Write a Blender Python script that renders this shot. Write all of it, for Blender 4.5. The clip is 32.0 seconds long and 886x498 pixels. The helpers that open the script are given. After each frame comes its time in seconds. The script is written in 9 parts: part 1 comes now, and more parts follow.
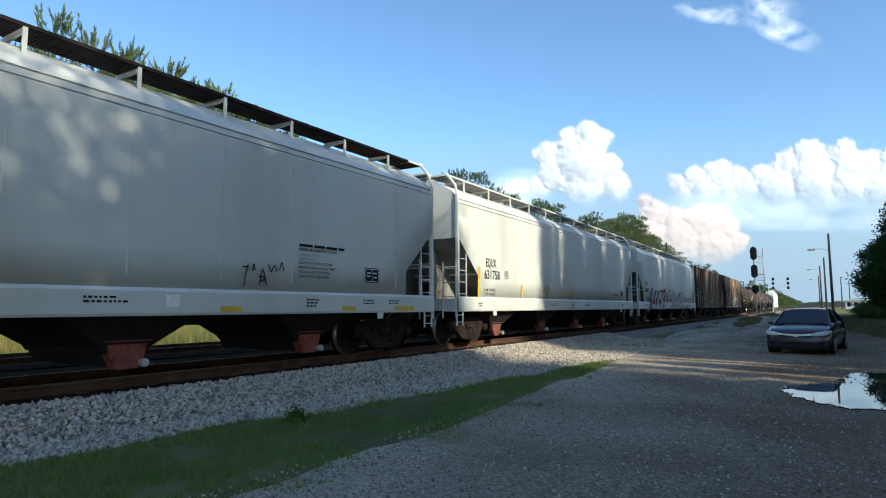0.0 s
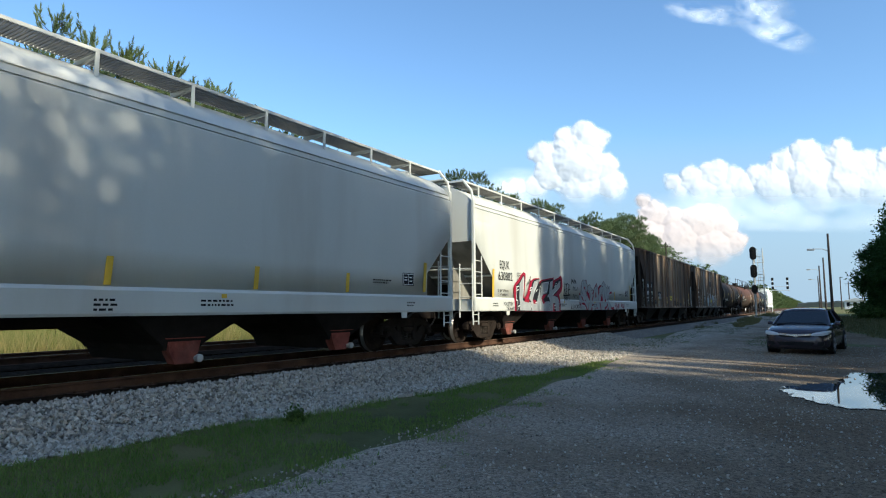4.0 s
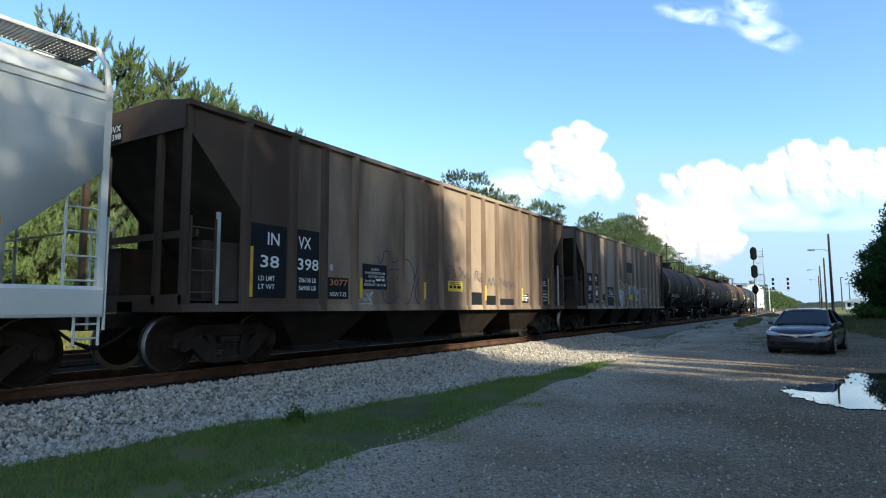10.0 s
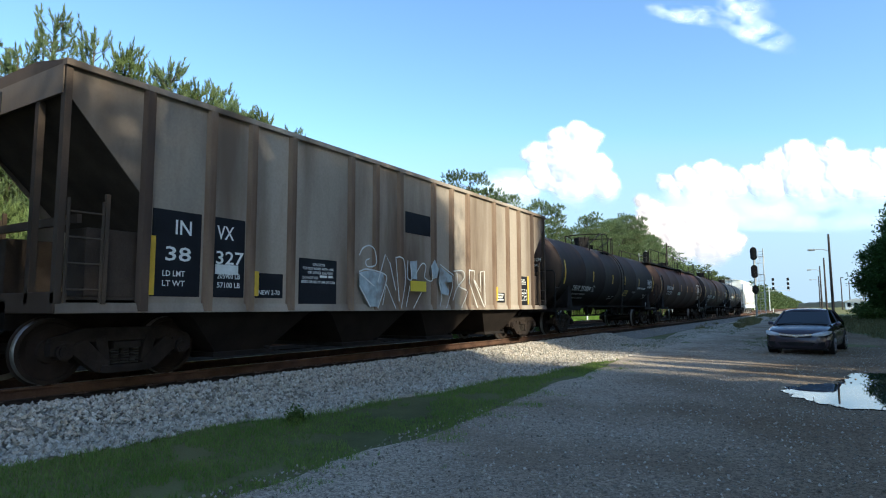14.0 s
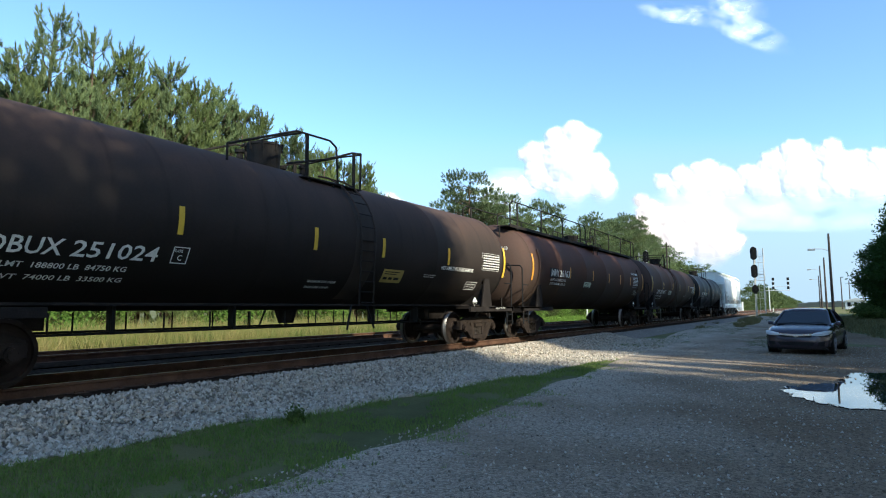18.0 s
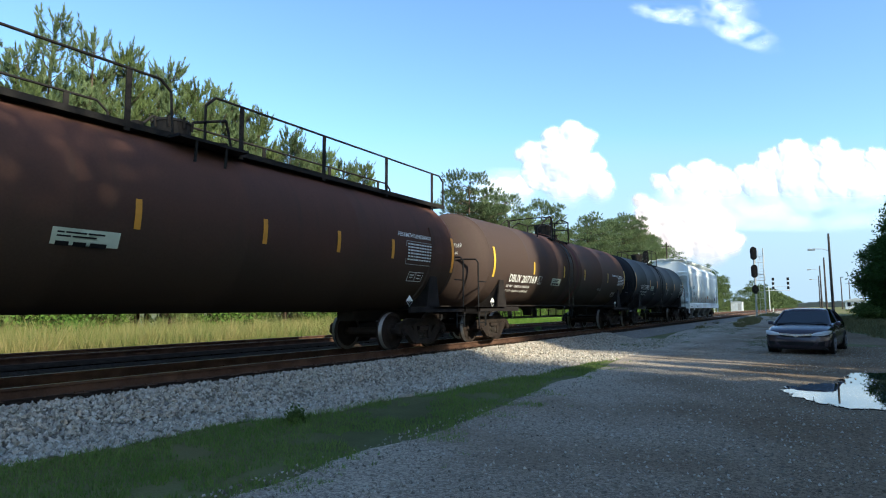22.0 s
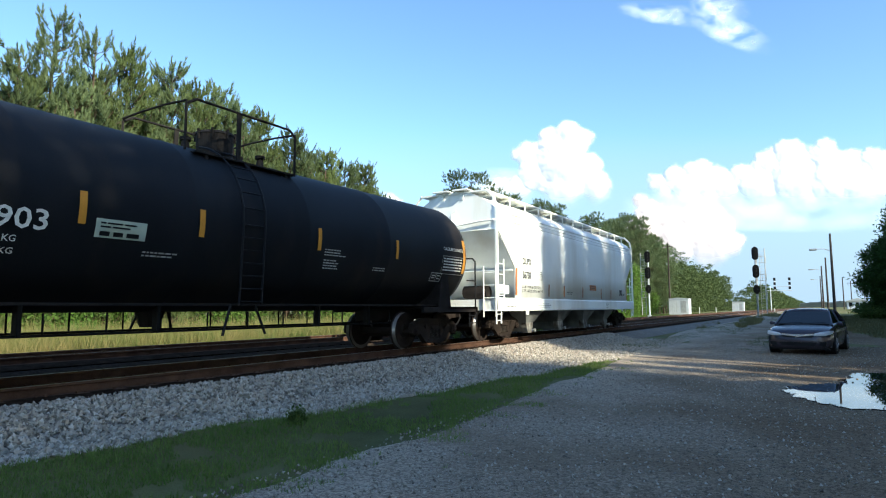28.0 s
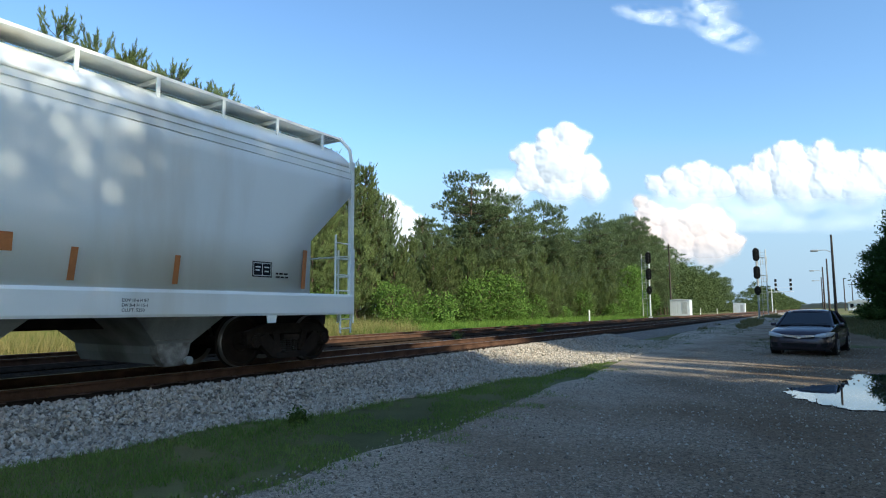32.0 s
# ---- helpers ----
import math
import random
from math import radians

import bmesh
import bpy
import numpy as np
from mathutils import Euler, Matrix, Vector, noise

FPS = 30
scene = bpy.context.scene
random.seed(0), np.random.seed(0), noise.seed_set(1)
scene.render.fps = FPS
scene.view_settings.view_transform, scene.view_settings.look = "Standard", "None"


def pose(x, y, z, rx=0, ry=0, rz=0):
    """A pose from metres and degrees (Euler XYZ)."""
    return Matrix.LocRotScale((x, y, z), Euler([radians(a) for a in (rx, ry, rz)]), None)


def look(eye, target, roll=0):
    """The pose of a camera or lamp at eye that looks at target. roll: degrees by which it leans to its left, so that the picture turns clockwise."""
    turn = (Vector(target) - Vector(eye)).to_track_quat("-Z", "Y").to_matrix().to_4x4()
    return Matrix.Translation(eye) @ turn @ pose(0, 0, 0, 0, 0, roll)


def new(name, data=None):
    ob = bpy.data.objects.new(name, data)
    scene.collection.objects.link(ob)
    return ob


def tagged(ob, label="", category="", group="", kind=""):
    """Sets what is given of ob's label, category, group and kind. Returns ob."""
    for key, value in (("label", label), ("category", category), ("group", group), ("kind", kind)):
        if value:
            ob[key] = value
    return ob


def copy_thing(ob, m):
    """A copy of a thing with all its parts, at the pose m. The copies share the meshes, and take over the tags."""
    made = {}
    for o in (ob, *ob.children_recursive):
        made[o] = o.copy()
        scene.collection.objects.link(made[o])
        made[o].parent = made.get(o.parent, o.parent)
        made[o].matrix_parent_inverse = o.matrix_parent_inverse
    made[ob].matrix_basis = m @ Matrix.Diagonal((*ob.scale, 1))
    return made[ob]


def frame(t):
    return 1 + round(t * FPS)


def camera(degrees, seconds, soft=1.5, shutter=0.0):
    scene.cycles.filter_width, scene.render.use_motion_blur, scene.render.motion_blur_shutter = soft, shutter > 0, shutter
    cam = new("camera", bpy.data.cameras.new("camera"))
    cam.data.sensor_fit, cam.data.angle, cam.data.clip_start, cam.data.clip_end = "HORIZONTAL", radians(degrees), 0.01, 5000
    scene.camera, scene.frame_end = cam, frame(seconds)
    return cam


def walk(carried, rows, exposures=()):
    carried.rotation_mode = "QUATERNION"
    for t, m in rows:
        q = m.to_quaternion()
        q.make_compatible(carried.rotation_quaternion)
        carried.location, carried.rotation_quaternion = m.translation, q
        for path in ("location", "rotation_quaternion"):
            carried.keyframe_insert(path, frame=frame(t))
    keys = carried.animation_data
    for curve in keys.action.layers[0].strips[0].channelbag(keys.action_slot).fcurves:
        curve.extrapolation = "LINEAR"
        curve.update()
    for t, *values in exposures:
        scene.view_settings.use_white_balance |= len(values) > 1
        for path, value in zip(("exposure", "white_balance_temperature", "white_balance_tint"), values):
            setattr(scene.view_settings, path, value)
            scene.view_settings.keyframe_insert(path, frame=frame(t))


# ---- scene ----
# ---------------------------------------------------------------- camera
EYE = (0.0, 0.0, 1.022)
AIM = Vector((-0.52241, 0.84707, 0.09774))
ROLL = -0.25
cam = camera(72.65, 32.0, soft=1.1)


def aimed(dx, dy):
    """The standing camera, nudged by hand: dx turns it to its left, dy lifts it (milliradians)."""
    right = AIM.cross(Vector((0, 0, 1))).normalized()
    way = AIM - right * dx * 0.001 + Vector((0, 0, 1)) * dy * 0.001
    return look(EYE, tuple(Vector(EYE) + way * 10), ROLL)


NUDGES = [(0, 0, 0), (0.8, 0, 0), (1.5, -1.1, 0), (3.2, -1.1, 0), (5.5, 0, 0), (9.4, 0, 0), (10.5, 0, 0.8), (13.7, 0, 0.8),
          (14.5, 0, 0), (25.5, 0, 0), (27.5, 1.1, 0), (28.4, 2.2, 0.3), (29.2, 1.6, 0.7), (30.0, 1.2, 2.4), (31.2, 1.5, 2.4),
          (31.6, 1.7, 2.4), (32.0, 3.2, 2.2)]
EXPOSURE = [(0, 0.62, 5850, 1), (7.2, 0.62, 5850, 1), (8.0, 0.76, 5850, 1), (9.0, 0.80, 5850, 1), (10.2, 0.98, 5850, 1), (28.2, 0.98, 5850, 1), (29.0, 0.83, 5850, 1), (30.2, 0.66, 5850, 1), (32, 0.71, 5850, 1)]
walk(cam, [(t, aimed(a, b)) for t, a, b in NUDGES], EXPOSURE)

# ---------------------------------------------------------------- sky, sun, exposure
SUN_H = Vector((0.95, -0.31, 0)).normalized()
SUN_EL = radians(31)
SUN = SUN_H * math.cos(SUN_EL) + Vector((0, 0, math.sin(SUN_EL)))
world = bpy.data.worlds.new("sky")
scene.world = world
world.use_nodes = True
wn = world.node_tree.nodes
sky = wn.new("ShaderNodeTexSky")
sky.sky_type, sky.sun_disc = "NISHITA", False
sky.sun_elevation, sky.sun_rotation = SUN_EL, math.atan2(SUN_H.x, SUN_H.y)
sky.air_density, sky.dust_density, sky.ozone_density = 1.0, 0.7, 3.3
world.node_tree.links.new(sky.outputs[0], wn["Background"].inputs[0])
wn["Background"].inputs[1].default_value = 0.15
lamp = bpy.data.lights.new("sun", "SUN")
lamp.energy, lamp.angle, lamp.color = 5.0, radians(0.55), (1.0, 0.845, 0.63)
sun = new("sun", lamp)
sun.matrix_world = look(tuple(SUN * 200), (0, 0, 0))

# ---------------------------------------------------------------- materials


def paint(name, col, rough=0.6, metal=0.0, var=0.18, scale=2.0, fine=40.0, bump=0.15, dirt=None, dirt_amt=0.5, streak=1.0, spec=None,
          dirt_scale=1.2, rnd=0.0):
    """A weathered surface: broad mottling, fine grain with relief, and stains of a second colour, drawn out downwards by streak."""
    m = bpy.data.materials.new(name)
    m.use_nodes = True
    nt = m.node_tree
    nd, ln = nt.nodes, nt.links
    bs = nd["Principled BSDF"]
    bs.inputs["Roughness"].default_value, bs.inputs["Metallic"].default_value = rough, metal
    bs.inputs["Specular IOR Level"].default_value = spec if spec is not None else (0.5 if rough < 0.6 else 0.12)
    tc = nd.new("ShaderNodeTexCoord")
    mp = nd.new("ShaderNodeMapping")
    mp.inputs["Scale"].default_value = (1, 1, 1 / streak)
    ln.new(tc.outputs["Object"], mp.inputs[0])

    def noise_node(sc, det, src):
        n = nd.new("ShaderNodeTexNoise")
        n.inputs["Scale"].default_value, n.inputs["Detail"].default_value = sc, det
        ln.new(src, n.inputs["Vector"])
        return n

    broad = noise_node(scale, 5, mp.outputs[0])
    grain = noise_node(fine, 4, tc.outputs["Object"])
    lo = [max(c * (1 - var), 0) for c in col] + [1]
    hi = [min(c * (1 + var), 1) for c in col] + [1]
    rp = nd.new("ShaderNodeValToRGB")
    rp.color_ramp.elements[0].position, rp.color_ramp.elements[1].position = 0.3, 0.72
    rp.color_ramp.elements[0].color, rp.color_ramp.elements[1].color = lo, hi
    ln.new(broad.outputs[0], rp.inputs[0])
    out = rp.outputs[0]
    gm = nd.new("ShaderNodeMixRGB")
    gm.blend_type = "OVERLAY"
    gm.inputs[0].default_value = min(var * 0.8, 0.3)
    ln.new(out, gm.inputs[1])
    ln.new(grain.outputs[0], gm.inputs[2])
    out = gm.outputs[0]
    if dirt:
        st = noise_node(dirt_scale, 7, mp.outputs[0])
        dr = nd.new("ShaderNodeValToRGB")
        dr.color_ramp.elements[0].position, dr.color_ramp.elements[1].position = 0.62 - 0.3 * dirt_amt, 0.78 - 0.2 * dirt_amt
        ln.new(st.outputs[0], dr.inputs[0])
        mx = nd.new("ShaderNodeMixRGB")
        mx.inputs[2].default_value = (*dirt, 1)
        ln.new(dr.outputs[0], mx.inputs[0])
        ln.new(out, mx.inputs[1])
        out = mx.outputs[0]
    if rnd:
        oi = nd.new("ShaderNodeObjectInfo")
        hs = nd.new("ShaderNodeHueSaturation")
        mr = nd.new("ShaderNodeMapRange")
        mr.inputs["To Min"].default_value, mr.inputs["To Max"].default_value = 1 - rnd, 1 + rnd
        ln.new(oi.outputs["Random"], mr.inputs[0])
        ln.new(mr.outputs[0], hs.inputs["Value"])
        ln.new(out, hs.inputs["Color"])
        out = hs.outputs[0]
    ln.new(out, bs.inputs["Base Color"])
    if bump:
        bp = nd.new("ShaderNodeBump")
        bp.inputs["Strength"].default_value, bp.inputs["Distance"].default_value = bump, 0.02
        ln.new(grain.outputs[0], bp.inputs["Height"])
        ln.new(bp.outputs[0], bs.inputs["Normal"])
    return m


def leafy(name, col, col2, trans=0.35, scale=0.6):
    """Foliage: each leaf or tuft its own green, some light coming through."""
    m = bpy.data.materials.new(name)
    m.use_nodes = True
    nt = m.node_tree
    nd, ln = nt.nodes, nt.links
    bs = nd["Principled BSDF"]
    bs.inputs["Roughness"].default_value = 0.6
    bs.inputs["Specular IOR Level"].default_value = 0.1
    ge = nd.new("ShaderNodeNewGeometry")
    rp = nd.new("ShaderNodeValToRGB")
    rp.color_ramp.elements[0].color, rp.color_ramp.elements[1].color = (*col, 1), (*col2, 1)
    tc = nd.new("ShaderNodeTexCoord")
    no = nd.new("ShaderNodeTexNoise")
    no.inputs["Scale"].default_value = scale
    ln.new(tc.outputs["Object"], no.inputs["Vector"])
    ad = nd.new("ShaderNodeMath")
    ad.operation = "MULTIPLY_ADD"
    ad.inputs[1].default_value = 0.55
    ln.new(ge.outputs["Random Per Island"], ad.inputs[0])
    sb = nd.new("ShaderNodeMath")
    sb.operation = "SUBTRACT"
    sb.inputs[1].default_value = 0.25
    ln.new(no.outputs[0], sb.inputs[0])
    ln.new(sb.outputs[0], ad.inputs[2])
    oi = nd.new("ShaderNodeObjectInfo")
    hs = nd.new("ShaderNodeHueSaturation")
    mr = nd.new("ShaderNodeMapRange")
    mr.inputs["To Min"].default_value, mr.inputs["To Max"].default_value = 0.75, 1.2
    ln.new(oi.outputs["Random"], mr.inputs[0])
    ln.new(mr.outputs[0], hs.inputs["Value"])
    ln.new(ad.outputs[0], rp.inputs[0])
    ln.new(rp.outputs[0], hs.inputs["Color"])
    ln.new(hs.outputs[0], bs.inputs["Base Color"])
    tl = nd.new("ShaderNodeBsdfTranslucent")
    ln.new(hs.outputs[0], tl.inputs[0])
    mx = nd.new("ShaderNodeMixShader")
    mx.inputs[0].default_value = trans
    ln.new(bs.outputs[0], mx.inputs[1])
    ln.new(tl.outputs[0], mx.inputs[2])
    ln.new(mx.outputs[0], nd["Material Output"].inputs[0])
    return m


def plain(name, col, rough=0.5, metal=0.0, emit=0.0, trans=0.0, glow=None):
    m = bpy.data.materials.new(name)
    m.use_nodes = True
    bs = m.node_tree.nodes["Principled BSDF"]
    bs.inputs["Base Color"].default_value = (*col, 1)
    bs.inputs["Roughness"].default_value, bs.inputs["Metallic"].default_value = rough, metal
    bs.inputs["Transmission Weight"].default_value = trans
    if emit:
        bs.inputs["Emission Color"].default_value = (*(glow or col), 1)
        bs.inputs["Emission Strength"].default_value = emit
    return m


def pebbly(name, col, size, spread, patch, bump=0.6, worn=None):
    """Compacted gravel: two sizes of pebble, each its own grey, over broad damp and dusty patches."""
    m = bpy.data.materials.new(name)
    m.use_nodes = True
    nt = m.node_tree
    nd, ln = nt.nodes, nt.links
    bs = nd["Principled BSDF"]
    bs.inputs["Roughness"].default_value = 0.95
    bs.inputs["Specular IOR Level"].default_value = 0.03
    tc = nd.new("ShaderNodeTexCoord")
    cells = []
    for sc in (size, size * 2.7):
        v = nd.new("ShaderNodeTexVoronoi")
        v.inputs["Scale"].default_value = sc
        ln.new(tc.outputs["Object"], v.inputs["Vector"])
        bw = nd.new("ShaderNodeSeparateColor")
        ln.new(v.outputs["Color"], bw.inputs[0])
        cells.append((v, bw))
    pick = nd.new("ShaderNodeMixRGB")
    pick.inputs[0].default_value = 0.45
    ln.new(cells[0][1].outputs[0], pick.inputs[1])
    ln.new(cells[1][1].outputs[1], pick.inputs[2])
    rp = nd.new("ShaderNodeValToRGB")
    e = rp.color_ramp.elements
    e[0].position, e[1].position = 0.12, 0.92
    e[0].color = [c * (1 - spread) for c in col] + [1]
    e[1].color = [min(1, c * (1 + spread * 1.3)) for c in col] + [1]
    ln.new(pick.outputs[0], rp.inputs[0])
    no = nd.new("ShaderNodeTexNoise")
    no.inputs["Scale"].default_value, no.inputs["Detail"].default_value = 0.45, 8
    ln.new(tc.outputs["Object"], no.inputs["Vector"])
    pr = nd.new("ShaderNodeValToRGB")
    pr.color_ramp.elements[0].position, pr.color_ramp.elements[1].position = 0.42, 0.66
    ln.new(no.outputs[0], pr.inputs[0])
    fac = nd.new("ShaderNodeMath")
    fac.operation = "MULTIPLY"
    fac.inputs[1].default_value = 0.6
    ln.new(pr.outputs[0], fac.inputs[0])
    mx = nd.new("ShaderNodeMixRGB")
    mx.inputs[2].default_value = (*patch, 1)
    ln.new(fac.outputs[0], mx.inputs[0])
    ln.new(rp.outputs[0], mx.inputs[1])
    out = mx.outputs[0]
    if worn:
        sx = nd.new("ShaderNodeSeparateXYZ")
        ln.new(tc.outputs["Object"], sx.inputs[0])
        wob = nd.new("ShaderNodeMath")
        wob.operation = "MULTIPLY_ADD"
        wob.inputs[1].default_value = 4.0
        ln.new(no.outputs[0], wob.inputs[0])
        ln.new(sx.outputs[0], wob.inputs[2])
        mr = nd.new("ShaderNodeMapRange")
        mr.inputs["From Min"].default_value, mr.inputs["From Max"].default_value = -3.4, 1.6
        mr.inputs["To Max"].default_value = 0.85
        ln.new(wob.outputs[0], mr.inputs[0])
        mw = nd.new("ShaderNodeMixRGB")
        mw.blend_type = "MULTIPLY"
        mw.inputs[2].default_value = (*worn, 1)
        ln.new(mr.outputs[0], mw.inputs[0])
        ln.new(out, mw.inputs[1])
        out = mw.outputs[0]
    ln.new(out, bs.inputs["Base Color"])
    bp = nd.new("ShaderNodeBump")
    bp.inputs["Strength"].default_value, bp.inputs["Distance"].default_value = bump, 0.015
    bp.invert = True
    ln.new(cells[0][0].outputs["Distance"], bp.inputs["Height"])
    ln.new(bp.outputs[0], bs.inputs["Normal"])
    return m


M_GRAVEL = pebbly("gravel", (0.372, 0.322, 0.258), 42, 0.5, (0.235, 0.18, 0.125), 0.6, (0.42, 0.345, 0.275))
M_SOIL = paint("soil_grass", (0.10, 0.11, 0.045), 0.95, var=0.5, scale=0.6, fine=35, bump=1.0, dirt=(0.16, 0.14, 0.06), dirt_amt=0.5, dirt_scale=0.12)
M_BALLAST = pebbly("ballast", (0.20, 0.18, 0.155), 22, 0.6, (0.16, 0.15, 0.14), 1.0)
# Two dark ballasts: dirt near the rails, and the train's shade put into the colour
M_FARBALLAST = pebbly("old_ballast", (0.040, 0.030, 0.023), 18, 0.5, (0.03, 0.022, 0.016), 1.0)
M_SHADEDBED = paint("oily_ballast", (0.032, 0.023, 0.017), 1.0, spec=0.0, var=0.4, scale=5, fine=25, bump=1.0)


def stony(name, shades):
    """Loose stones: each one its own shade, with a fine grain."""
    m = bpy.data.materials.new(name)
    m.use_nodes = True
    nd, ln = m.node_tree.nodes, m.node_tree.links
    bs = nd["Principled BSDF"]
    bs.inputs["Roughness"].default_value = 0.9
    bs.inputs["Specular IOR Level"].default_value = 0.05
    ge = nd.new("ShaderNodeNewGeometry")
    rp = nd.new("ShaderNodeValToRGB")
    rp.color_ramp.elements[0].color, rp.color_ramp.elements[1].color = (*shades[0], 1), (*shades[-1], 1)
    for k, c in enumerate(shades[1:-1]):
        rp.color_ramp.elements.new((k + 1) / (len(shades) - 1)).color = (*c, 1)
    ln.new(ge.outputs["Random Per Island"], rp.inputs[0])
    tc = nd.new("ShaderNodeTexCoord")
    no = nd.new("ShaderNodeTexNoise")
    no.inputs["Scale"].default_value = 60
    ln.new(tc.outputs["Object"], no.inputs["Vector"])
    mx = nd.new("ShaderNodeMixRGB")
    mx.blend_type = "OVERLAY"
    mx.inputs[0].default_value = 0.35
    ln.new(rp.outputs[0], mx.inputs[1])
    ln.new(no.outputs[0], mx.inputs[2])
    ln.new(mx.outputs[0], bs.inputs["Base Color"])
    return m


M_STONE = stony("ballast_stone", [(0.16, 0.14, 0.113), (0.30, 0.274, 0.23), (0.385, 0.32, 0.25), (0.40, 0.365, 0.315), (0.485, 0.45, 0.39)])
M_GRIT = stony("lot_grit", [(0.12, 0.10, 0.08), (0.20, 0.175, 0.14), (0.27, 0.235, 0.19), (0.34, 0.30, 0.25), (0.44, 0.40, 0.34)])
M_GRASS = leafy("grass", (0.094, 0.182, 0.030), (0.245, 0.31, 0.085), 0.3, 1.1)
M_TALL = leafy("tall_grass", (0.050, 0.118, 0.02), (0.345, 0.28, 0.125), 0.35, 0.9)
M_LUSH = leafy("lush_weeds", (0.06, 0.145, 0.02), (0.20, 0.29, 0.06), 0.35, 0.8)
M_NEEDLE = leafy("pine_needles", (0.060, 0.098, 0.047), (0.200, 0.250, 0.115), 0.3, 0.5)
M_NEEDLE2 = leafy("pine_needles_light", (0.062, 0.097, 0.036), (0.190, 0.236, 0.086), 0.3, 0.5)
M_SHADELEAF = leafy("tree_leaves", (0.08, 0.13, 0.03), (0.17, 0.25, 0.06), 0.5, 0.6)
M_LEAF = leafy("broad_leaves", (0.055, 0.115, 0.02), (0.15, 0.24, 0.05), 0.35, 0.6)
M_VERGE = leafy("verge_weeds", (0.05, 0.095, 0.02), (0.13, 0.17, 0.05), 0.3, 1.1)
M_DUSKY = leafy("dusky_verge_grass", (0.070, 0.080, 0.030), (0.205, 0.175, 0.085), 0.3, 0.6)
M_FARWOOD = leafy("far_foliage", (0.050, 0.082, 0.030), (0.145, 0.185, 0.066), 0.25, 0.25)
# Foliage greyed: the haze of distance is put into its colour
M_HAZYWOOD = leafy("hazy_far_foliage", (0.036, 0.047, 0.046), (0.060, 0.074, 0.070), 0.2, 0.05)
M_DARKLEAF = leafy("dark_leaves", (0.02, 0.045, 0.012), (0.05, 0.09, 0.02), 0.25, 0.4)
M_BARK = paint("bark", (0.095, 0.068, 0.050), 0.95, var=0.4, scale=3, fine=18, bump=0.9, streak=3)
M_RAIL = paint("rail_rust", (0.088, 0.050, 0.034), 0.85, 0.2, var=0.35, scale=3, fine=50, bump=0.3)
M_RAILTOP = paint("rail_head", (0.42, 0.40, 0.38), 0.35, 0.9, var=0.15, scale=8, bump=0.05)
M_TIE = paint("tie_wood", (0.050, 0.036, 0.027), 0.95, var=0.4, scale=4, fine=30, bump=0.8)
M_HOPPER = paint("hopper_grey_paint", (0.555, 0.56, 0.525), 0.5, var=0.05, scale=0.6, fine=30, bump=0.03, dirt=(0.48, 0.47, 0.43), dirt_amt=0.35, streak=5, dirt_scale=0.9)
M_WHITE = paint("hopper_white_paint", (0.88, 0.90, 0.87), 0.5, var=0.03, scale=0.6, fine=30, bump=0.03, dirt=(0.74, 0.72, 0.65), dirt_amt=0.35, streak=5, dirt_scale=0.9)
M_BROWN = paint("hopper_brown_grime", (0.305, 0.234, 0.170), 0.8, var=0.22, scale=0.55, fine=25, bump=0.04, dirt=(0.115, 0.080, 0.058), dirt_amt=0.55, streak=5, dirt_scale=0.9)
M_TAUPE = paint("hopper_grey_brown_grime", (0.315, 0.268, 0.218), 0.8, var=0.22, scale=0.6, fine=25, bump=0.04, dirt=(0.155, 0.116, 0.086), dirt_amt=0.5, streak=6, dirt_scale=1.0)
M_BROWNRIB = paint("hopper_worn_rib", (0.295, 0.215, 0.152), 0.8, var=0.25, scale=0.9, fine=25, bump=0.04, dirt=(0.125, 0.082, 0.057), dirt_amt=0.6, streak=6, dirt_scale=1.2)


def dark_ends(m, start, full, end_tone, amount):
    """A darker colour that thickens towards both ends of a car, with a torn edge."""
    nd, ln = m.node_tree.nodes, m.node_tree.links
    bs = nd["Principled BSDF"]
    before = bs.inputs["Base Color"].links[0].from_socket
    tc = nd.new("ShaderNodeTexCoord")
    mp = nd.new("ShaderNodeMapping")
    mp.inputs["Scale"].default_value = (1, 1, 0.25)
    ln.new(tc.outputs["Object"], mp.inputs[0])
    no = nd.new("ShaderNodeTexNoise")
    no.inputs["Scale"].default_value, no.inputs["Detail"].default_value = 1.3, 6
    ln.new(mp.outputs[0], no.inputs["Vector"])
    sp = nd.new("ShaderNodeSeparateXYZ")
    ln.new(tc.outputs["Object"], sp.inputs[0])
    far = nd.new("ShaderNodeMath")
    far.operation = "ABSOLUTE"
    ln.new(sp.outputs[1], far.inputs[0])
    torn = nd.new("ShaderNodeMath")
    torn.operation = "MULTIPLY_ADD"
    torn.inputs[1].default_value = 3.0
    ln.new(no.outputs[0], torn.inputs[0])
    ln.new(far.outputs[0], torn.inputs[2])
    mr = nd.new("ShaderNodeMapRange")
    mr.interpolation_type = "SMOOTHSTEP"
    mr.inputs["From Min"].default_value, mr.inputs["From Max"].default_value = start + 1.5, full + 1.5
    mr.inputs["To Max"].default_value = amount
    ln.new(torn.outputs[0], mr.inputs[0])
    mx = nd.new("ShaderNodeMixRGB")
    mx.inputs[2].default_value = (*end_tone, 1)
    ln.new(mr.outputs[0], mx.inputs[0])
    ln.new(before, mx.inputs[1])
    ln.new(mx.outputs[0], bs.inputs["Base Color"])


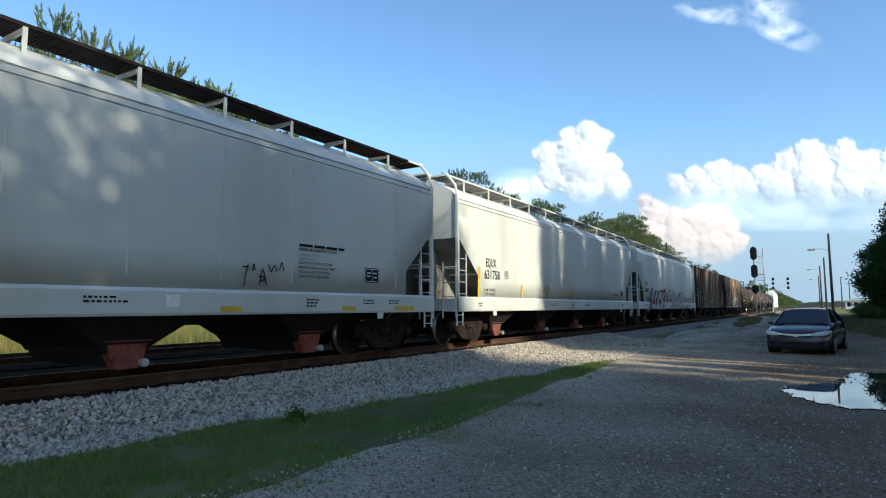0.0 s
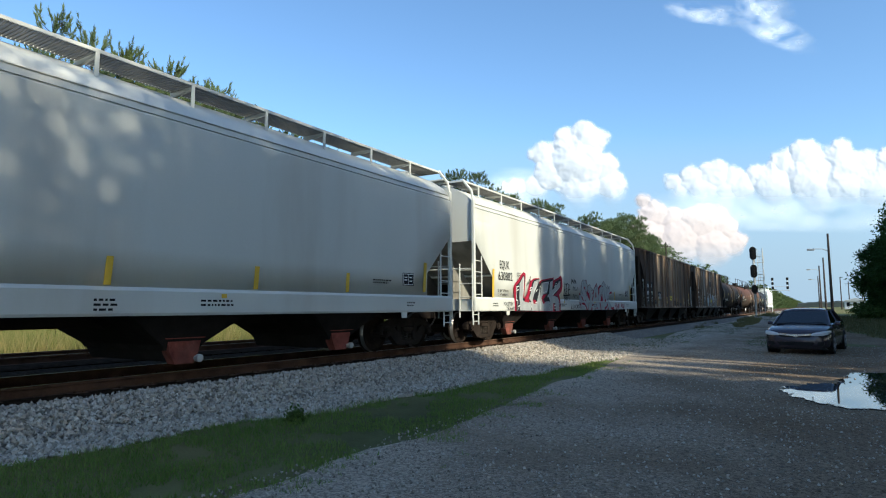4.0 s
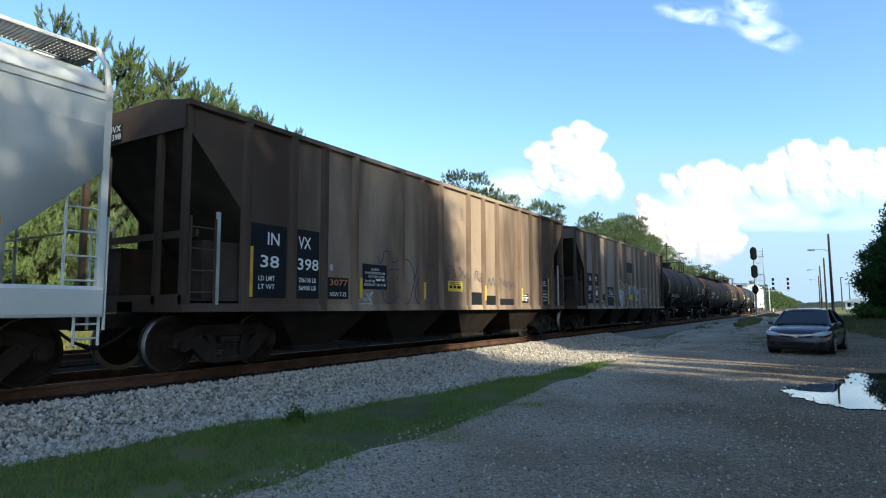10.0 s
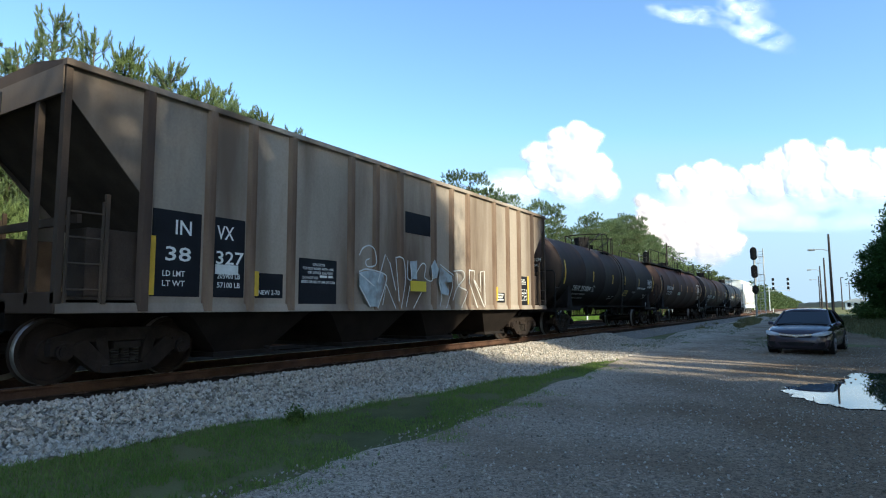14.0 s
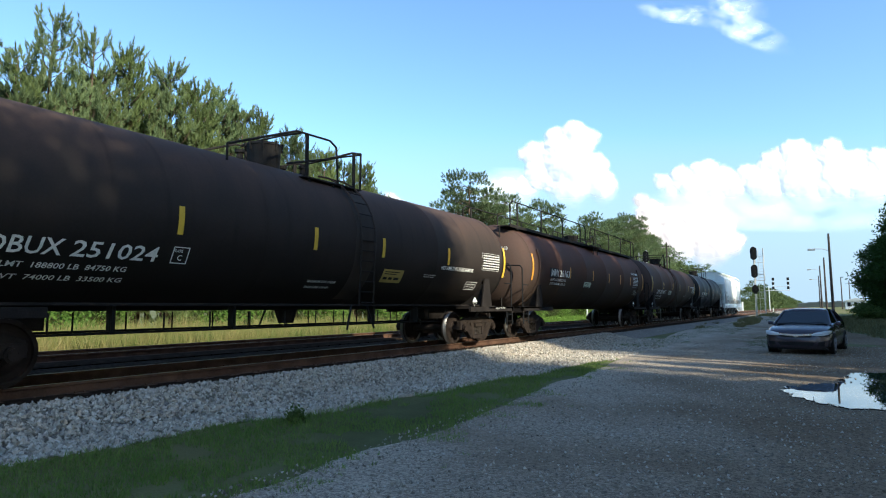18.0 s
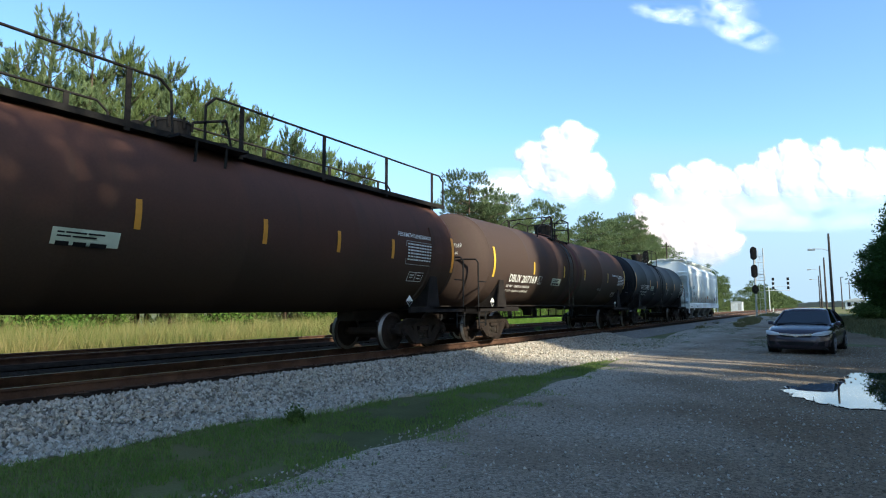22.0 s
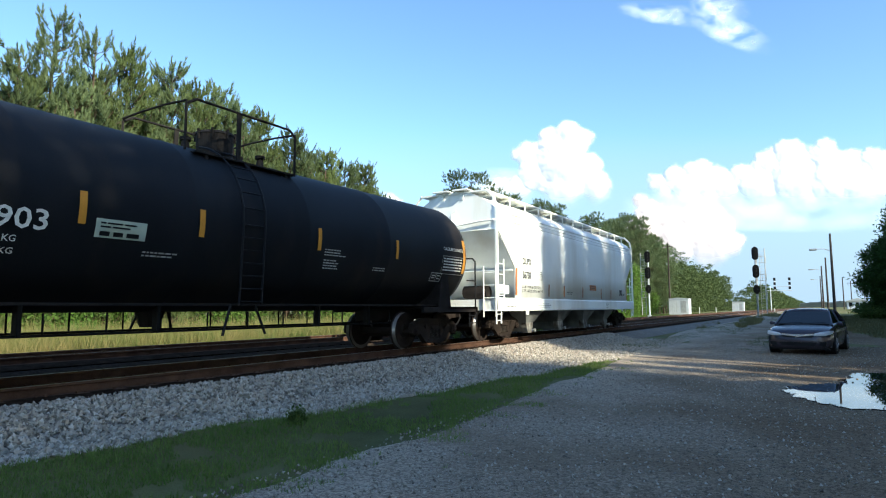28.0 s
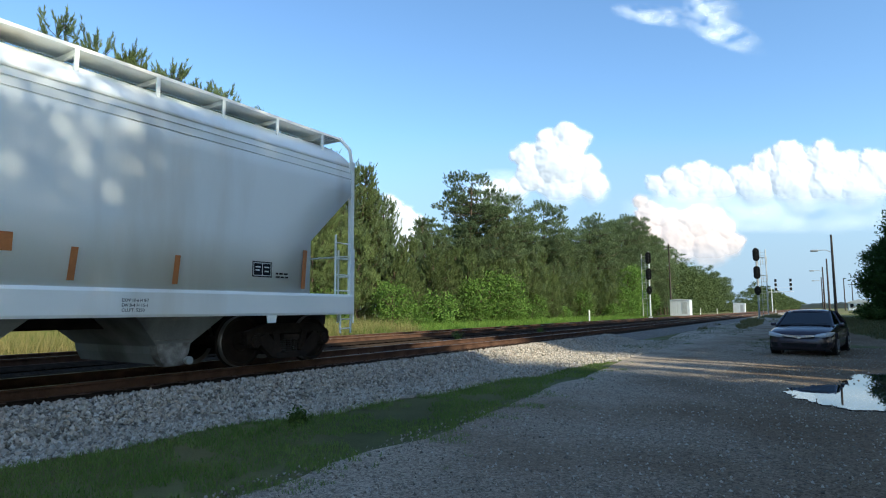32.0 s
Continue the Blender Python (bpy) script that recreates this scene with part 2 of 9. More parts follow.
dark_ends(M_BROWN, 3.4, 6.4, (0.060, 0.042, 0.032), 0.92)
dark_ends(M_TAUPE, 6.0, 8.4, (0.085, 0.063, 0.049), 0.8)
M_DARKRIB = paint("hopper_sooty_rib", (0.110, 0.078, 0.058), 0.8, var=0.25, scale=0.9, fine=25, bump=0.04, dirt=(0.065, 0.046, 0.036), dirt_amt=0.6, streak=6, dirt_scale=1.2)
# Sooty posts, their colour also darkened for the shade at the open ends
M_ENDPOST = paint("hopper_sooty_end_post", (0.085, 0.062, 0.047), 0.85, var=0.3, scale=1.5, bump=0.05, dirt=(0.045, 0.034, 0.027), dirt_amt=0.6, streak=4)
# Much darker brown for the parts inside the open ends
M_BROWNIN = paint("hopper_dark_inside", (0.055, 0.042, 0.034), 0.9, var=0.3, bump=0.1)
M_TANKBLACK = paint("tank_black_paint", (0.010, 0.011, 0.014), 0.55, var=0.25, scale=0.7, bump=0.03, dirt=(0.022, 0.019, 0.018), dirt_amt=0.3, streak=3, spec=0.14)


def tank_skin(name, top, mid, low, lead, reach, rough=0.7):
    """A tank's paint: weathered brown on top, a sooty belly with shade put into its colour, another tone round its
    leading end, in streaks and rings.
    """
    m = bpy.data.materials.new(name)
    m.use_nodes = True
    nd, ln = m.node_tree.nodes, m.node_tree.links
    bs = nd["Principled BSDF"]
    bs.inputs["Roughness"].default_value = rough
    bs.inputs["Specular IOR Level"].default_value = 0.10
    tc = nd.new("ShaderNodeTexCoord")
    sp = nd.new("ShaderNodeSeparateXYZ")
    ln.new(tc.outputs["Object"], sp.inputs[0])

    def noisy(scale, stretch, det=6):
        mp = nd.new("ShaderNodeMapping")
        mp.inputs["Scale"].default_value = stretch
        ln.new(tc.outputs["Object"], mp.inputs[0])
        n = nd.new("ShaderNodeTexNoise")
        n.inputs["Scale"].default_value, n.inputs["Detail"].default_value = scale, det
        ln.new(mp.outputs[0], n.inputs["Vector"])
        return n.outputs[0]

    def blend(value, lo, hi, wobble, amount):
        """0 to 1 as value goes from lo to hi, its edge torn by the wobble."""
        a = nd.new("ShaderNodeMath")
        a.operation = "MULTIPLY_ADD"
        a.inputs[1].default_value = amount
        ln.new(wobble, a.inputs[0])
        ln.new(value, a.inputs[2])
        r = nd.new("ShaderNodeMapRange")
        r.interpolation_type = "SMOOTHSTEP"
        r.inputs["From Min"].default_value, r.inputs["From Max"].default_value = lo + amount * 0.5, hi + amount * 0.5
        ln.new(a.outputs[0], r.inputs[0])
        return r.outputs[0]

    def mix(fac, a, b):
        x = nd.new("ShaderNodeMixRGB")
        ln.new(fac, x.inputs[0])
        for sock, v in ((x.inputs[1], a), (x.inputs[2], b)):
            if isinstance(v, tuple):
                sock.default_value = (*v, 1)
            else:
                ln.new(v, sock)
        return x.outputs[0]

    streak = noisy(1.6, (0.4, 1.0, 0.25))
    blot = noisy(0.7, (1, 0.6, 1))
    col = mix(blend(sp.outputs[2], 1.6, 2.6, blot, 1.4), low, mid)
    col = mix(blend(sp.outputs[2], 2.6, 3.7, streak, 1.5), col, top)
    col = mix(blend(sp.outputs[1], reach[1], reach[0], streak, 3.5), col, lead)
    drip = nd.new("ShaderNodeValToRGB")
    drip.color_ramp.elements[0].position, drip.color_ramp.elements[1].position = 0.56, 0.72
    ln.new(noisy(2.6, (0.3, 1.5, 0.12), 8), drip.inputs[0])
    fac = nd.new("ShaderNodeMath")
    fac.operation = "MULTIPLY"
    fac.inputs[1].default_value = 0.55
    ln.new(drip.outputs[0], fac.inputs[0])
    col = mix(fac.outputs[0], col, low)
    grain = noisy(28, (1, 1, 1), 4)
    ov = nd.new("ShaderNodeMixRGB")
    ov.blend_type = "OVERLAY"
    ov.inputs[0].default_value = 0.16
    ln.new(col, ov.inputs[1])
    ln.new(grain, ov.inputs[2])
    ln.new(ov.outputs[0], bs.inputs["Base Color"])
    bp = nd.new("ShaderNodeBump")
    bp.inputs["Strength"].default_value, bp.inputs["Distance"].default_value = 0.08, 0.02
    ln.new(blot, bp.inputs["Height"])
    ln.new(bp.outputs[0], bs.inputs["Normal"])
    return m


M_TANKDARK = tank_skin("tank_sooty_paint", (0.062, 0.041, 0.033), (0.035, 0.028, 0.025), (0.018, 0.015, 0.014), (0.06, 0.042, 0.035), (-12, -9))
# Rust and orange tanks: low colour darkened, belly shade is put into it
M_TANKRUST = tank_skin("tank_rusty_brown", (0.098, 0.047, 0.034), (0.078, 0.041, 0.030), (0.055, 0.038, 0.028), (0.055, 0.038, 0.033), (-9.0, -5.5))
# Its dark leading half also has shade put into the colour
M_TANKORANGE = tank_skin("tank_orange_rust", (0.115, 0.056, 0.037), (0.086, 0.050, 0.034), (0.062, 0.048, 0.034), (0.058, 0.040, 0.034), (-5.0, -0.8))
M_REDBAND = paint("red_primer_band", (0.105, 0.030, 0.022), 0.75, var=0.3, scale=3, bump=0.05, dirt=(0.06, 0.035, 0.028), dirt_amt=0.5, streak=4)
M_SPILL = paint("dark_spill_stain", (0.042, 0.034, 0.030), 0.6, var=0.3, scale=2, bump=0.05, dirt=(0.075, 0.048, 0.036), dirt_amt=0.4, streak=6)
M_UNDER = paint("underframe_grime", (0.018, 0.015, 0.014), 0.85, var=0.35, scale=3, bump=0.2)
M_TRUCK = paint("truck_cast_steel", (0.024, 0.018, 0.015), 0.85, 0.0, var=0.35, scale=4, bump=0.25)
M_WHEEL = paint("wheel_steel", (0.026, 0.019, 0.016), 0.8, 0.1, var=0.3, scale=4, bump=0.1)
M_TREAD = paint("wheel_tread", (0.20, 0.19, 0.185), 0.4, 0.8, var=0.1, bump=0.02)
M_SPRING = paint("spring_steel", (0.042, 0.035, 0.030), 0.75, 0.2, var=0.3, scale=6, bump=0.1)
M_GATEPALE = paint("gate_pale_dirty", (0.24, 0.235, 0.22), 0.8, 0.1, var=0.4, scale=6, bump=0.3, dirt=(0.10, 0.085, 0.07), dirt_amt=0.6, dirt_scale=4)
# Pale bay paint turned grey: underside shade is put into the colour
M_BAYGREY = paint("bay_grey_paint", (0.20, 0.205, 0.20), 0.7, var=0.2, scale=1.5, bump=0.05, dirt=(0.08, 0.08, 0.075), dirt_amt=0.6, streak=3)
# Grey paint darkened: the shade under the car ends is put into it
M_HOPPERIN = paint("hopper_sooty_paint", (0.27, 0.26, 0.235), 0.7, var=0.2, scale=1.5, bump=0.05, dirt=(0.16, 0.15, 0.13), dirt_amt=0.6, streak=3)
M_GATE = paint("gate_red_primer", (0.20, 0.06, 0.045), 0.8, var=0.35, scale=5, bump=0.2, dirt=(0.09, 0.06, 0.05), dirt_amt=0.6)
M_GALV = paint("galvanised_steel", (0.42, 0.43, 0.42), 0.5, 0.4, var=0.15, scale=4, bump=0.05)
M_GRATE = paint("walkway_grating", (0.20, 0.20, 0.19), 0.5, 0.1, var=0.12, scale=4, bump=0.03)
M_BLACK = paint("black_paint", (0.012, 0.012, 0.013), 0.6, var=0.2, bump=0.02)
M_WHITEPAINT = paint("white_lettering", (0.75, 0.75, 0.72), 0.6, var=0.1, scale=8, bump=0.0)
M_DULLWHITE = paint("worn_small_lettering", (0.42, 0.42, 0.40), 0.7, var=0.2, scale=9, bump=0.0)
M_YELLOW = paint("yellow_reflector", (0.62, 0.40, 0.04), 0.5, var=0.12, scale=6, bump=0.0)
M_AMBER = paint("amber_reflector", (0.60, 0.27, 0.03), 0.5, var=0.12, scale=6, bump=0.0)
M_ORANGE = paint("orange_reflector", (0.42, 0.16, 0.05), 0.5, var=0.15, scale=6, bump=0.0)
M_REDSPRAY = paint("graffiti_red", (0.27, 0.012, 0.035), 0.6, var=0.15, scale=5, bump=0.0)
M_GREYSPRAY = paint("graffiti_silver", (0.31, 0.325, 0.33), 0.5, var=0.15, scale=5, bump=0.0)
M_DARKRED = paint("graffiti_dark_red", (0.085, 0.008, 0.022), 0.6, var=0.15, scale=5, bump=0.0)
M_PALESPRAY = paint("graffiti_pale_worn", (0.36, 0.42, 0.45), 0.7, var=0.25, scale=6, bump=0.0, dirt=(0.20, 0.18, 0.16), dirt_amt=0.45, dirt_scale=2.5)
M_WHITESPRAY = paint("graffiti_white", (0.62, 0.64, 0.62), 0.6, var=0.15, scale=5, bump=0.0)
# Clouds glow a little by themselves, standing in for scattered daylight
M_CLOUD = plain("cloud_white", (0.30, 0.305, 0.32), 1.0, emit=0.42, glow=(0.66, 0.71, 0.82))
M_PINKCLOUD = plain("cloud_pinkish", (0.25, 0.215, 0.205), 1.0, emit=0.44, glow=(0.80, 0.70, 0.71))

# ---------------------------------------------------------------- mesh tools


def link(name, me, material, parent=None, label=""):
    if material is not None and not me.materials:
        me.materials.append(material)
    ob = new(name, me)
    if parent is not None:
        ob.parent = parent
    if label:
        ob["label"] = label
    return ob


def part(name, bm, material, parent, label="", smooth=False):
    """ONE mesh object from a bmesh, under a thing or a part."""
    me = bpy.data.meshes.new(name)
    if smooth:
        for f in bm.faces:
            f.smooth = True
    bm.to_mesh(me)
    bm.free()
    return link(name, me, material, parent, label)


def soup(name, verts, faces, material, parent=None, label=""):
    """ONE mesh object from arrays."""
    me = bpy.data.meshes.new(name)
    me.from_pydata([tuple(map(float, v)) for v in verts], [], [tuple(f) for f in faces])
    return link(name, me, material, parent, label)


def thing(name, label, category, group="", kind=""):
    return tagged(new(name), label, category, group, kind)


def box(bm, lo, hi, bevel=0.0):
    c = [(a + b) / 2 for a, b in zip(lo, hi)]
    s = [abs(b - a) for a, b in zip(lo, hi)]
    r = bmesh.ops.create_cube(bm, size=1, matrix=Matrix.Translation(c) @ Matrix.Diagonal((*s, 1)))
    if bevel:
        ed = list({e for v in r["verts"] for e in v.link_edges})
        bmesh.ops.bevel(bm, geom=ed, offset=bevel, segments=2, affect="EDGES", profile=0.6)
    return bm


def rod(bm, a, b, r=0.02, n=8, r2=None):
    a, b = Vector(a), Vector(b)
    d = b - a
    m = Matrix.Translation((a + b) / 2) @ d.to_track_quat("Z", "Y").to_matrix().to_4x4()
    bmesh.ops.create_cone(bm, cap_ends=True, segments=n, radius1=r, radius2=r if r2 is None else r2, depth=d.length, matrix=m)
    return bm


def pipe(bm, pts, r=0.02, n=8):
    for a, b in zip(pts, pts[1:]):
        rod(bm, a, b, r, n)
    for q in pts[1:-1]:
        bmesh.ops.create_icosphere(bm, subdivisions=1, radius=r * 1.02, matrix=Matrix.Translation(q))
    return bm


def slab(bm, poly, axis, lo, hi):
    """A flat polygon given in the two other axes, thickened along axis from lo to hi."""
    def at(u, v, w):
        return {"x": (w, u, v), "y": (u, w, v), "z": (u, v, w)}[axis]
    a = [bm.verts.new(at(u, v, lo)) for u, v in poly]
    b = [bm.verts.new(at(u, v, hi)) for u, v in poly]
    n = len(poly)
    fs = [bm.faces.new(a), bm.faces.new(b[::-1])]
    for i in range(n):
        fs.append(bm.faces.new((a[i], b[i], b[(i + 1) % n], a[(i + 1) % n])))
    bmesh.ops.recalc_face_normals(bm, faces=fs)
    return bm


def loft(bm, rings, close=True, caps=True):
    """Skin over rings of equally many points."""
    vs = [[bm.verts.new(q) for q in ring] for ring in rings]
    n = len(vs[0])
    fs = []
    for p, q in zip(vs, vs[1:]):
        for i in range(n if close else n - 1):
            fs.append(bm.faces.new((p[i], p[(i + 1) % n], q[(i + 1) % n], q[i])))
    if caps and close:
        fs.append(bm.faces.new(vs[0][::-1]))
        fs.append(bm.faces.new(vs[-1]))
    bmesh.ops.recalc_face_normals(bm, faces=fs)
    return bm


TEXTS = {}


def letters(name, words, height, m, material, parent, label="", stretch=1.0, thick=0.012, shear=0.0):
    """Lettering as a mesh, upright cap height in metres, start at the pose m (text plane xy)."""
    key = (words, material.name, shear)
    if key not in TEXTS:
        cu = bpy.data.curves.new(name, "FONT")
        cu.body, cu.size, cu.resolution_u = words, 1.0, 2
        cu.offset, cu.shear = thick, shear
        tmp = new("tmp", cu)
        bpy.context.view_layer.update()
        me = bpy.data.meshes.new_from_object(tmp.evaluated_get(bpy.context.evaluated_depsgraph_get()))
        bpy.data.objects.remove(tmp)
        bpy.data.curves.remove(cu)
        me.materials.clear()
        me.materials.append(material)
        TEXTS[key] = me
    ob = new(name, TEXTS[key])
    s = height / 0.69
    ob.parent = parent
    ob.matrix_basis = m @ Matrix.Diagonal((s * stretch, s, s, 1))
    if label:
        ob["label"] = label
    return ob
# ---------------------------------------------------------------- ground and tracks
XC, XC2 = -9.832, -15.58          # centre lines of the two tracks
ROAD_Z = -0.36
rng = random.Random(7)


def ground_z(x, y):
    """Height of the ground: gravel lot, then a low bank with the tracks, then the verge."""
    if x > -5.6:
        z = ROAD_Z
    elif x > -7.6:
        z = ROAD_Z - 0.02 * (-5.6 - x)
    elif x > -18.6:
        z = -0.48
    else:
        z = -0.40 + 0.05 * min(1.0, (-18.6 - x) / 4)
    if x > -7.0 and y > 26:
        z += (0.10 * min(1, (y - 26) / 10) + 0.45 * min(1, max(0, (y - 30) / 75))) * min(1, (x + 7.0) / 2)
    return z


def ground_sheet():
    xs = [-2500, -600, -150, -60, -35, -26, -22, -20.5, -18.6, -18.0, -12, -7.6, -7.0, -5.6, -5.0, -3, -1, 1, 3, 6, 10, 20, 40, 150, 600, 2500]
    ys = [-400, -100, -40, -20, -10, -5, 0, 3, 6, 9, 12, 15, 20, 30, 45, 60, 80, 100, 150, 250, 500, 1200, 3500]
    vs = [(x, y, ground_z(x, y) - 0.02) for y in ys for x in xs]
    n = len(xs)
    fs = [(j * n + i, j * n + i + 1, (j + 1) * n + i + 1, (j + 1) * n + i) for j in range(len(ys) - 1) for i in range(n - 1)]
    tagged(soup("ground", vs, fs, M_SOIL), "grassy ground with bare earth patches reaching the horizon", "ground", kind="structure")


ground_sheet()


def lot():
    """The gravel lot and road beside the tracks, with gentle bumps, its edge to the grass ragged, round the puddle's hollow."""
    nx, ny = 90, 150
    vs, fs = [], []
    for j in range(ny + 1):
        v = j / ny
        y = -12 + 112 * v ** 1.6
        left = LOT_EDGE(y)
        right = LOT_RIGHT(y)
        for i in range(nx + 1):
            x = left + (right - left) * i / nx
            z = lot_z(x, y)
            if i in (0, nx):
                z -= 0.03
            vs.append((x, y, z))
    for j in range(ny):
        for i in range(nx):
            a = j * (nx + 1) + i
            fs.append((a, a + 1, a + nx + 2, a + nx + 1))
    ob = soup("gravel_lot", vs, fs, M_GRAVEL)
    for f in ob.data.polygons:
        f.use_smooth = True
    tagged(ob, "grey compacted gravel lot beside the tracks, partly in tree shade", "road", kind="structure")


def LOT_RIGHT(y):
    """Where the gravel ends towards the trees: the lot narrows into a road."""
    return float(np.interp(y, [-12, 14, 20, 27, 35, 45, 100], [6.5, 6.5, 5.2, 3.0, 1.5, 0.9, 1.6])) + 0.3 * noise.noise((y * 0.6, 5.5, 0))


def lot_z(x, y):
    wet = min(1, max(0, math.hypot((x - 1.1) / 1.9, (y - 12.6) / 3.0) - 0.9) * 2)
    return ground_z(x, y) + (0.012 * noise.noise((x * 0.5, y * 0.5, 3)) + 0.006 * noise.noise((x * 2.2, y * 2.2, 9))) * wet + 0.004


def LOT_EDGE(y):
    """Where the gravel meets the grass strip."""
    base = -3.7 - 0.055 * max(0, y - 2) if y < 12 else -4.25 - 0.10 * (y - 12)
    return max(base, -6.9) + 0.22 * noise.noise((y * 0.9, 0.3, 0)) + 0.1 * noise.noise((y * 3.1, 1.3, 0))


lot()


def track(xc, label, y0, y1, near):
    """One track: ballast bed, ties and two rails with head, web and foot."""
    bed = bmesh.new()
    ring = [(-3.1, -0.56), (-2.3, -0.42), (-1.7, -0.23), (1.4, -0.23), (1.7, -0.17), (2.1, -0.26), (2.75, -0.44), (3.2, -0.56)] if near else \
           [(-2.9, -0.60), (-1.9, -0.25), (1.3, -0.25), (2.0, -0.20), (2.6, -0.5)]
    rows = []
    y = y0
    while y < y1:
        rows.append([(xc + a + 0.06 * noise.noise((a * 2, y * 1.3, xc)), y, b + 0.02 * noise.noise((a * 3, y * 2, 5))) for a, b in ring])
        y += 0.5 if y < 30 else 5
    loft(bed, rows, close=False)
    root = thing("railway_track", label, "railway track", "tracks", "structure")
    part("ballast_bed", bed, M_BALLAST if near else M_FARBALLAST, root, "grey crushed stone ballast bed" if near else "brown-grey ballast bed with train shade put into its colour")
    # dark sheet over the bed, its colour carrying the train's shade
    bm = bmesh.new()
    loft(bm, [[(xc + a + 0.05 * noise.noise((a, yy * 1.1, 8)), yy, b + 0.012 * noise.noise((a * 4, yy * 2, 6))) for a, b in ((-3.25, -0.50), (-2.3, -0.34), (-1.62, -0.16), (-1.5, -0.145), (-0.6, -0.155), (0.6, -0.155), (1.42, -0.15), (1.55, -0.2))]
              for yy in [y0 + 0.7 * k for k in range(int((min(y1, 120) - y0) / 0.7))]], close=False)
    part("oily_ballast", bm, M_SHADEDBED, root, "dirty ballast between and beside the rails, train shade put into its colour")
    prof = [(-0.07, -0.17), (0.07, -0.17), (0.07, -0.155), (0.012, -0.14), (0.010, -0.045), (0.036, -0.035), (0.036, -0.006), (0.030, 0.0),
            (-0.030, 0.0), (-0.036, -0.006), (-0.036, -0.035), (-0.010, -0.045), (-0.012, -0.14), (-0.07, -0.155)]
    for side in (-1, 1):
        bm = bmesh.new()
        x = xc + side * 0.7525
        loft(bm, [[(x + a, yy, b) for a, b in prof] for yy in (y0, 0, 20, 60, 150, y1)])
        r = part("rail", bm, M_RAIL, root, "rusty steel rail")
        bm = bmesh.new()
        box(bm, (x - 0.022, y0, 0.0), (x + 0.022, y1, 0.0015))
        part("running_surface", bm, M_RAILTOP, r, "polished rail head")
    bm = bmesh.new()
    box(bm, (-1.3, -0.115, -0.09), (1.3, 0.115, 0.09), 0.012)
    me = bpy.data.meshes.new("tie")
    bm.to_mesh(me)
    bm.free()
    me.materials.append(M_TIE)
    y, last = 1.0, 70.0
    while y < last:
        ob = new("tie", me)
        ob.parent = root
        ob.matrix_basis = pose(xc + rng.uniform(-0.04, 0.04), y, -0.262 + rng.uniform(-0.008, 0.004), 0, 0, rng.uniform(-1, 1))
        y += 0.53
    return root


def tie_plates(root, xc, last):
    """Steel plates with spikes under the rails, tie by tie."""
    bm = bmesh.new()
    box(bm, (-0.18, -0.09, -0.172), (0.18, 0.09, -0.150), 0.004)
    for x in (-0.095, 0.095):
        for y in (-0.06, 0.06):
            box(bm, (x - 0.018, y - 0.012, -0.155), (x + 0.018, y + 0.012, -0.125))
    me = bpy.data.meshes.new("tie_plate")
    bm.to_mesh(me)
    bm.free()
    me.materials.append(M_RAIL)
    y = 1.0
    while y < last:
        for side in (-1, 1):
            ob = new("tie_plate", me)
            ob.parent = root
            ob.matrix_basis = pose(xc + side * 0.7525, y, 0)
        y += 0.53


tie_plates(track(XC, "railway track with rusty rails on dark wooden ties", -40, 900, True), XC, 45)
track(XC2, "second railway track behind the train, rusty rails", -40, 900, False)
# ---------------------------------------------------------------- plants


def quads_at(cent, along, across, length, width):
    """One pointed blade per row: a triangle from its foot to its tip."""
    a = cent - across * width[:, None]
    b = cent + across * width[:, None]
    c = cent + along * length[:, None]
    n = len(cent)
    v = np.stack([a, b, c], 1).reshape(-1, 3)
    f = np.arange(n * 3).reshape(-1, 3)
    return v, f


def unit(v):
    return v / np.maximum(np.linalg.norm(v, axis=-1, keepdims=True), 1e-6)


def tufts(r, pts, dirs, size, n, spread=0.9, wide=0.10):
    """Around each point a tuft of n needles-bunches that fan out along its direction."""
    k = len(pts)
    d = unit(np.repeat(dirs, n, 0) + r.normal(0, spread, (k * n, 3)))
    s = unit(np.cross(d, r.normal(0, 1, (k * n, 3))))
    ln_ = np.repeat(size, n) * r.uniform(0.6, 1.25, k * n)
    return quads_at(np.repeat(pts, n, 0) + r.normal(0, 0.06, (k * n, 3)), d, s, ln_, ln_ * wide)


def leaves(r, pts, size, n, spread):
    """Loose leaves round each point, each a folded pair of triangles."""
    k = len(pts) * n
    c = np.repeat(pts, n, 0) + r.normal(0, 1, (k, 3)) * np.repeat(spread, n)[:, None]
    u = unit(r.normal(0, 1, (k, 3)))
    w = unit(np.cross(u, r.normal(0, 1, (k, 3))))
    ln_ = size * r.uniform(0.6, 1.3, k)[:, None]
    v = np.stack([c - u * ln_, c + w * ln_ * 0.5, c + u * ln_, c - w * ln_ * 0.5], 1).reshape(-1, 3)
    return v, np.arange(k * 4).reshape(-1, 4)


def stem(bm, pts, r0, r1, n=7):
    rings = []
    for i, q in enumerate(pts):
        t = i / (len(pts) - 1)
        rr = r0 + (r1 - r0) * t
        rings.append([(q[0] + rr * math.cos(6.283 * j / n), q[1] + rr * math.sin(6.283 * j / n), q[2]) for j in range(n)])
    loft(bm, rings)


def limb(bm, a, b, r0, r1):
    rod(bm, a, b, r0, 5, r1)


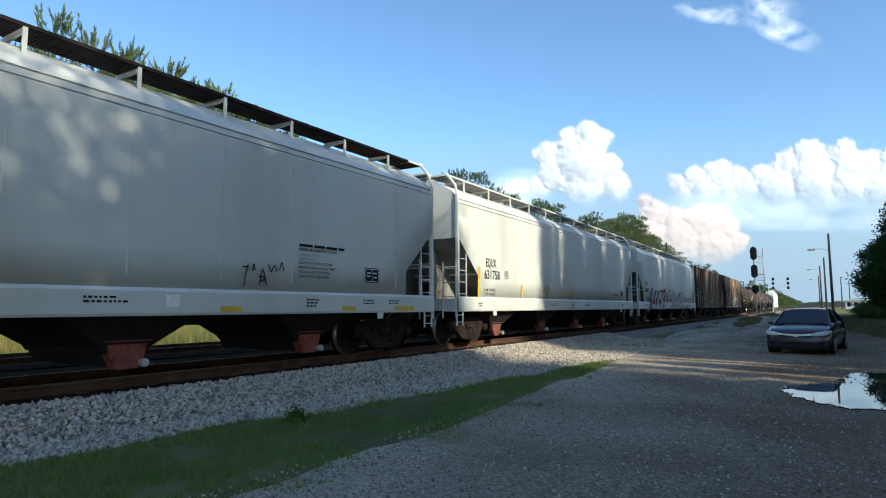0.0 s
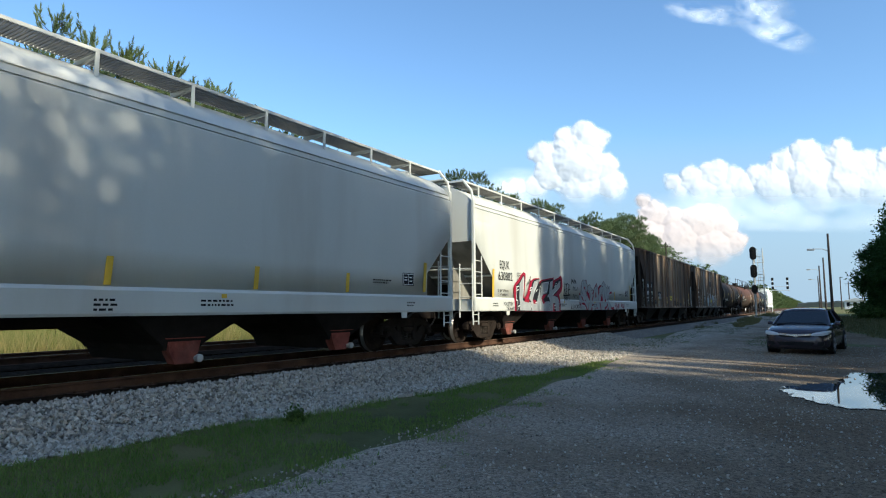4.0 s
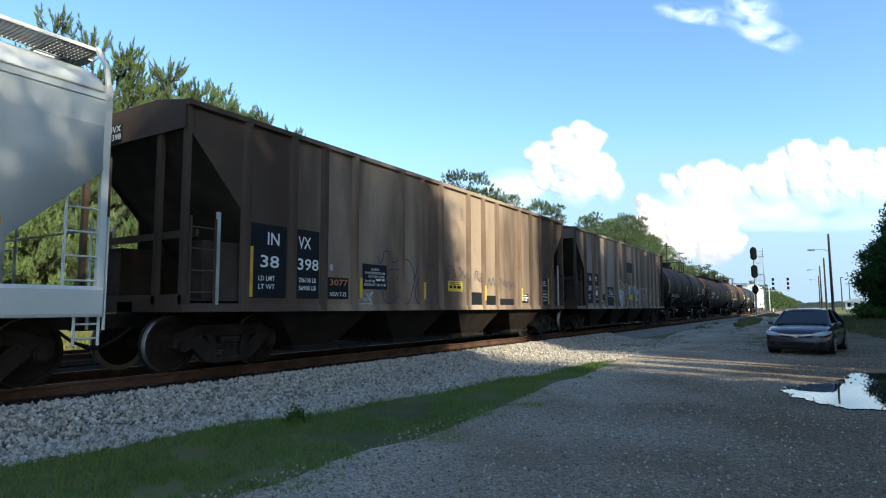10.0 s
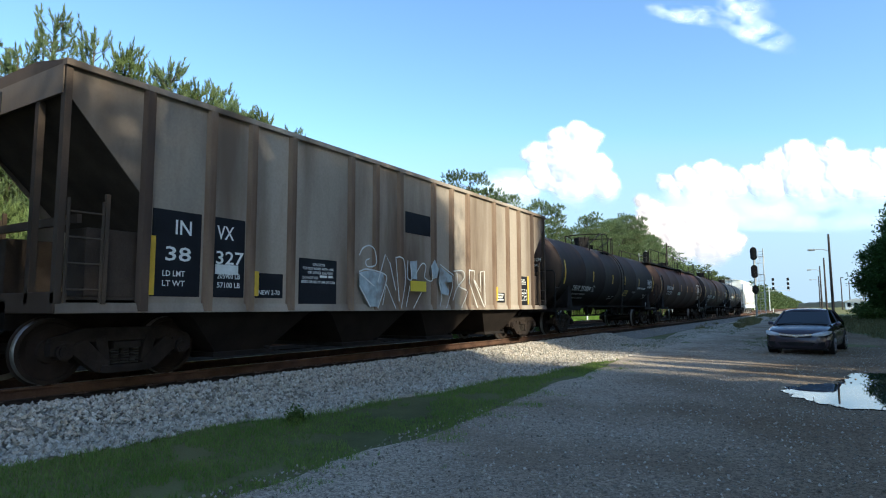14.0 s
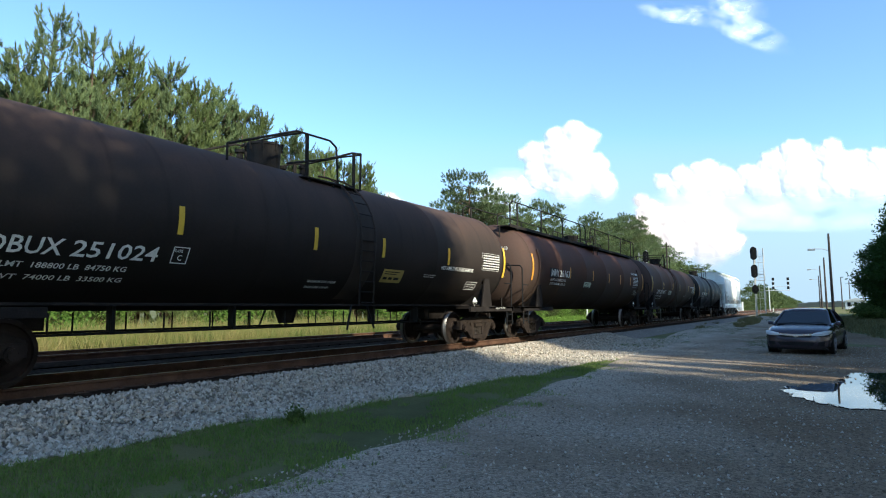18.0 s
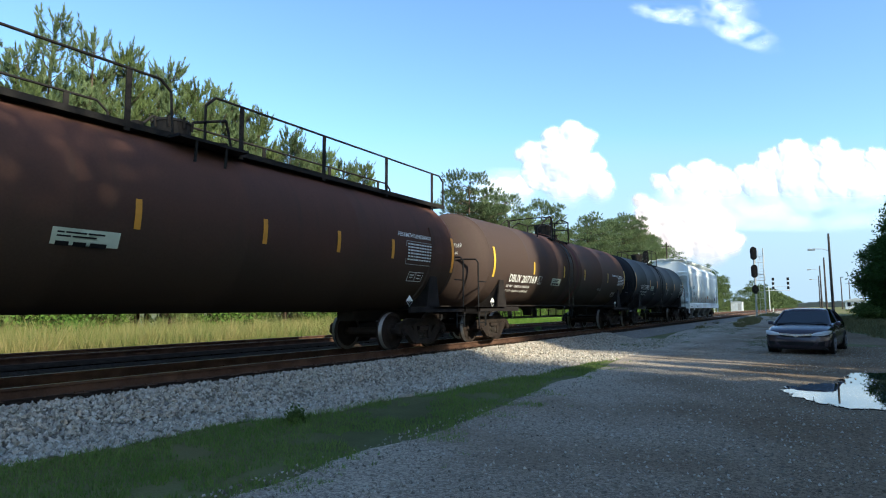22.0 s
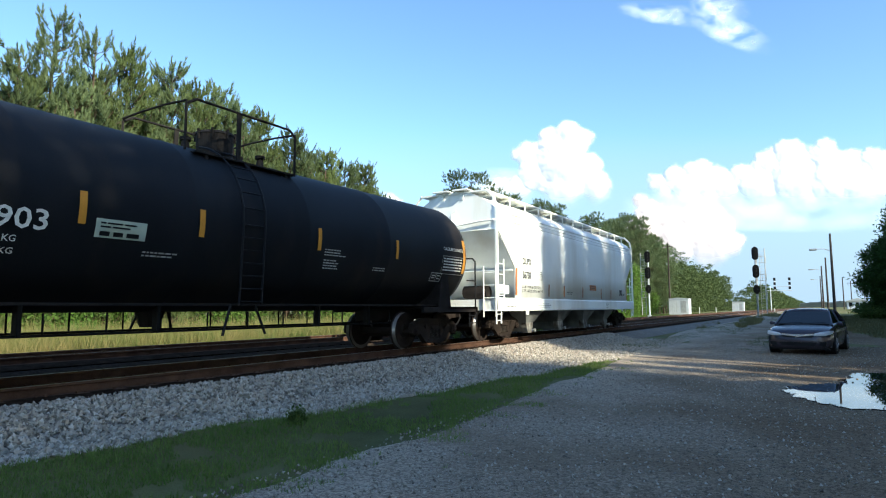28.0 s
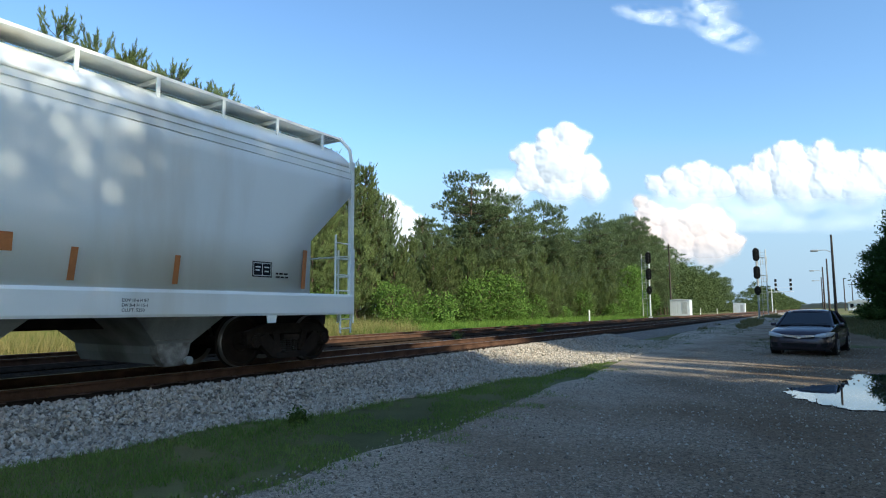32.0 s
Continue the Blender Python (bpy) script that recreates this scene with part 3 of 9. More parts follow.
def plumes(r, pts, dirs, length, n, blade, wide):
    """Upright brushes: needles set all along a shoot, standing off at its foot and closing to a point at its tip."""
    k = len(pts)
    ax = unit(np.repeat(dirs, n, 0))
    ln_ = np.repeat(length, n)
    at_ = r.uniform(0, 1, k * n)
    side = unit(np.cross(ax, r.normal(0, 1, (k * n, 3))))
    d = unit(ax * (0.55 + 0.9 * at_)[:, None] + side * (0.85 - 0.55 * at_)[:, None])
    s = unit(np.cross(d, r.normal(0, 1, (k * n, 3))))
    size = blade * r.uniform(0.75, 1.2, k * n)
    return quads_at(np.repeat(pts, n, 0) + ax * (ln_ * at_)[:, None], d, s, size, size * wide)


def pine(seed, h, low, spread, label, needles=None, dense=1.0, form="spire", blade=0.21, n=34, gaps=0.0):
    """A pine: straight trunk, whorls of limbs that end in upright needle plumes; a spire when young, with round pads of needles when old."""
    r = np.random.default_rng(seed)
    root = tagged(new("pine_tree"), label, "tree", "pines of the wood edge")
    bm = bmesh.new()
    lean = r.normal(0, 0.22, 2)
    tp = [(lean[0] * t * t, lean[1] * t * t, h * t) for t in (0, 0.2, 0.4, 0.6, 0.8, 0.97)]
    stem(bm, tp, 0.10 + 0.006 * h, 0.025)
    pts, dirs, lens = [], [], []
    z = h * low
    while z < h * 0.97:
        u = (z - h * low) / (h * (1 - low))
        if form == "spire":
            reach = spread * (1.0 - u) ** 0.62 * min(1, 0.7 + 1.2 * u) + 0.22
        else:
            reach = spread * math.sqrt(max(0.05, 1 - abs(u - 0.42) ** 2 * 2.9))
        for k in range(int(r.integers(4, 7) if form == "spire" else r.integers(2, 4))):
            if r.uniform() < gaps:
                continue
            a = r.uniform(0, 6.283)
            ln_ = reach * r.uniform(0.6, 1.12)
            rise = ln_ * r.uniform(0.3, 0.7) + 0.2 * u if form == "spire" else ln_ * r.uniform(-0.05, 0.45)
            t = z / h
            b0 = Vector((lean[0] * t * t, lean[1] * t * t, z))
            tip = b0 + Vector((math.cos(a) * ln_, math.sin(a) * ln_, rise))
            limb(bm, b0, tip, 0.014 + 0.007 * ln_, 0.008)
            if form == "spire":
                for i in range(max(3, int(ln_ * 4.2 * dense + 2))):
                    w = 1.0 if i == 0 else r.uniform(0.25, 1.0)
                    off = (0.12 + 0.42 * ln_ * (1.05 - w)) * r.choice((-1, 1)) * r.uniform(0.3, 1.0) if i else 0.0
                    q = b0.lerp(tip, w) + Vector((-math.sin(a) * off, math.cos(a) * off, r.normal(0, 0.08)))
                    pts.append(q)
                    dirs.append(Vector((math.cos(a) * 0.35 + r.normal(0, 0.18), math.sin(a) * 0.35 + r.normal(0, 0.18), 1.0)))
                    lens.append(r.uniform(0.30, 0.60) * (1.25 if i == 0 else 1.0))
            else:
                for pad in range(1 + int(ln_ > 1.2) + int(ln_ > 2.2)):
                    c = b0.lerp(tip, 1.0 - 0.33 * pad * r.uniform(0.8, 1.1)) + Vector((r.normal(0, 0.22), r.normal(0, 0.22), 0.1)) * (1 + pad * 0.6)
                    rad = r.uniform(0.45, 0.85)
                    for i in range(int(15 * dense)):
                        e = r.normal(0, 1, 3)
                        e /= np.linalg.norm(e)
                        e[2] = abs(e[2]) * 0.75 - 0.12
                        pts.append(c + Vector(e) * rad * r.uniform(0.55, 1.0))
                        dirs.append(Vector((e[0] * 0.9 + r.normal(0, 0.2), e[1] * 0.9 + r.normal(0, 0.2), 0.75 + e[2])))
                        lens.append(r.uniform(0.15, 0.32))
        z += r.uniform(0.3, 0.5) if form == "spire" else r.uniform(0.26, 0.5)
    for k in range(5):
        pts.append(Vector((lean[0], lean[1], h * 0.97 - 0.22 * k)))
        dirs.append(Vector((r.normal(0, 0.15), r.normal(0, 0.15), 1.6)))
        lens.append(0.6)
    part("trunk", bm, M_BARK, root, "brown bark", smooth=True)
    pts, dirs = np.array([tuple(q) for q in pts]), np.array([tuple(q) for q in dirs])
    v, f = plumes(r, pts, dirs, np.array(lens), n, blade, 0.10)
    soup("crown", v, f, needles or M_NEEDLE, root, "green needles in upright plumes" if form == "spire" else "round pads of dark green needles")
    return root


def broadleaf(seed, h, spread, label, name="leafy_tree", mat=None, leaf=0.14, count=150, low=0.15, n=26, clump=None):
    """A broad-leaved tree or bush: forking limbs, clumps of small leaves with gaps."""
    r = np.random.default_rng(seed)
    root = tagged(new(name), label, "tree" if name != "shrub" else "shrub", "wood edge growth")
    bm = bmesh.new()
    stem(bm, [(0, 0, 0), (0.05 * h * 0.3, 0.02 * h, h * 0.35), (0.0, 0.05 * h, h * 0.8)], 0.03 * h * 0.45 + 0.02, 0.03)
    pts = []
    for i in range(count):
        a, u = r.uniform(0, 6.283), r.uniform(low, 1.0)
        w = spread * math.sqrt(max(0.05, 1 - abs((u - 0.5 * (1 + low)) / (0.56 * (1 - low))) ** 2.3)) * r.uniform(0.35, 1.05)
        w *= 1 + 0.35 * noise.noise((math.cos(a) * 1.3, math.sin(a) * 1.3, u * 3 + seed))
        q = Vector((math.cos(a) * w, math.sin(a) * w, h * u))
        pts.append(tuple(q))
        if i % 3 == 0:
            limb(bm, (0, 0.03 * h, h * max(0.08, u - 0.22)), q, 0.006 * h + 0.01, 0.008)
    part("trunk", bm, M_BARK, root, "grey-brown bark", smooth=True)
    pts = np.array(pts)
    v, f = leaves(r, pts, leaf, n, np.full(len(pts), clump or 0.22 + 0.035 * spread))
    soup("crown", v, f, mat or M_LEAF, root, "clumps of small green leaves")
    return root


TALL_PINE = "tall pine with upswept dark green needle tufts"
YOUNG_PINE = "young pine with light green needles down to the ground"
OLD_PINE = "old pine with an open rounded crown of grey-green needles"
OPEN_PINE = "tall pine with an open crown of separate needle plumes"
pines = [pine(11, 13.5, 0.16, 2.5, TALL_PINE, None, 1.5), pine(12, 13.0, 0.14, 2.7, TALL_PINE, None, 1.5), pine(13, 14.0, 0.2, 2.4, TALL_PINE, M_NEEDLE2, 1.5)]
sparse = [pine(16, 14.0, 0.22, 2.4, OPEN_PINE, None, 0.85, gaps=0.30), pine(17, 14.0, 0.3, 2.0, OPEN_PINE, None, 0.9, gaps=0.2)]
youngs = [pine(21, 7.0, 0.03, 1.9, YOUNG_PINE, M_NEEDLE2, 1.5), pine(22, 8.5, 0.03, 2.1, YOUNG_PINE, M_NEEDLE2, 1.4), pine(23, 5.5, 0.02, 1.7, YOUNG_PINE, M_NEEDLE2, 1.6)]
olds = [pine(14, 14.0, 0.30, 3.3, OLD_PINE, M_NEEDLE, 1.15, "round", 0.22, 20), pine(15, 13.0, 0.24, 3.0, OLD_PINE, M_NEEDLE, 1.15, "round", 0.22, 20), pine(18, 13.5, 0.20, 3.6, OLD_PINE, M_NEEDLE, 1.15, "round", 0.22, 20)]
shrubs = [broadleaf(31, 3.2, 1.6, "bright green leafy shrub at the edge of the wood", "shrub", M_LEAF, 0.10, 120, 0.05),
          broadleaf(32, 2.2, 1.5, "bright green leafy shrub at the edge of the wood", "shrub", M_LEAF, 0.10, 100, 0.05)]
leafies = [broadleaf(33, 8.0, 2.4, "light green broad-leaved tree between the pines", "leafy_tree", M_LEAF, 0.13, 260, 0.05, 34)]
USED = set()


def plant(kind, x, y, z, s=1.0, label=""):
    """Sets a plant down: the model itself first, then copies of it."""
    m = pose(x, y, z, 0, 0, rng.uniform(0, 360)) @ Matrix.Diagonal((s, s, s * rng.uniform(0.96, 1.04), 1))
    if kind.name in USED:
        ob = copy_thing(kind, Matrix.Identity(4))
        ob.matrix_basis = m
    else:
        USED.add(kind.name)
        ob = kind
        ob.matrix_basis = m
    return ob


def wood_edge():
    """The wood on the far side of the tracks: tall pines behind, young ones and shrubs in front."""
    def stand(kinds, heights, i, x, y, top):
        k = i % len(kinds)
        plant(kinds[k], x, y, -0.4, (top + 0.4) / heights[k])
    tall, round_ = (13.5, 13.0, 14.0), (14.0, 13.0, 13.5)
    for i, (y, top) in enumerate(((11.7, 12.9), (13.0, 14.3), (14.9, 13.9))):
        stand(sparse, (14.0, 14.0), i, -29, y, top)
    row = [(10.4, 9.6), (11.6, 10.6), (12.5, 11.2), (14.2, 11.5), (15.6, 12.1), (16.5, 13.5), (17.9, 13.0), (19.3, 13.4), (20.8, 13.3), (22.5, 13.9),
           (24.0, 13.0), (25.6, 13.1), (27.4, 12.2), (29.0, 11.8), (30.4, 11.6), (31.9, 11.1), (33.3, 11.5), (35.0, 11.4), (36.2, 10.6), (37.4, 10.0), (38.6, 8.0), (41.5, 7.0), (44.0, 8.6)]
    for i, (y, top) in enumerate(row):
        stand(pines, tall, i, -29 + rng.uniform(-0.5, 0.5), y, top)
    for i, y in enumerate(np.arange(11.5, 38.0, 1.15)):
        top = float(np.interp(y, [11, 14, 22, 26, 34, 39], [9.8, 11.4, 12.6, 12.0, 10.4, 8.4])) + rng.uniform(-1.2, 0.3)
        stand(pines, tall, i * 2 + 1, -30.8 + rng.uniform(-0.8, 0.8), y, top)
    for i, (y, top) in enumerate(((7.8, 9.0), (5.2, 10.0), (2.5, 10), (-1, 11), (-5, 11), (-10, 12))):
        stand(pines, tall, i, -29.5, y, top)
    for i, (y, x, top) in enumerate(((46.8, -30.5, 9.2), (51.6, -29, 14.1), (54.6, -29.8, 12.6), (57.6, -29, 12.9), (60.8, -29.4, 13.4), (64.0, -29.4, 11.2), (66.5, -30.5, 9.6), (71.6, -29.2, 14.1), (75.5, -30, 10.4), (79.5, -29.2, 11.8), (83.8, -30, 12.4),
                                   (89.0, -29, 14.4), (93.5, -29.6, 13.4), (98.5, -29, 14.8), (104, -29.8, 15.4), (108, -29.2, 16.0), (112.7, -29, 17.1), (118, -29.6, 16.4), (123.5, -29, 15.8), (129, -29.5, 15.2), (135, -29, 14.8), (141, -29.4, 14.2))):
        stand(olds, round_, i, x, y, top)
    for i, y in enumerate(np.arange(49, 141, 4.2)):
        stand(olds, round_, i + 1, -31.5 + rng.uniform(-0.8, 0.8), y + rng.uniform(-1, 1), float(np.interp(y, [49, 60, 80, 110, 141], [8.8, 9.6, 9.8, 12.4, 12.0])) + rng.uniform(-1.4, 0.5))
    for i, y in enumerate(np.arange(40, 138, 3.4)):
        top = float(np.interp(y, [40, 50, 60, 80, 110, 138], [6.4, 7.6, 8.4, 9.0, 10.0, 9.5])) + rng.uniform(-1.8, 0.9)
        stand(pines, tall, i, -28.2 + rng.uniform(-0.8, 0.8), y, top)
    for y in np.arange(2, 120, 1.4):
        i = rng.randrange(3)
        top = rng.uniform(3.6, 6.6)
        plant(youngs[i], -26.6 + rng.uniform(-1.0, 0.8) - 0.008 * y, y + rng.uniform(-0.4, 0.4), -0.4, top / (7.0, 8.5, 5.5)[i])
    for y, x, s in ((33, -24.6, 0.9), (39.5, -25.0, 1.1), (44, -24.8, 1.0), (46, -25.4, 1.15), (49, -25.2, 1.4), (36, -25.0, 0.8), (54, -25.6, 1.0), (51, -25, 1.35), (47.5, -24.4, 0.6), (50.0, -24.0, 0.6), (53, -24.2, 0.5), (56, -24.4, 0.55),
                    (20, -24.8, 1.0), (12, -24.6, 0.9), (8, -25, 1.2), (27, -25, 1.0), (61, -26, 0.8), (69, -26, 0.7), (75, -26, 1.1), (88, -25.6, 0.9), (95, -27, 1.4), (107, -26.5, 1.2), (116, -26.5, 1.2)):
        plant(shrubs[rng.randrange(2)], x, y, -0.4, s)
    for y, x, s in ((100.5, -26.4, 1.05), (103.5, -26.8, 0.75), (52.5, -27.4, 0.62), (112, -26.8, 0.5), (14.5, -26.4, 0.5)):
        plant(leafies[0], x, y, -0.4, s)


wood_edge()


def far_wood():
    """The wood's edge going on into the distance: crowns of leaf clumps, too far to tell trees apart."""
    r = np.random.default_rng(5)
    pts, size = [], []

    def crown(x, y, h, w, pads, n):
        for i in range(pads):
            a, u = r.uniform(0, 6.283), r.uniform(0.03, 1.0)
            wide = w * math.sqrt(max(0.04, 1 - abs(u - 0.45) ** 2 * 3.0)) * r.uniform(0.6, 1.0)
            c = np.array((x + math.cos(a) * wide, y + math.sin(a) * wide, h * u - 0.4))
            pts.append(c + r.normal(0, 1, (n, 3)) * (0.42, 0.42, 0.28))
            size.append(np.full(n, 0.20 if y < 300 else 0.4))
    y = 146.0
    while y < 255:
        for x in (-29.5, -33.5):
            h = float(np.interp(y, [146, 165, 200, 255], [14.0, 13.4, 13.0, 11.6])) + 1.2 * math.sin(y * 0.31) + r.uniform(-1.4, 1.0)
            crown(x + r.uniform(-1.5, 1.5), y + r.uniform(-1, 1), h if x > -31 else h - 0.8, 2.9, 46, 34)
        y += r.uniform(3.0, 4.4)
    for x, y, h in ((-26, 262, 5.0), (-23, 280, 4.5), (-20.4, 262, 11.2), (-22.5, 270, 9.4), (-25.5, 276, 8.0), (-29, 270, 7.0)):
        crown(x, y, h, 3.4, 60, 30)
    y = 300.0
    while y < 1400:
        crown(-22.5 + r.uniform(-1.5, 1.5), y, float(np.interp(y, [300, 400, 600, 1400], [10.8, 11.2, 10.5, 9.0])) + r.uniform(-1.2, 1.0), 3.6, 40, 14)
        y += r.uniform(6, 10) * y / 400
    c = np.concatenate(pts)
    k = len(c)
    ln_ = np.concatenate(size)[:, None] * r.uniform(0.6, 1.3, (k, 1))
    u = unit(r.normal(0, 1, (k, 3)))
    w = unit(np.cross(u, r.normal(0, 1, (k, 3))))
    v = np.stack([c - u * ln_, c + w * ln_ * 0.6, c + u * ln_, c - w * ln_ * 0.6], 1).reshape(-1, 3)
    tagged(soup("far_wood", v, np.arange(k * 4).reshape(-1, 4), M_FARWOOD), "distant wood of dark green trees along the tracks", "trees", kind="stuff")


far_wood()


def right_side():
    """Trees by the lot: the dark one in sight, and the row whose shade lies over the lot and the train."""
    big = broadleaf(41, 12.0, 4.6, "dense dark green tree beside the gravel lot", "leafy_tree", M_DARKLEAF, 0.15, 2600, 0.0, 64, 0.36)
    big.matrix_basis = pose(7.45, 64, -0.4, 0, 0, 30) @ Matrix.Diagonal((0.80, 0.80, 0.62, 1))
    copy_thing(big, Matrix.Identity(4)).matrix_basis = pose(10.3, 66, -0.6, 0, 0, 200) @ Matrix.Diagonal((0.98, 0.98, 1.05, 1))
    shade = broadleaf(42, 22.0, 5.2, "tall leafy tree that shades the gravel lot", "leafy_tree", M_SHADELEAF, 0.12, 640, 0.22, 80, 0.75)
    slim = broadleaf(43, 22.0, 1.5, "slender tall tree that shades the gravel lot", "leafy_tree", M_SHADELEAF, 0.14, 330, 0.12, 60, 0.5)
    low = broadleaf(44, 12.0, 0.85, "slender young tree beside the gravel lot", "leafy_tree", M_SHADELEAF, 0.18, 110, 0.08, 22)
    for kind, feet in ((shade, SHADE_TREES), (slim, SLIM_TREES), (low, LOW_TREES)):
        for i, (lx, ly, s, wide_) in enumerate(feet):
            ob = copy_thing(kind, Matrix.Identity(4)) if i else kind
            ob.matrix_basis = pose(lx, ly, -0.4, 0, 0, rng.uniform(0, 360)) @ Matrix.Diagonal((wide_, wide_, s, 1))


# feet of the row of trees, their height and their width
SHADE_TREES = [(18.5, -10, 0.88, 0.9), (16, -6.2, 0.85, 0.86), (16.2, -1.2, 0.872, 0.92), (16.8, 0.7, 0.895, 0.98), (16.6, 2.7, 0.89, 0.84)]
SHADE_TREES += [(18.5 + 1.2 * math.sin(k * 2.1), 16.6 + 4.3 * k, (0.905 if k < 4 else 0.85) + 0.02 * math.sin(k * 1.3), 0.80) for k in range(16)]
SLIM_TREES = [(18.0, 12.0, 1.02, 0.40), (18.2, 12.9, 0.97, 0.34), (16.2, 4.5, 0.90, 0.95), (16.0, 5.3, 0.875, 0.6), (15.0, 6.6, 0.74, 0.3), (15.3, 9.9, 0.55, 0.3), (16.0, 9.3, 0.545, 0.16), (16.6, 10.0, 0.57, 0.10), (16.3, 10.7, 0.60, 0.11), (16.8, 11.3, 0.66, 0.12)]
spire_rng = random.Random(12)
SLIM_TREES += [(18.0 + spire_rng.uniform(-0.7, 0.7), 14.2 + 1.42 * k + spire_rng.uniform(-0.5, 0.5), spire_rng.uniform(0.95, 1.10), spire_rng.uniform(0.34, 0.64)) for k in range(38)]
LOW_TREES = [(15.0, 6.6, 1.0, 1.0), (15.8, 8.2, 1.08, 0.55), (15.0, 10.4, 0.78, 0.9), (15.0, 11.2, 0.80, 0.9), (15.0, 12.6, 1.0, 0.9), (14.0, 16.0, 1.0, 1.0), (14.5, 18.5, 1.05, 1.05), (15, 21, 1.0, 1.0), (14.5, 24, 1.1, 1.1)]
right_side()


def turf(name, label, n, area, lo, hi, mat, wide, seed, keep=None):
    r = np.random.default_rng(seed)
    x = r.uniform(area[0], area[1], n)
    y = area[2] + (area[3] - area[2]) * r.uniform(0, 1, n) ** 1.5
    if keep is not None:
        ok = np.array([keep(a, b) for a, b in zip(x, y)])
        x, y = x[ok], y[ok]
    z = np.array([ground_z(a, b) for a, b in zip(x, y)]) - 0.01
    k = len(x)
    d = unit(np.stack([r.normal(0, 0.35, k), r.normal(0, 0.35, k), np.ones(k)], 1))
    s = unit(np.cross(d, r.normal(0, 1, (k, 3))))
    ln_ = r.uniform(lo, hi, k) * np.array([1 + 0.7 * noise.noise((a * 1.7, b * 1.7, 6)) for a, b in zip(x, y)])
    v, f = quads_at(np.stack([x, y, z], 1), d, s, ln_, np.full(k, wide))
    return tagged(soup(name, v, f, mat), label, "grass", kind="stuff")


def in_strip(x, y):
    """The strip of grass between lot and ballast."""
    toe = -6.35 + min(0.8, 0.22 * max(0, y - 4.5)) + (0.09 * (y - 8) if y > 8 else 0) + 0.25 * noise.noise((y * 0.7, 7.7, 0))
    if not (toe < x < LOT_EDGE(y) - 0.12 + 1.25 * max(0, noise.noise((x * 1.9, y * 1.9, 5)) + 0.5 * noise.noise((x * 6, y * 6, 3)) + 0.22)) or y > 16.5:
        return False
    return noise.noise((x * 1.1, y * 1.1, 2.2)) + 0.45 * noise.noise((x * 4, y * 4, 1)) > -0.26


turf("grass_strip", "short green grass strip between gravel lot and ballast", 120000, (-7, -2.5, 0.5, 17), 0.015, 0.075, M_GRASS, 0.0045, 3, in_strip)
turf("tall_grass", "tall sunlit grass with straw-coloured tops behind the tracks", 70000, (-25.0, -19.2, 0, 29), 0.35, 1.05, M_TALL, 0.011, 4)
turf("green_weeds", "lush green weeds at the foot of the wood", 60000, (-25.5, -19.4, 22, 84), 0.16, 0.62, M_LUSH, 0.016, 14, lambda x, y: noise.noise((x * 0.5, y * 0.22, 8.8)) + (-20.6 - x) * 0.28 > -0.1)
turf("low_grass", "low pale green grass beside the second track", 40000, (-26.0, -18.9, 36, 150), 0.06, 0.2, M_VERGE, 0.022, 15)
turf("grass_verge", "green grass beside the gravel lot under the trees", 60000, (0.8, 16, 14, 75), 0.06, 0.22, M_DUSKY, 0.016, 6, lambda x, y: x > LOT_RIGHT(y) - 0.1)
turf("grass_patch", "thin green grass patches on the gravel", 22000, (-7, -1.5, 22, 60), 0.02, 0.07, M_VERGE, 0.010, 8,
     lambda x, y: noise.noise((x * 0.5, y * 0.12, 4.4)) + 0.5 * noise.noise((x * 2.2, y * 1.1, 1.4)) > 0.16 or abs(x + 5.3) + 0.8 * noise.noise((x * 1.3, y * 0.35, 0)) < 0.5 and y < 43)

turf("trackside_weeds", "dry weeds in clumps between lot and track", 26000, (-7.6, -3.6, 40, 115), 0.08, 0.34, M_DUSKY, 0.022, 18, lambda x, y: noise.noise((x * 0.55, y * 0.09, 2.4)) + 0.4 * noise.noise((x * 1.7, y * 0.5, 6.4)) > 0.08)


def stones():
    """Crushed stone on the shoulder of the near track, piece by piece."""
    r = np.random.default_rng(9)
    n = 48000
    y = 1.0 + 27 * r.uniform(0, 1, n) ** 1.7
    x = XC + r.uniform(1.35, 5.2, n)
    ok = np.array([x_ < -6.25 + min(0.8, 0.22 * max(0, y_ - 4.5)) + (0.09 * (y_ - 8) if y_ > 8 else 0) + 0.3 * noise.noise((y_ * 0.7, 7.7, 0)) for x_, y_ in zip(x, y)])
    x, y = x[ok], y[ok]
    n = len(x)
    z = np.interp(x - XC, [1.0, 1.7, 2.1, 2.75, 3.2, 4.2, 5.2], [-0.17, -0.17, -0.26, -0.42, -0.40, -0.38, -0.37])
    base = np.array([(1, 0, 0), (-1, 0, 0), (0, 1, 0), (0, -1, 0), (0, 0, 1), (0, 0, -1)], float)
    tri = np.array([(0, 2, 4), (2, 1, 4), (1, 3, 4), (3, 0, 4), (2, 0, 5), (1, 2, 5), (3, 1, 5), (0, 3, 5)])
    s = r.uniform(0.016, 0.050, (n, 1, 1)) * r.uniform(0.6, 1.2, (n, 6, 1))
    q = unit(base[None] + r.normal(0, 0.35, (n, 6, 3))) * s
    v = (q + np.stack([x, y, z + 0.012], 1)[:, None, :]).reshape(-1, 3)
    f = (tri[None] + 6 * np.arange(n)[:, None, None]).reshape(-1, 3)
    tagged(soup("ballast_stones", v, f, M_STONE), "loose grey crushed stone along the track", "ballast", kind="stuff")


stones()


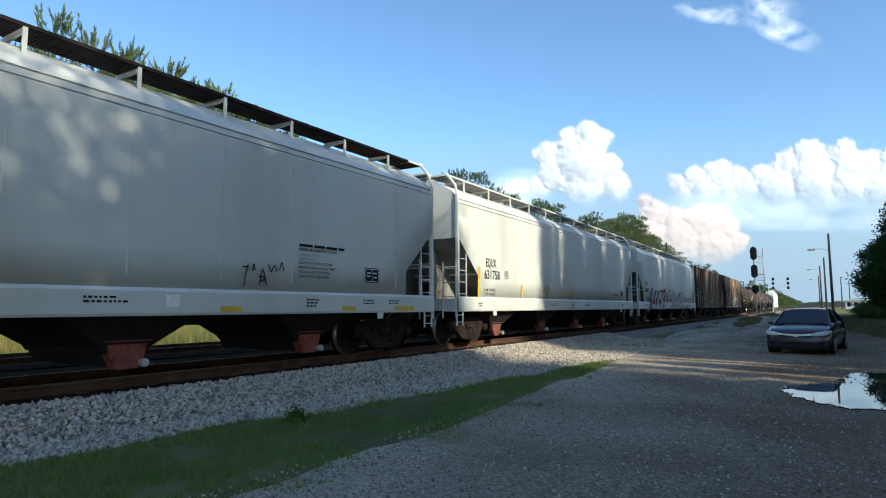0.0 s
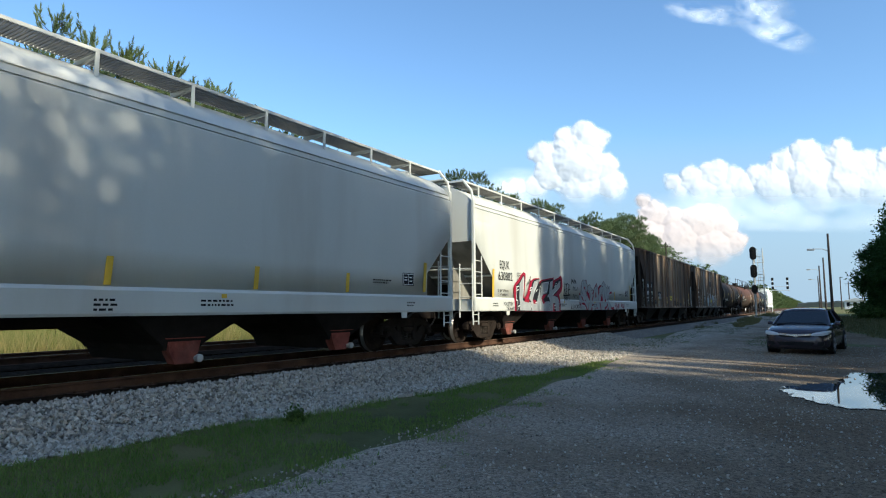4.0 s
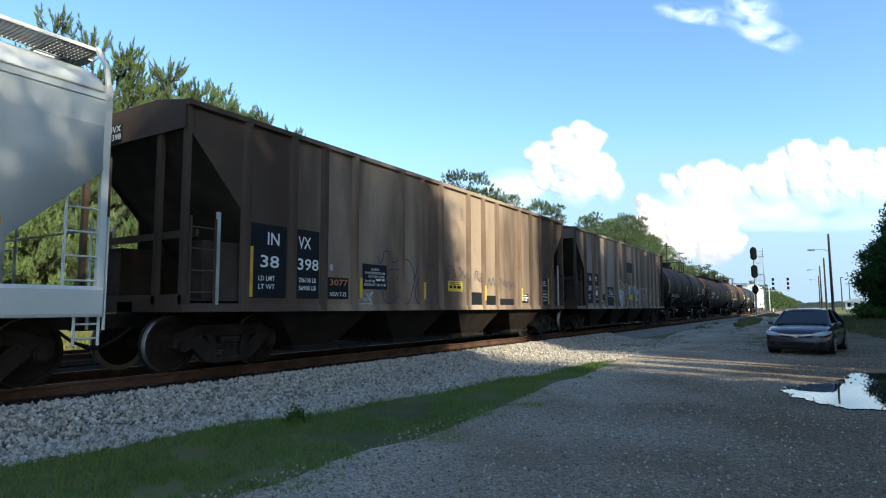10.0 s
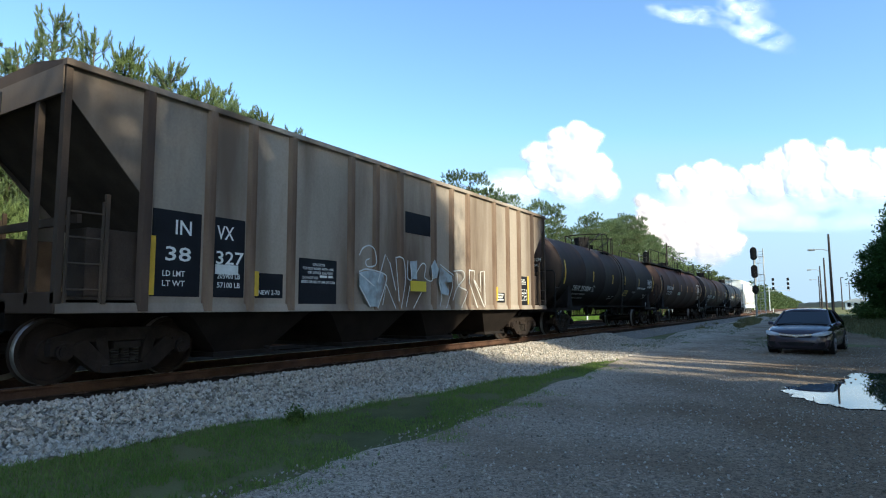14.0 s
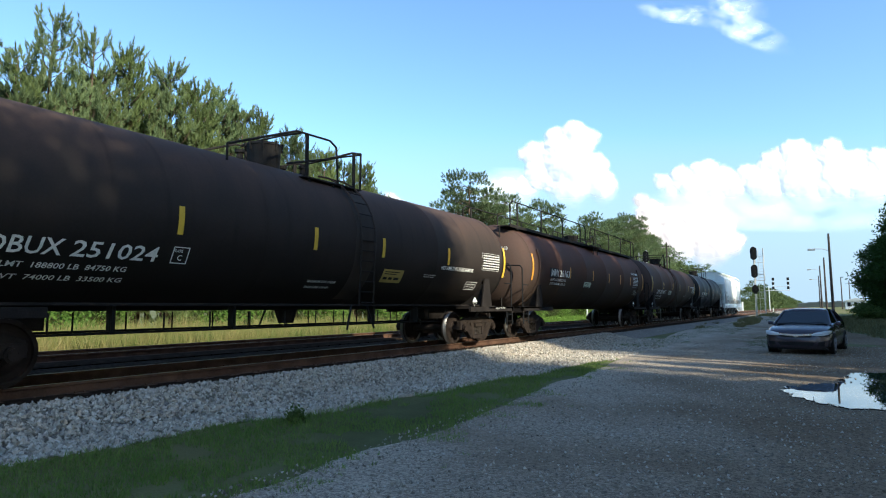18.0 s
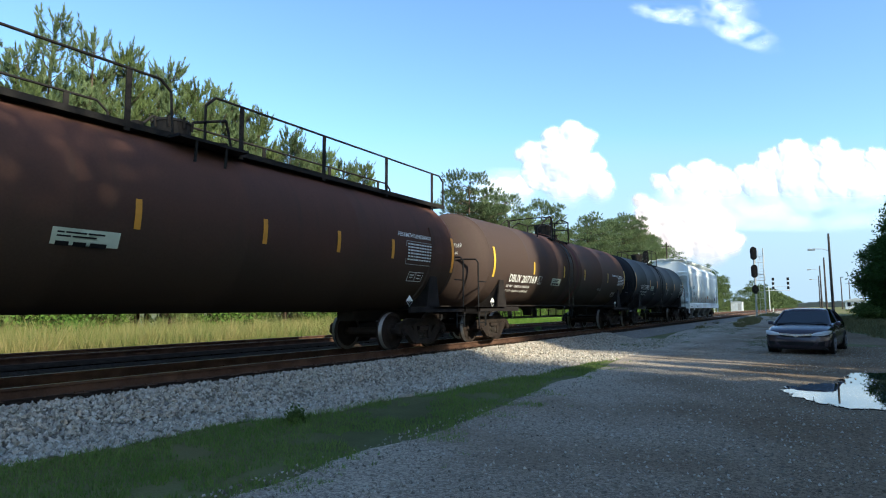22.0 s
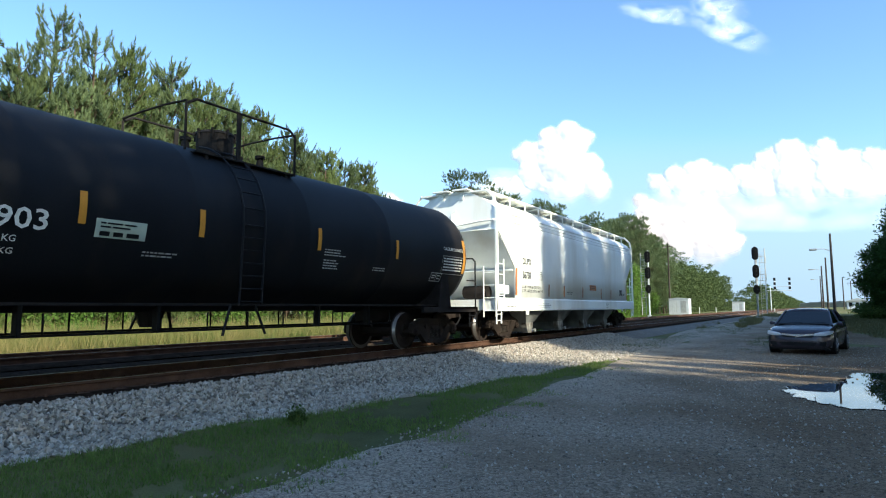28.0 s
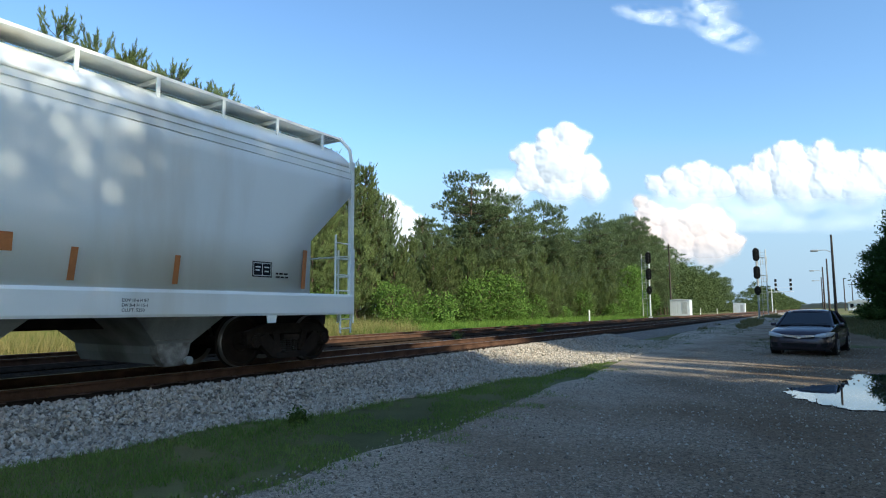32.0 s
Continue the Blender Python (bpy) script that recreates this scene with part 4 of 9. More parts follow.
def weed(x, y, z, h, seed):
    """A tuft of weeds: stalks with narrow leaves fanning out."""
    r = np.random.default_rng(seed)
    root = tagged(new("weed"), "small green weed growing in the gravel", "weed", "weeds")
    k = 46
    foot = np.stack([r.normal(0, 0.05, k), r.normal(0, 0.05, k), np.zeros(k)], 1)
    d = unit(np.stack([r.normal(0, 0.5, k), r.normal(0, 0.5, k), np.ones(k)], 1))
    s = unit(np.cross(d, r.normal(0, 1, (k, 3))))
    v, f = quads_at(foot, d, s, r.uniform(0.5, 1.0, k) * h, np.full(k, 0.011))
    soup("stalk", v, f, M_GRASS, root)
    tip = foot + d * (r.uniform(0.3, 0.9, k) * h)[:, None]
    v, f = leaves(r, tip, 0.028, 6, np.full(k, 0.04))
    tagged(soup("foliage", v, f, M_VERGE, root), kind="stuff")
    root.matrix_basis = pose(x, y, z)


for wx_, wy_, wz_, wh_, ws_ in ((-5.48, 5.47, -0.37, 0.17, 1), (-13.4, 22.7, -0.3, 0.42, 4), (-13.0, 31.0, -0.3, 0.35, 7)):
    weed(wx_, wy_, wz_, wh_, ws_)


def hedge():
    """Dark bushes in the shade beyond the lot."""
    bush = broadleaf(36, 2.0, 1.5, "dark green bush in the shade beyond the lot", "shrub", M_VERGE, 0.11, 150, 0.02, 40)
    for i, (x, y, k) in enumerate(((4.5, 64.5, 0.95), (5.6, 63, 1.0), (6.8, 62.5, 1.05), (8.2, 61.5, 1.0), (10, 61, 0.95), (11.8, 61, 0.95), (5.4, 66, 1.2), (6.4, 67, 1.5), (7.6, 66, 1.4))):
        ob = bush if i == 0 else copy_thing(bush, Matrix.Identity(4))
        ob.matrix_basis = pose(x, y, ground_z(x, y), 0, 0, 77 * i) @ Matrix.Diagonal((k * 1.2, k * 1.2, k * 0.6, 1))


hedge()


def far_ridge():
    """The last line of woods on the horizon."""
    vs, n = [], 160
    for i in range(n + 1):
        x = -120 + 620 * i / n
        h = 6.5 + 3.5 * noise.noise((x * 0.02, 3, 0)) + 2.2 * noise.noise((x * 0.11, 1, 0))
        vs += [(x, 860, -1), (x, 862, h * 0.75), (x, 868, h), (x, 900, -1)]
    fs = [(4 * i + k, 4 * i + 4 + k, 4 * i + 5 + k, 4 * i + 1 + k) for i in range(n) for k in range(3)]
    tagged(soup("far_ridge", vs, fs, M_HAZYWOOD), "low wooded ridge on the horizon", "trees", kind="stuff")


far_ridge()
# ---------------------------------------------------------------- things beside the tracks
M_ASPHALTWATER = plain("puddle_water", (0.02, 0.025, 0.03), 0.015)
M_ASPHALTWATER.node_tree.nodes["Principled BSDF"].inputs["IOR"].default_value = 1.9
M_CARPAINT = paint("car_paint_blue_grey", (0.060, 0.052, 0.066), 0.2, 0.45, var=0.05, bump=0.0)
M_GLASS = plain("car_glass", (0.010, 0.012, 0.016), 0.06)
M_GLASS.node_tree.nodes["Principled BSDF"].inputs["IOR"].default_value = 1.4
M_CHROME = plain("chrome", (0.85, 0.85, 0.86), 0.22, 0.8)
M_RIM = paint("alloy_rim", (0.22, 0.22, 0.23), 0.4, 0.6, var=0.1, bump=0.0)
M_TYRE = paint("tyre_rubber", (0.018, 0.018, 0.018), 0.85, var=0.2, bump=0.1)
M_LENS = plain("headlight_lens", (0.52, 0.54, 0.56), 0.10)
M_POLEWOOD = paint("pole_wood", (0.060, 0.050, 0.043), 0.95, var=0.3, scale=3, bump=0.5, streak=6)
M_SILVER = paint("silver_paint", (0.62, 0.64, 0.65), 0.45, 0.3, var=0.08, bump=0.02)
M_SIGBLACK = paint("signal_black", (0.012, 0.012, 0.012), 0.6, var=0.2, bump=0.0)


def puddle():
    outline = [(-0.61, 11.53), (-0.42, 10.85), (-0.12, 10.25), (0.28, 9.92), (0.8, 10.0), (1.6, 10.3), (2.5, 11.0), (2.8, 12.8), (2.2, 14.6), (1.3, 15.5), (0.55, 15.2),
               (0.42, 13.9), (0.18, 13.0), (-0.15, 12.75), (-0.40, 12.3)]
    pts = []
    n = len(outline)
    for i in range(n):
        a, b = Vector(outline[i]), Vector(outline[(i + 1) % n])
        for k in range(14):
            q = a.lerp(b, k / 14)
            d = Vector((b.y - a.y, a.x - b.x)).normalized()
            q = q + d * (0.16 * noise.noise((q.x * 2.3, q.y * 2.3, 0)) + 0.08 * noise.noise((q.x * 7, q.y * 7, 4)) + 0.04 * noise.noise((q.x * 18, q.y * 18, 4)))
            pts.append(q)
    bm = bmesh.new()
    slab(bm, [(q.x, q.y) for q in pts], "z", ROAD_Z - 0.02, ROAD_Z + 0.022)
    bmesh.ops.triangulate(bm, faces=[f for f in bm.faces if len(f.verts) > 4])
    me = bpy.data.meshes.new("puddle")
    bm.to_mesh(me)
    bm.free()
    tagged(link("puddle", me, M_ASPHALTWATER), "rain puddle mirroring sky and car on the gravel", "puddle", kind="structure")
    # pebbles along its rim and grit over the lot
    r = np.random.default_rng(77)
    rim = np.array([(q.x, q.y) for q in pts])
    k = 110
    c = rim[r.integers(0, len(rim), k)] + r.normal(0, 0.09, (k, 2))
    g = 26000
    gy = 1.5 + 24 * r.uniform(0, 1, g) ** 1.8
    gx = r.uniform(-4.0, 4.5, g)
    ok = np.array([x > LOT_EDGE(y) - 0.25 for x, y in zip(gx, gy)]) & (np.hypot((gx - 1.1) / 1.7, (gy - 12.6) / 2.7) > 1)
    xy = np.concatenate([c, np.stack([gx, gy], 1)[ok]])
    n = len(xy)
    base = np.array([(1, 0, 0), (-1, 0, 0), (0, 1, 0), (0, -1, 0), (0, 0, 1), (0, 0, -1)], float)
    tri = np.array([(0, 2, 4), (2, 1, 4), (1, 3, 4), (3, 0, 4), (2, 0, 5), (1, 2, 5), (3, 1, 5), (0, 3, 5)])
    s = np.concatenate([r.uniform(0.008, 0.022, 110), r.uniform(0.006, 0.02, n - 110)])[:, None, None] * r.uniform(0.6, 1.2, (n, 6, 1))
    q = unit(base[None] + r.normal(0, 0.35, (n, 6, 3))) * s
    z = np.array([lot_z(a, b) for a, b in xy])
    z[:110] = ROAD_Z + 0.02
    v = (q + np.concatenate([xy, z[:, None] + 0.004], 1)[:, None, :]).reshape(-1, 3)
    f = (tri[None] + 6 * np.arange(n)[:, None, None]).reshape(-1, 3)
    tagged(soup("pebbles", v, f, M_GRIT), "loose pebbles and grit on the gravel lot", "pebbles", kind="stuff")


puddle()


def sedan():
    """A four-door sedan, nose towards the viewer's end: shell, glasshouse, lights, grille, bumper intake, mirrors, wheels."""
    car = thing("parked_car", "dark blue-grey four-door sedan parked on the gravel", "car")

    def ring(y, w, lo, mid, top, tw):
        half = [(0.0, lo), (w * 0.86, lo), (w * 0.97, lo + 0.08), (w, mid - 0.05), (w * 0.985, mid + 0.06), (w * 0.95, top - 0.05), (tw, top), (tw * 0.5, top + 0.025), (0, top + 0.03)]
        return [(x, y, z) for x, z in half] + [(-x, y, z) for x, z in half[-2:0:-1]]

    bm = bmesh.new()
    loft(bm, [ring(-2.27, 0.55, 0.26, 0.46, 0.62, 0.44), ring(-2.22, 0.70, 0.20, 0.48, 0.69, 0.58), ring(-2.08, 0.82, 0.18, 0.52, 0.755, 0.68), ring(-1.75, 0.87, 0.18, 0.57, 0.83, 0.74),
              ring(-1.30, 0.875, 0.18, 0.58, 0.885, 0.76), ring(-0.95, 0.875, 0.18, 0.60, 0.93, 0.80), ring(0.0, 0.875, 0.18, 0.62, 0.97, 0.78), ring(1.0, 0.875, 0.18, 0.64, 0.99, 0.78),
              ring(1.6, 0.87, 0.19, 0.66, 1.01, 0.74), ring(2.0, 0.83, 0.22, 0.66, 1.00, 0.68), ring(2.18, 0.74, 0.28, 0.62, 0.94, 0.58), ring(2.22, 0.60, 0.36, 0.58, 0.85, 0.45)])
    body = part("body", bm, M_CARPAINT, car, "dark metallic paint", smooth=True)
    # roof with pillars, glass between
    def cab(y, w, z):
        half = [(0, z + 0.02), (w * 0.6, z + 0.012), (w, z - 0.03)]
        return [(-x, y, zz) for x, zz in half[::-1]] + [(x, y, zz) for x, zz in half[1:]]
    bm = bmesh.new()
    loft(bm, [cab(-0.34, 0.60, 1.36), cab(-0.10, 0.62, 1.41), cab(0.45, 0.625, 1.43), cab(0.95, 0.61, 1.41), cab(1.15, 0.59, 1.365)], close=False)
    bmesh.ops.solidify(bm, geom=list(bm.faces), thickness=0.04)
    part("roof", bm, M_CARPAINT, car, smooth=True)
    bm = bmesh.new()
    g = [(-1.22, 0.70, 0.93), (1.75, 0.68, 1.0)]
    lo = [(-0.74, -1.18, 0.90), (0.74, -1.18, 0.90), (0.80, 0.2, 0.93), (0.74, 1.65, 1.0), (-0.74, 1.65, 1.0), (-0.80, 0.2, 0.93)]
    hi = [(-0.585, -0.36, 1.345), (0.585, -0.36, 1.345), (0.61, 0.4, 1.395), (0.575, 1.12, 1.35), (-0.575, 1.12, 1.35), (-0.61, 0.4, 1.395)]
    loft(bm, [lo, hi])
    part("glasshouse", bm, M_GLASS, car, "dark reflecting windows")
    for s in (-1, 1):
        for a, b, q in (((s * 0.775, -1.20, 0.90), (s * 0.60, -0.33, 1.36), 0.032), ((s * 0.80, 0.30, 0.93), (s * 0.615, 0.35, 1.39), 0.028), ((s * 0.76, 1.70, 0.99), (s * 0.585, 1.12, 1.36), 0.05)):
            bm = bmesh.new()
            rod(bm, a, b, q, 8)
            part("pillar", bm, M_CARPAINT, car)
        bm = bmesh.new()
        loft(bm, [[(s * x, y, z - h), (s * x, y - 0.012, z), (s * x, y + 0.03, z + h), (s * x, y + 0.12, z)] for x, y, z, h in ((0.43, -2.305, 0.635, 0.034), (0.56, -2.30, 0.652, 0.058), (0.70, -2.256, 0.672, 0.066), (0.818, -2.135, 0.695, 0.058), (0.88, -1.90, 0.725, 0.032))])
        part("headlight", bm, M_LENS, car, "clear headlight")
        bm = bmesh.new()
        box(bm, (s * 0.86, -0.84, 0.90), (s * 1.01, -0.72, 1.01), 0.035)
        part("door_mirror", bm, M_CARPAINT, car)
        for y in (-1.38, 1.32):
            bm = bmesh.new()
            rod(bm, (s * 0.68, y, 0.315), (s * 0.885, y, 0.315), 0.315, 28)
            w = part("wheel", bm, M_TYRE, car, "black tyre")
            bm = bmesh.new()
            rod(bm, (s * 0.87, y, 0.315), (s * 0.893, y, 0.315), 0.21, 20)
            for k in range(5):
                a = 6.283 * k / 5
                rod(bm, (s * 0.895, y, 0.315), (s * 0.895, y + 0.19 * math.cos(a), 0.315 + 0.19 * math.sin(a)), 0.025, 6)
            part("rim", bm, M_RIM, w, "alloy rim")
        bm = bmesh.new()
        rod(bm, (s * 0.64, -2.245, 0.33), (s * 0.64, -2.19, 0.33), 0.05, 14)
        part("fog_light", bm, M_BLACK, car)
    bm = bmesh.new()
    slab(bm, [(-0.38, 0.545), (-0.42, 0.615), (0.42, 0.615), (0.38, 0.545)], "y", -2.288, -2.20)
    part("grille", bm, M_BLACK, car, "black grille")
    bm = bmesh.new()
    slab(bm, [(-0.45, 0.615), (-0.45, 0.67), (-0.09, 0.64), (0.09, 0.64), (0.45, 0.67), (0.45, 0.615), (0.10, 0.58), (-0.10, 0.58)], "y", -2.30, -2.24)
    slab(bm, [(-0.05, 0.55), (-0.075, 0.625), (0.075, 0.625), (0.05, 0.55)], "y", -2.315, -2.27)
    part("grille_bar", bm, M_CHROME, car, "chrome bar with a plain badge")
    bm = bmesh.new()
    slab(bm, [(-0.42, 0.29), (-0.50, 0.40), (0.50, 0.40), (0.42, 0.29)], "y", -2.278, -2.1)
    part("bumper_intake", bm, M_BLACK, car, "dark lower air intake")
    bm = bmesh.new()
    slab(bm, [(-0.70, -1.20), (0.70, -1.20), (0.66, -1.08), (-0.66, -1.08)], "z", 0.925, 0.945)
    part("cowl", bm, M_BLACK, car, "black cowl below the windscreen")
    for x0 in (-0.55, 0.05):
        bm = bmesh.new()
        rod(bm, (x0, -1.15, 0.955), (x0 + 0.52, -1.06, 0.99), 0.008, 5)
        part("wiper", bm, M_BLACK, car)
    bm = bmesh.new()
    slab(bm, [(-0.80, 0.17), (-0.74, 0.235), (0.74, 0.235), (0.80, 0.17)], "y", -2.20, -2.0)
    part("front_lip", bm, M_BLACK, car, "black lower lip of the bumper")
    for s in (-1, 1):
        bm = bmesh.new()
        slab(bm, [(s * 0.52, 0.30), (s * 0.50, 0.41), (s * 0.74, 0.42), (s * 0.72, 0.31)], "y", -2.262, -2.1)
        part("lamp_recess", bm, M_BLACK, car, "black recess round the fog lamp")
        for y in (-1.38, 1.32):
            bm = bmesh.new()
            rod(bm, (s * 0.60, y, 0.325), (s * 0.882, y, 0.325), 0.365, 26)
            part("wheel_arch", bm, M_BLACK, car, "dark wheel arch")
    for y in (-1.05, 0.30):
        for s in (-1, 1):
            bm = bmesh.new()
            box(bm, (s * 0.868, y + 0.95, 0.74), (s * 0.892, y + 1.12, 0.77), 0.006)
            part("door_handle", bm, M_CARPAINT, car)
    car.matrix_basis = pose(-0.27, 22.57, lot_z(-0.2, 22) - 0.008, 0, 0, -7.6) @ Matrix.Diagonal((0.97, 0.97, 0.925, 1))


sedan()


def signal(x, y, base, top, mast_mat, ladder_side, label):
    """A colour-light signal: mast, ladder, three oval heads one above the other with hoods."""
    s = thing("railway_signal", label, "signal", "signals")
    bm = bmesh.new()
    rod(bm, (0, 0, base), (0, 0, top), 0.11, 10)
    box(bm, (-0.22, -0.22, base - 0.6), (0.22, 0.22, base - 0.05))
    part("mast", bm, mast_mat, s)
    bm = bmesh.new()
    for dx, q in ((0.42, 0.03), (0.98, 0.055)):
        rod(bm, (ladder_side * dx, 0.1, base), (ladder_side * dx, 0.1, top - 0.25), q, 6)
    k = base + 0.3
    while k < top - 0.4:
        rod(bm, (ladder_side * 0.42, 0.1, k), (ladder_side * 0.98, 0.1, k), 0.018, 5)
        k += 0.35
    part("ladder", bm, M_GALV, s)
    for i in range(3):
        z = top - 0.85 - i * 2.15
        bm = bmesh.new()
        pts = []
        for j in range(24):
            a = 6.283 * j / 24
            pts.append((0.36 * math.cos(a), z + 0.36 * math.sin(a) + (0.42 if math.sin(a) > 0 else -0.42) * (1 if i < 2 else 0.25)))
        slab(bm, pts, "y", -0.32, -0.26)
        box(bm, (-0.16, -0.26, z - 0.55), (0.16, 0.05, z + 0.55), 0.03)
        h = part("signal_head", bm, M_SIGBLACK, s, "oval black signal head")
        for dz in ((-0.4, 0, 0.4) if i < 2 else (0,)):
            bm = bmesh.new()
            rod(bm, (0, -0.55, z + dz), (0, -0.3, z + dz), 0.13, 12)
            part("hood", bm, M_SIGBLACK, h)
        bm = bmesh.new()
        for dz in (-1.15, -0.35):
            box(bm, (0.0, 0.06, z + dz), (ladder_side * 1.05, 0.5, z + dz + 0.05))
        for dx in (0.1, 0.6, 1.05):
            rod(bm, (ladder_side * dx, 0.45, z - 1.1), (ladder_side * dx, 0.45, z - 0.3), 0.025, 5)
        part("platform", bm, M_GALV, s)
    s.matrix_basis = pose(x, y, 0)
    return s


signal(-6.1, 81, 0.0, 8.25, M_GALV, 1, "tall three-headed railway signal beside the near track")
signal(-19.1, 83, 0.0, 8.6, M_SILVER, -1, "three-headed railway signal on a silver mast behind the tracks")


def gantry():
    g = thing("signal_bridge", "distant railway signal bridge with small heads", "signal")
    bm = bmesh.new()
    for x in (-12.1, -11.0):
        rod(bm, (x, 190, -0.6), (x, 190, 6.6), 0.13, 8)
    part("mast", bm, M_SILVER, g)
    bm = bmesh.new()
    box(bm, (-12.2, 189.9, 5.4), (-5.8, 190.1, 5.55))
    box(bm, (-9.4, 189.9, 6.5), (-5.8, 190.1, 6.6))
    part("beam", bm, M_SILVER, g)
    for x in (-9.9, -6.3):
        for z in (6.2, 7.4, 8.6):
            bm = bmesh.new()
            box(bm, (x - 0.3, 189.7, z - 0.4), (x + 0.3, 189.9, z + 0.4), 0.12)
            part("signal_head", bm, M_SIGBLACK, g)
        bm = bmesh.new()
        rod(bm, (x, 190, 5.4), (x, 190, 8.9), 0.09, 6)
        part("post", bm, M_SILVER, g)


gantry()


def cabin(x, y, w, d, h, label):
    c = thing("relay_cabin", label, "cabin", "trackside cabins")
    bm = bmesh.new()
    box(bm, (-w / 2, -d / 2, -0.5), (w / 2, d / 2, h), 0.02)
    part("wall", bm, M_SILVER, c)
    bm = bmesh.new()
    slab(bm, [(-w / 2 - 0.1, h), (w / 2 + 0.1, h), (w / 2 + 0.1, h + 0.06), (0, h + 0.22), (-w / 2 - 0.1, h + 0.06)], "y", -d / 2 - 0.1, d / 2 + 0.1)
    part("roof", bm, M_SILVER, c)
    bm = bmesh.new()
    box(bm, (w * 0.1, -d / 2 - 0.03, 0.0), (w * 0.38, -d / 2 + 0.01, h * 0.85), 0.01)
    part("door", bm, M_GALV, c)
    for k in range(4):
        bm = bmesh.new()
        box(bm, (-w / 2 + 0.15 + k * 0.36, -d / 2 - 0.012, 0.1), (-w / 2 + 0.18 + k * 0.36, -d / 2 + 0.01, h - 0.15))
        part("panel_seam", bm, M_GALV, c)
    c.matrix_basis = pose(x, y, 0.05)


cabin(-21.1, 115, 3.3, 2.6, 2.45, "silver metal relay cabin behind the tracks")
cabin(-19.2, 190, 3.0, 2.4, 2.3, "small silver relay cabin far along the tracks")


def utility_pole(x, y, top, lamp_z=None, arms=False, label="tall brown wooden utility pole"):
    p = thing("utility_pole", label, "pole", "poles")
    bm = bmesh.new()
    rod(bm, (0, 0, -0.6), (0, 0, top), 0.19, 10, 0.12)
    part("pole", bm, M_POLEWOOD, p)
    if lamp_z:
        bm = bmesh.new()
        pipe(bm, [(0, 0, lamp_z - 0.25), (-0.7, -0.1, lamp_z + 0.1), (-1.6, -0.2, lamp_z + 0.1)], 0.045, 6)
        part("lamp_arm", bm, M_GALV, p)
        bm = bmesh.new()
        box(bm, (-2.35, -0.42, lamp_z - 0.08), (-1.5, -0.02, lamp_z + 0.18), 0.08)
        part("lamp_head", bm, M_GALV, p, "street lamp head, not lit")
    if arms:
        bm = bmesh.new()
        box(bm, (-1.0, -0.06, top - 0.9), (1.0, 0.06, top - 0.78))
        part("crossarm", bm, M_POLEWOOD, p)
    p.matrix_basis = pose(x, y, 0)


utility_pole(-24.8, 125, 13.9, None, True)
utility_pole(1.75, 90, 10.2, 8.2, False, "brown wooden pole with a street lamp arm")
utility_pole(1.55, 128, 9.8, None)
utility_pole(1.0, 150, 9.6, 8.8, False, "brown wooden pole with a street lamp arm")
utility_pole(0.9, 200, 9.6, 8.6, False, "brown wooden pole with a street lamp arm")
utility_pole(6.4, 210, 9.5, None)
utility_pole(9.5, 240, 9.5, None, True)
utility_pole(14.2, 260, 9.0, 8.2, False, "brown wooden pole with a street lamp arm")
utility_pole(19.0, 300, 10.0, None, True)


def far_building():
    b = thing("far_building", "small pale building far down the road", "building")
    bm = bmesh.new()
    box(bm, (7.9, 230, -0.5), (13.4, 236, 2.6), 0.05)
    part("wall", bm, M_SILVER, b)
    bm = bmesh.new()
    slab(bm, [(7.6, 2.6), (13.7, 2.6), (13.7, 2.8), (10.6, 3.7), (7.6, 2.8)], "y", 229.5, 236.5)
    part("roof", bm, M_GALV, b)
    for x in (8.8, 10.6, 12.4):
        bm = bmesh.new()
        box(bm, (x - 0.5, 229.95, 1.0), (x + 0.4, 230.02, 2.3))
        part("window", bm, M_GLASS, b)


far_building()


def marker(x, y, h, label="white trackside marker post"):
    m = thing("marker_post", label, "post", "marker posts")
    bm = bmesh.new()
    box(bm, (-0.06, -0.06, -0.6), (0.06, 0.06, h), 0.015)
    part("post", bm, M_WHITEPAINT, m)
    m.matrix_basis = pose(x, y, 0)


for mx_, my_, mh_ in ((-20.5, 62, 0.9), (-20.2, 130, 1.0), (-19.8, 150, 1.0), (-7.0, 130, 0.8)):
    marker(mx_, my_, mh_)
# ---------------------------------------------------------------- the train
WHEELSETS = []
M_TANKTOP = paint("top_fittings_sooty", (0.020, 0.018, 0.017), 0.75, var=0.3, scale=3, bump=0.05)
# Brown taken down to near-black: underside shade is put into the colour
M_BAYBROWN = paint("bay_brown_grime", (0.017, 0.013, 0.011), 0.85, var=0.3, scale=2, bump=0.1)
CARS = []
SHARED = {}


def shared(name, make, material):
    """A mesh made once and used by many parts."""
    if name not in SHARED:
        bm = bmesh.new()
        make(bm)
        me = bpy.data.meshes.new(name)
        bm.to_mesh(me)
        bm.free()
        me.materials.append(material)
        SHARED[name] = me
    return SHARED[name]


def place(name, me, parent, m=None, label=""):
    ob = new(name, me)
    ob.parent = parent
    if m is not None:
        ob.matrix_basis = m
    if label:
        ob["label"] = label
    return ob


def wheel_mesh(bm):
    rings = []
    for x, r in ((0.60, 0.09), (0.62, 0.16), (0.655, 0.17), (0.665, 0.36), (0.655, 0.40), (0.655, 0.488), (0.685, 0.486), (0.70, 0.462), (0.80, 0.455), (0.80, 0.40),
                 (0.765, 0.385), (0.745, 0.30), (0.75, 0.18), (0.79, 0.16), (0.80, 0.09)):
        rings.append([(x, r * math.cos(6.2832 * i / 36), r * math.sin(6.2832 * i / 36)) for i in range(36)])
    loft(bm, rings)


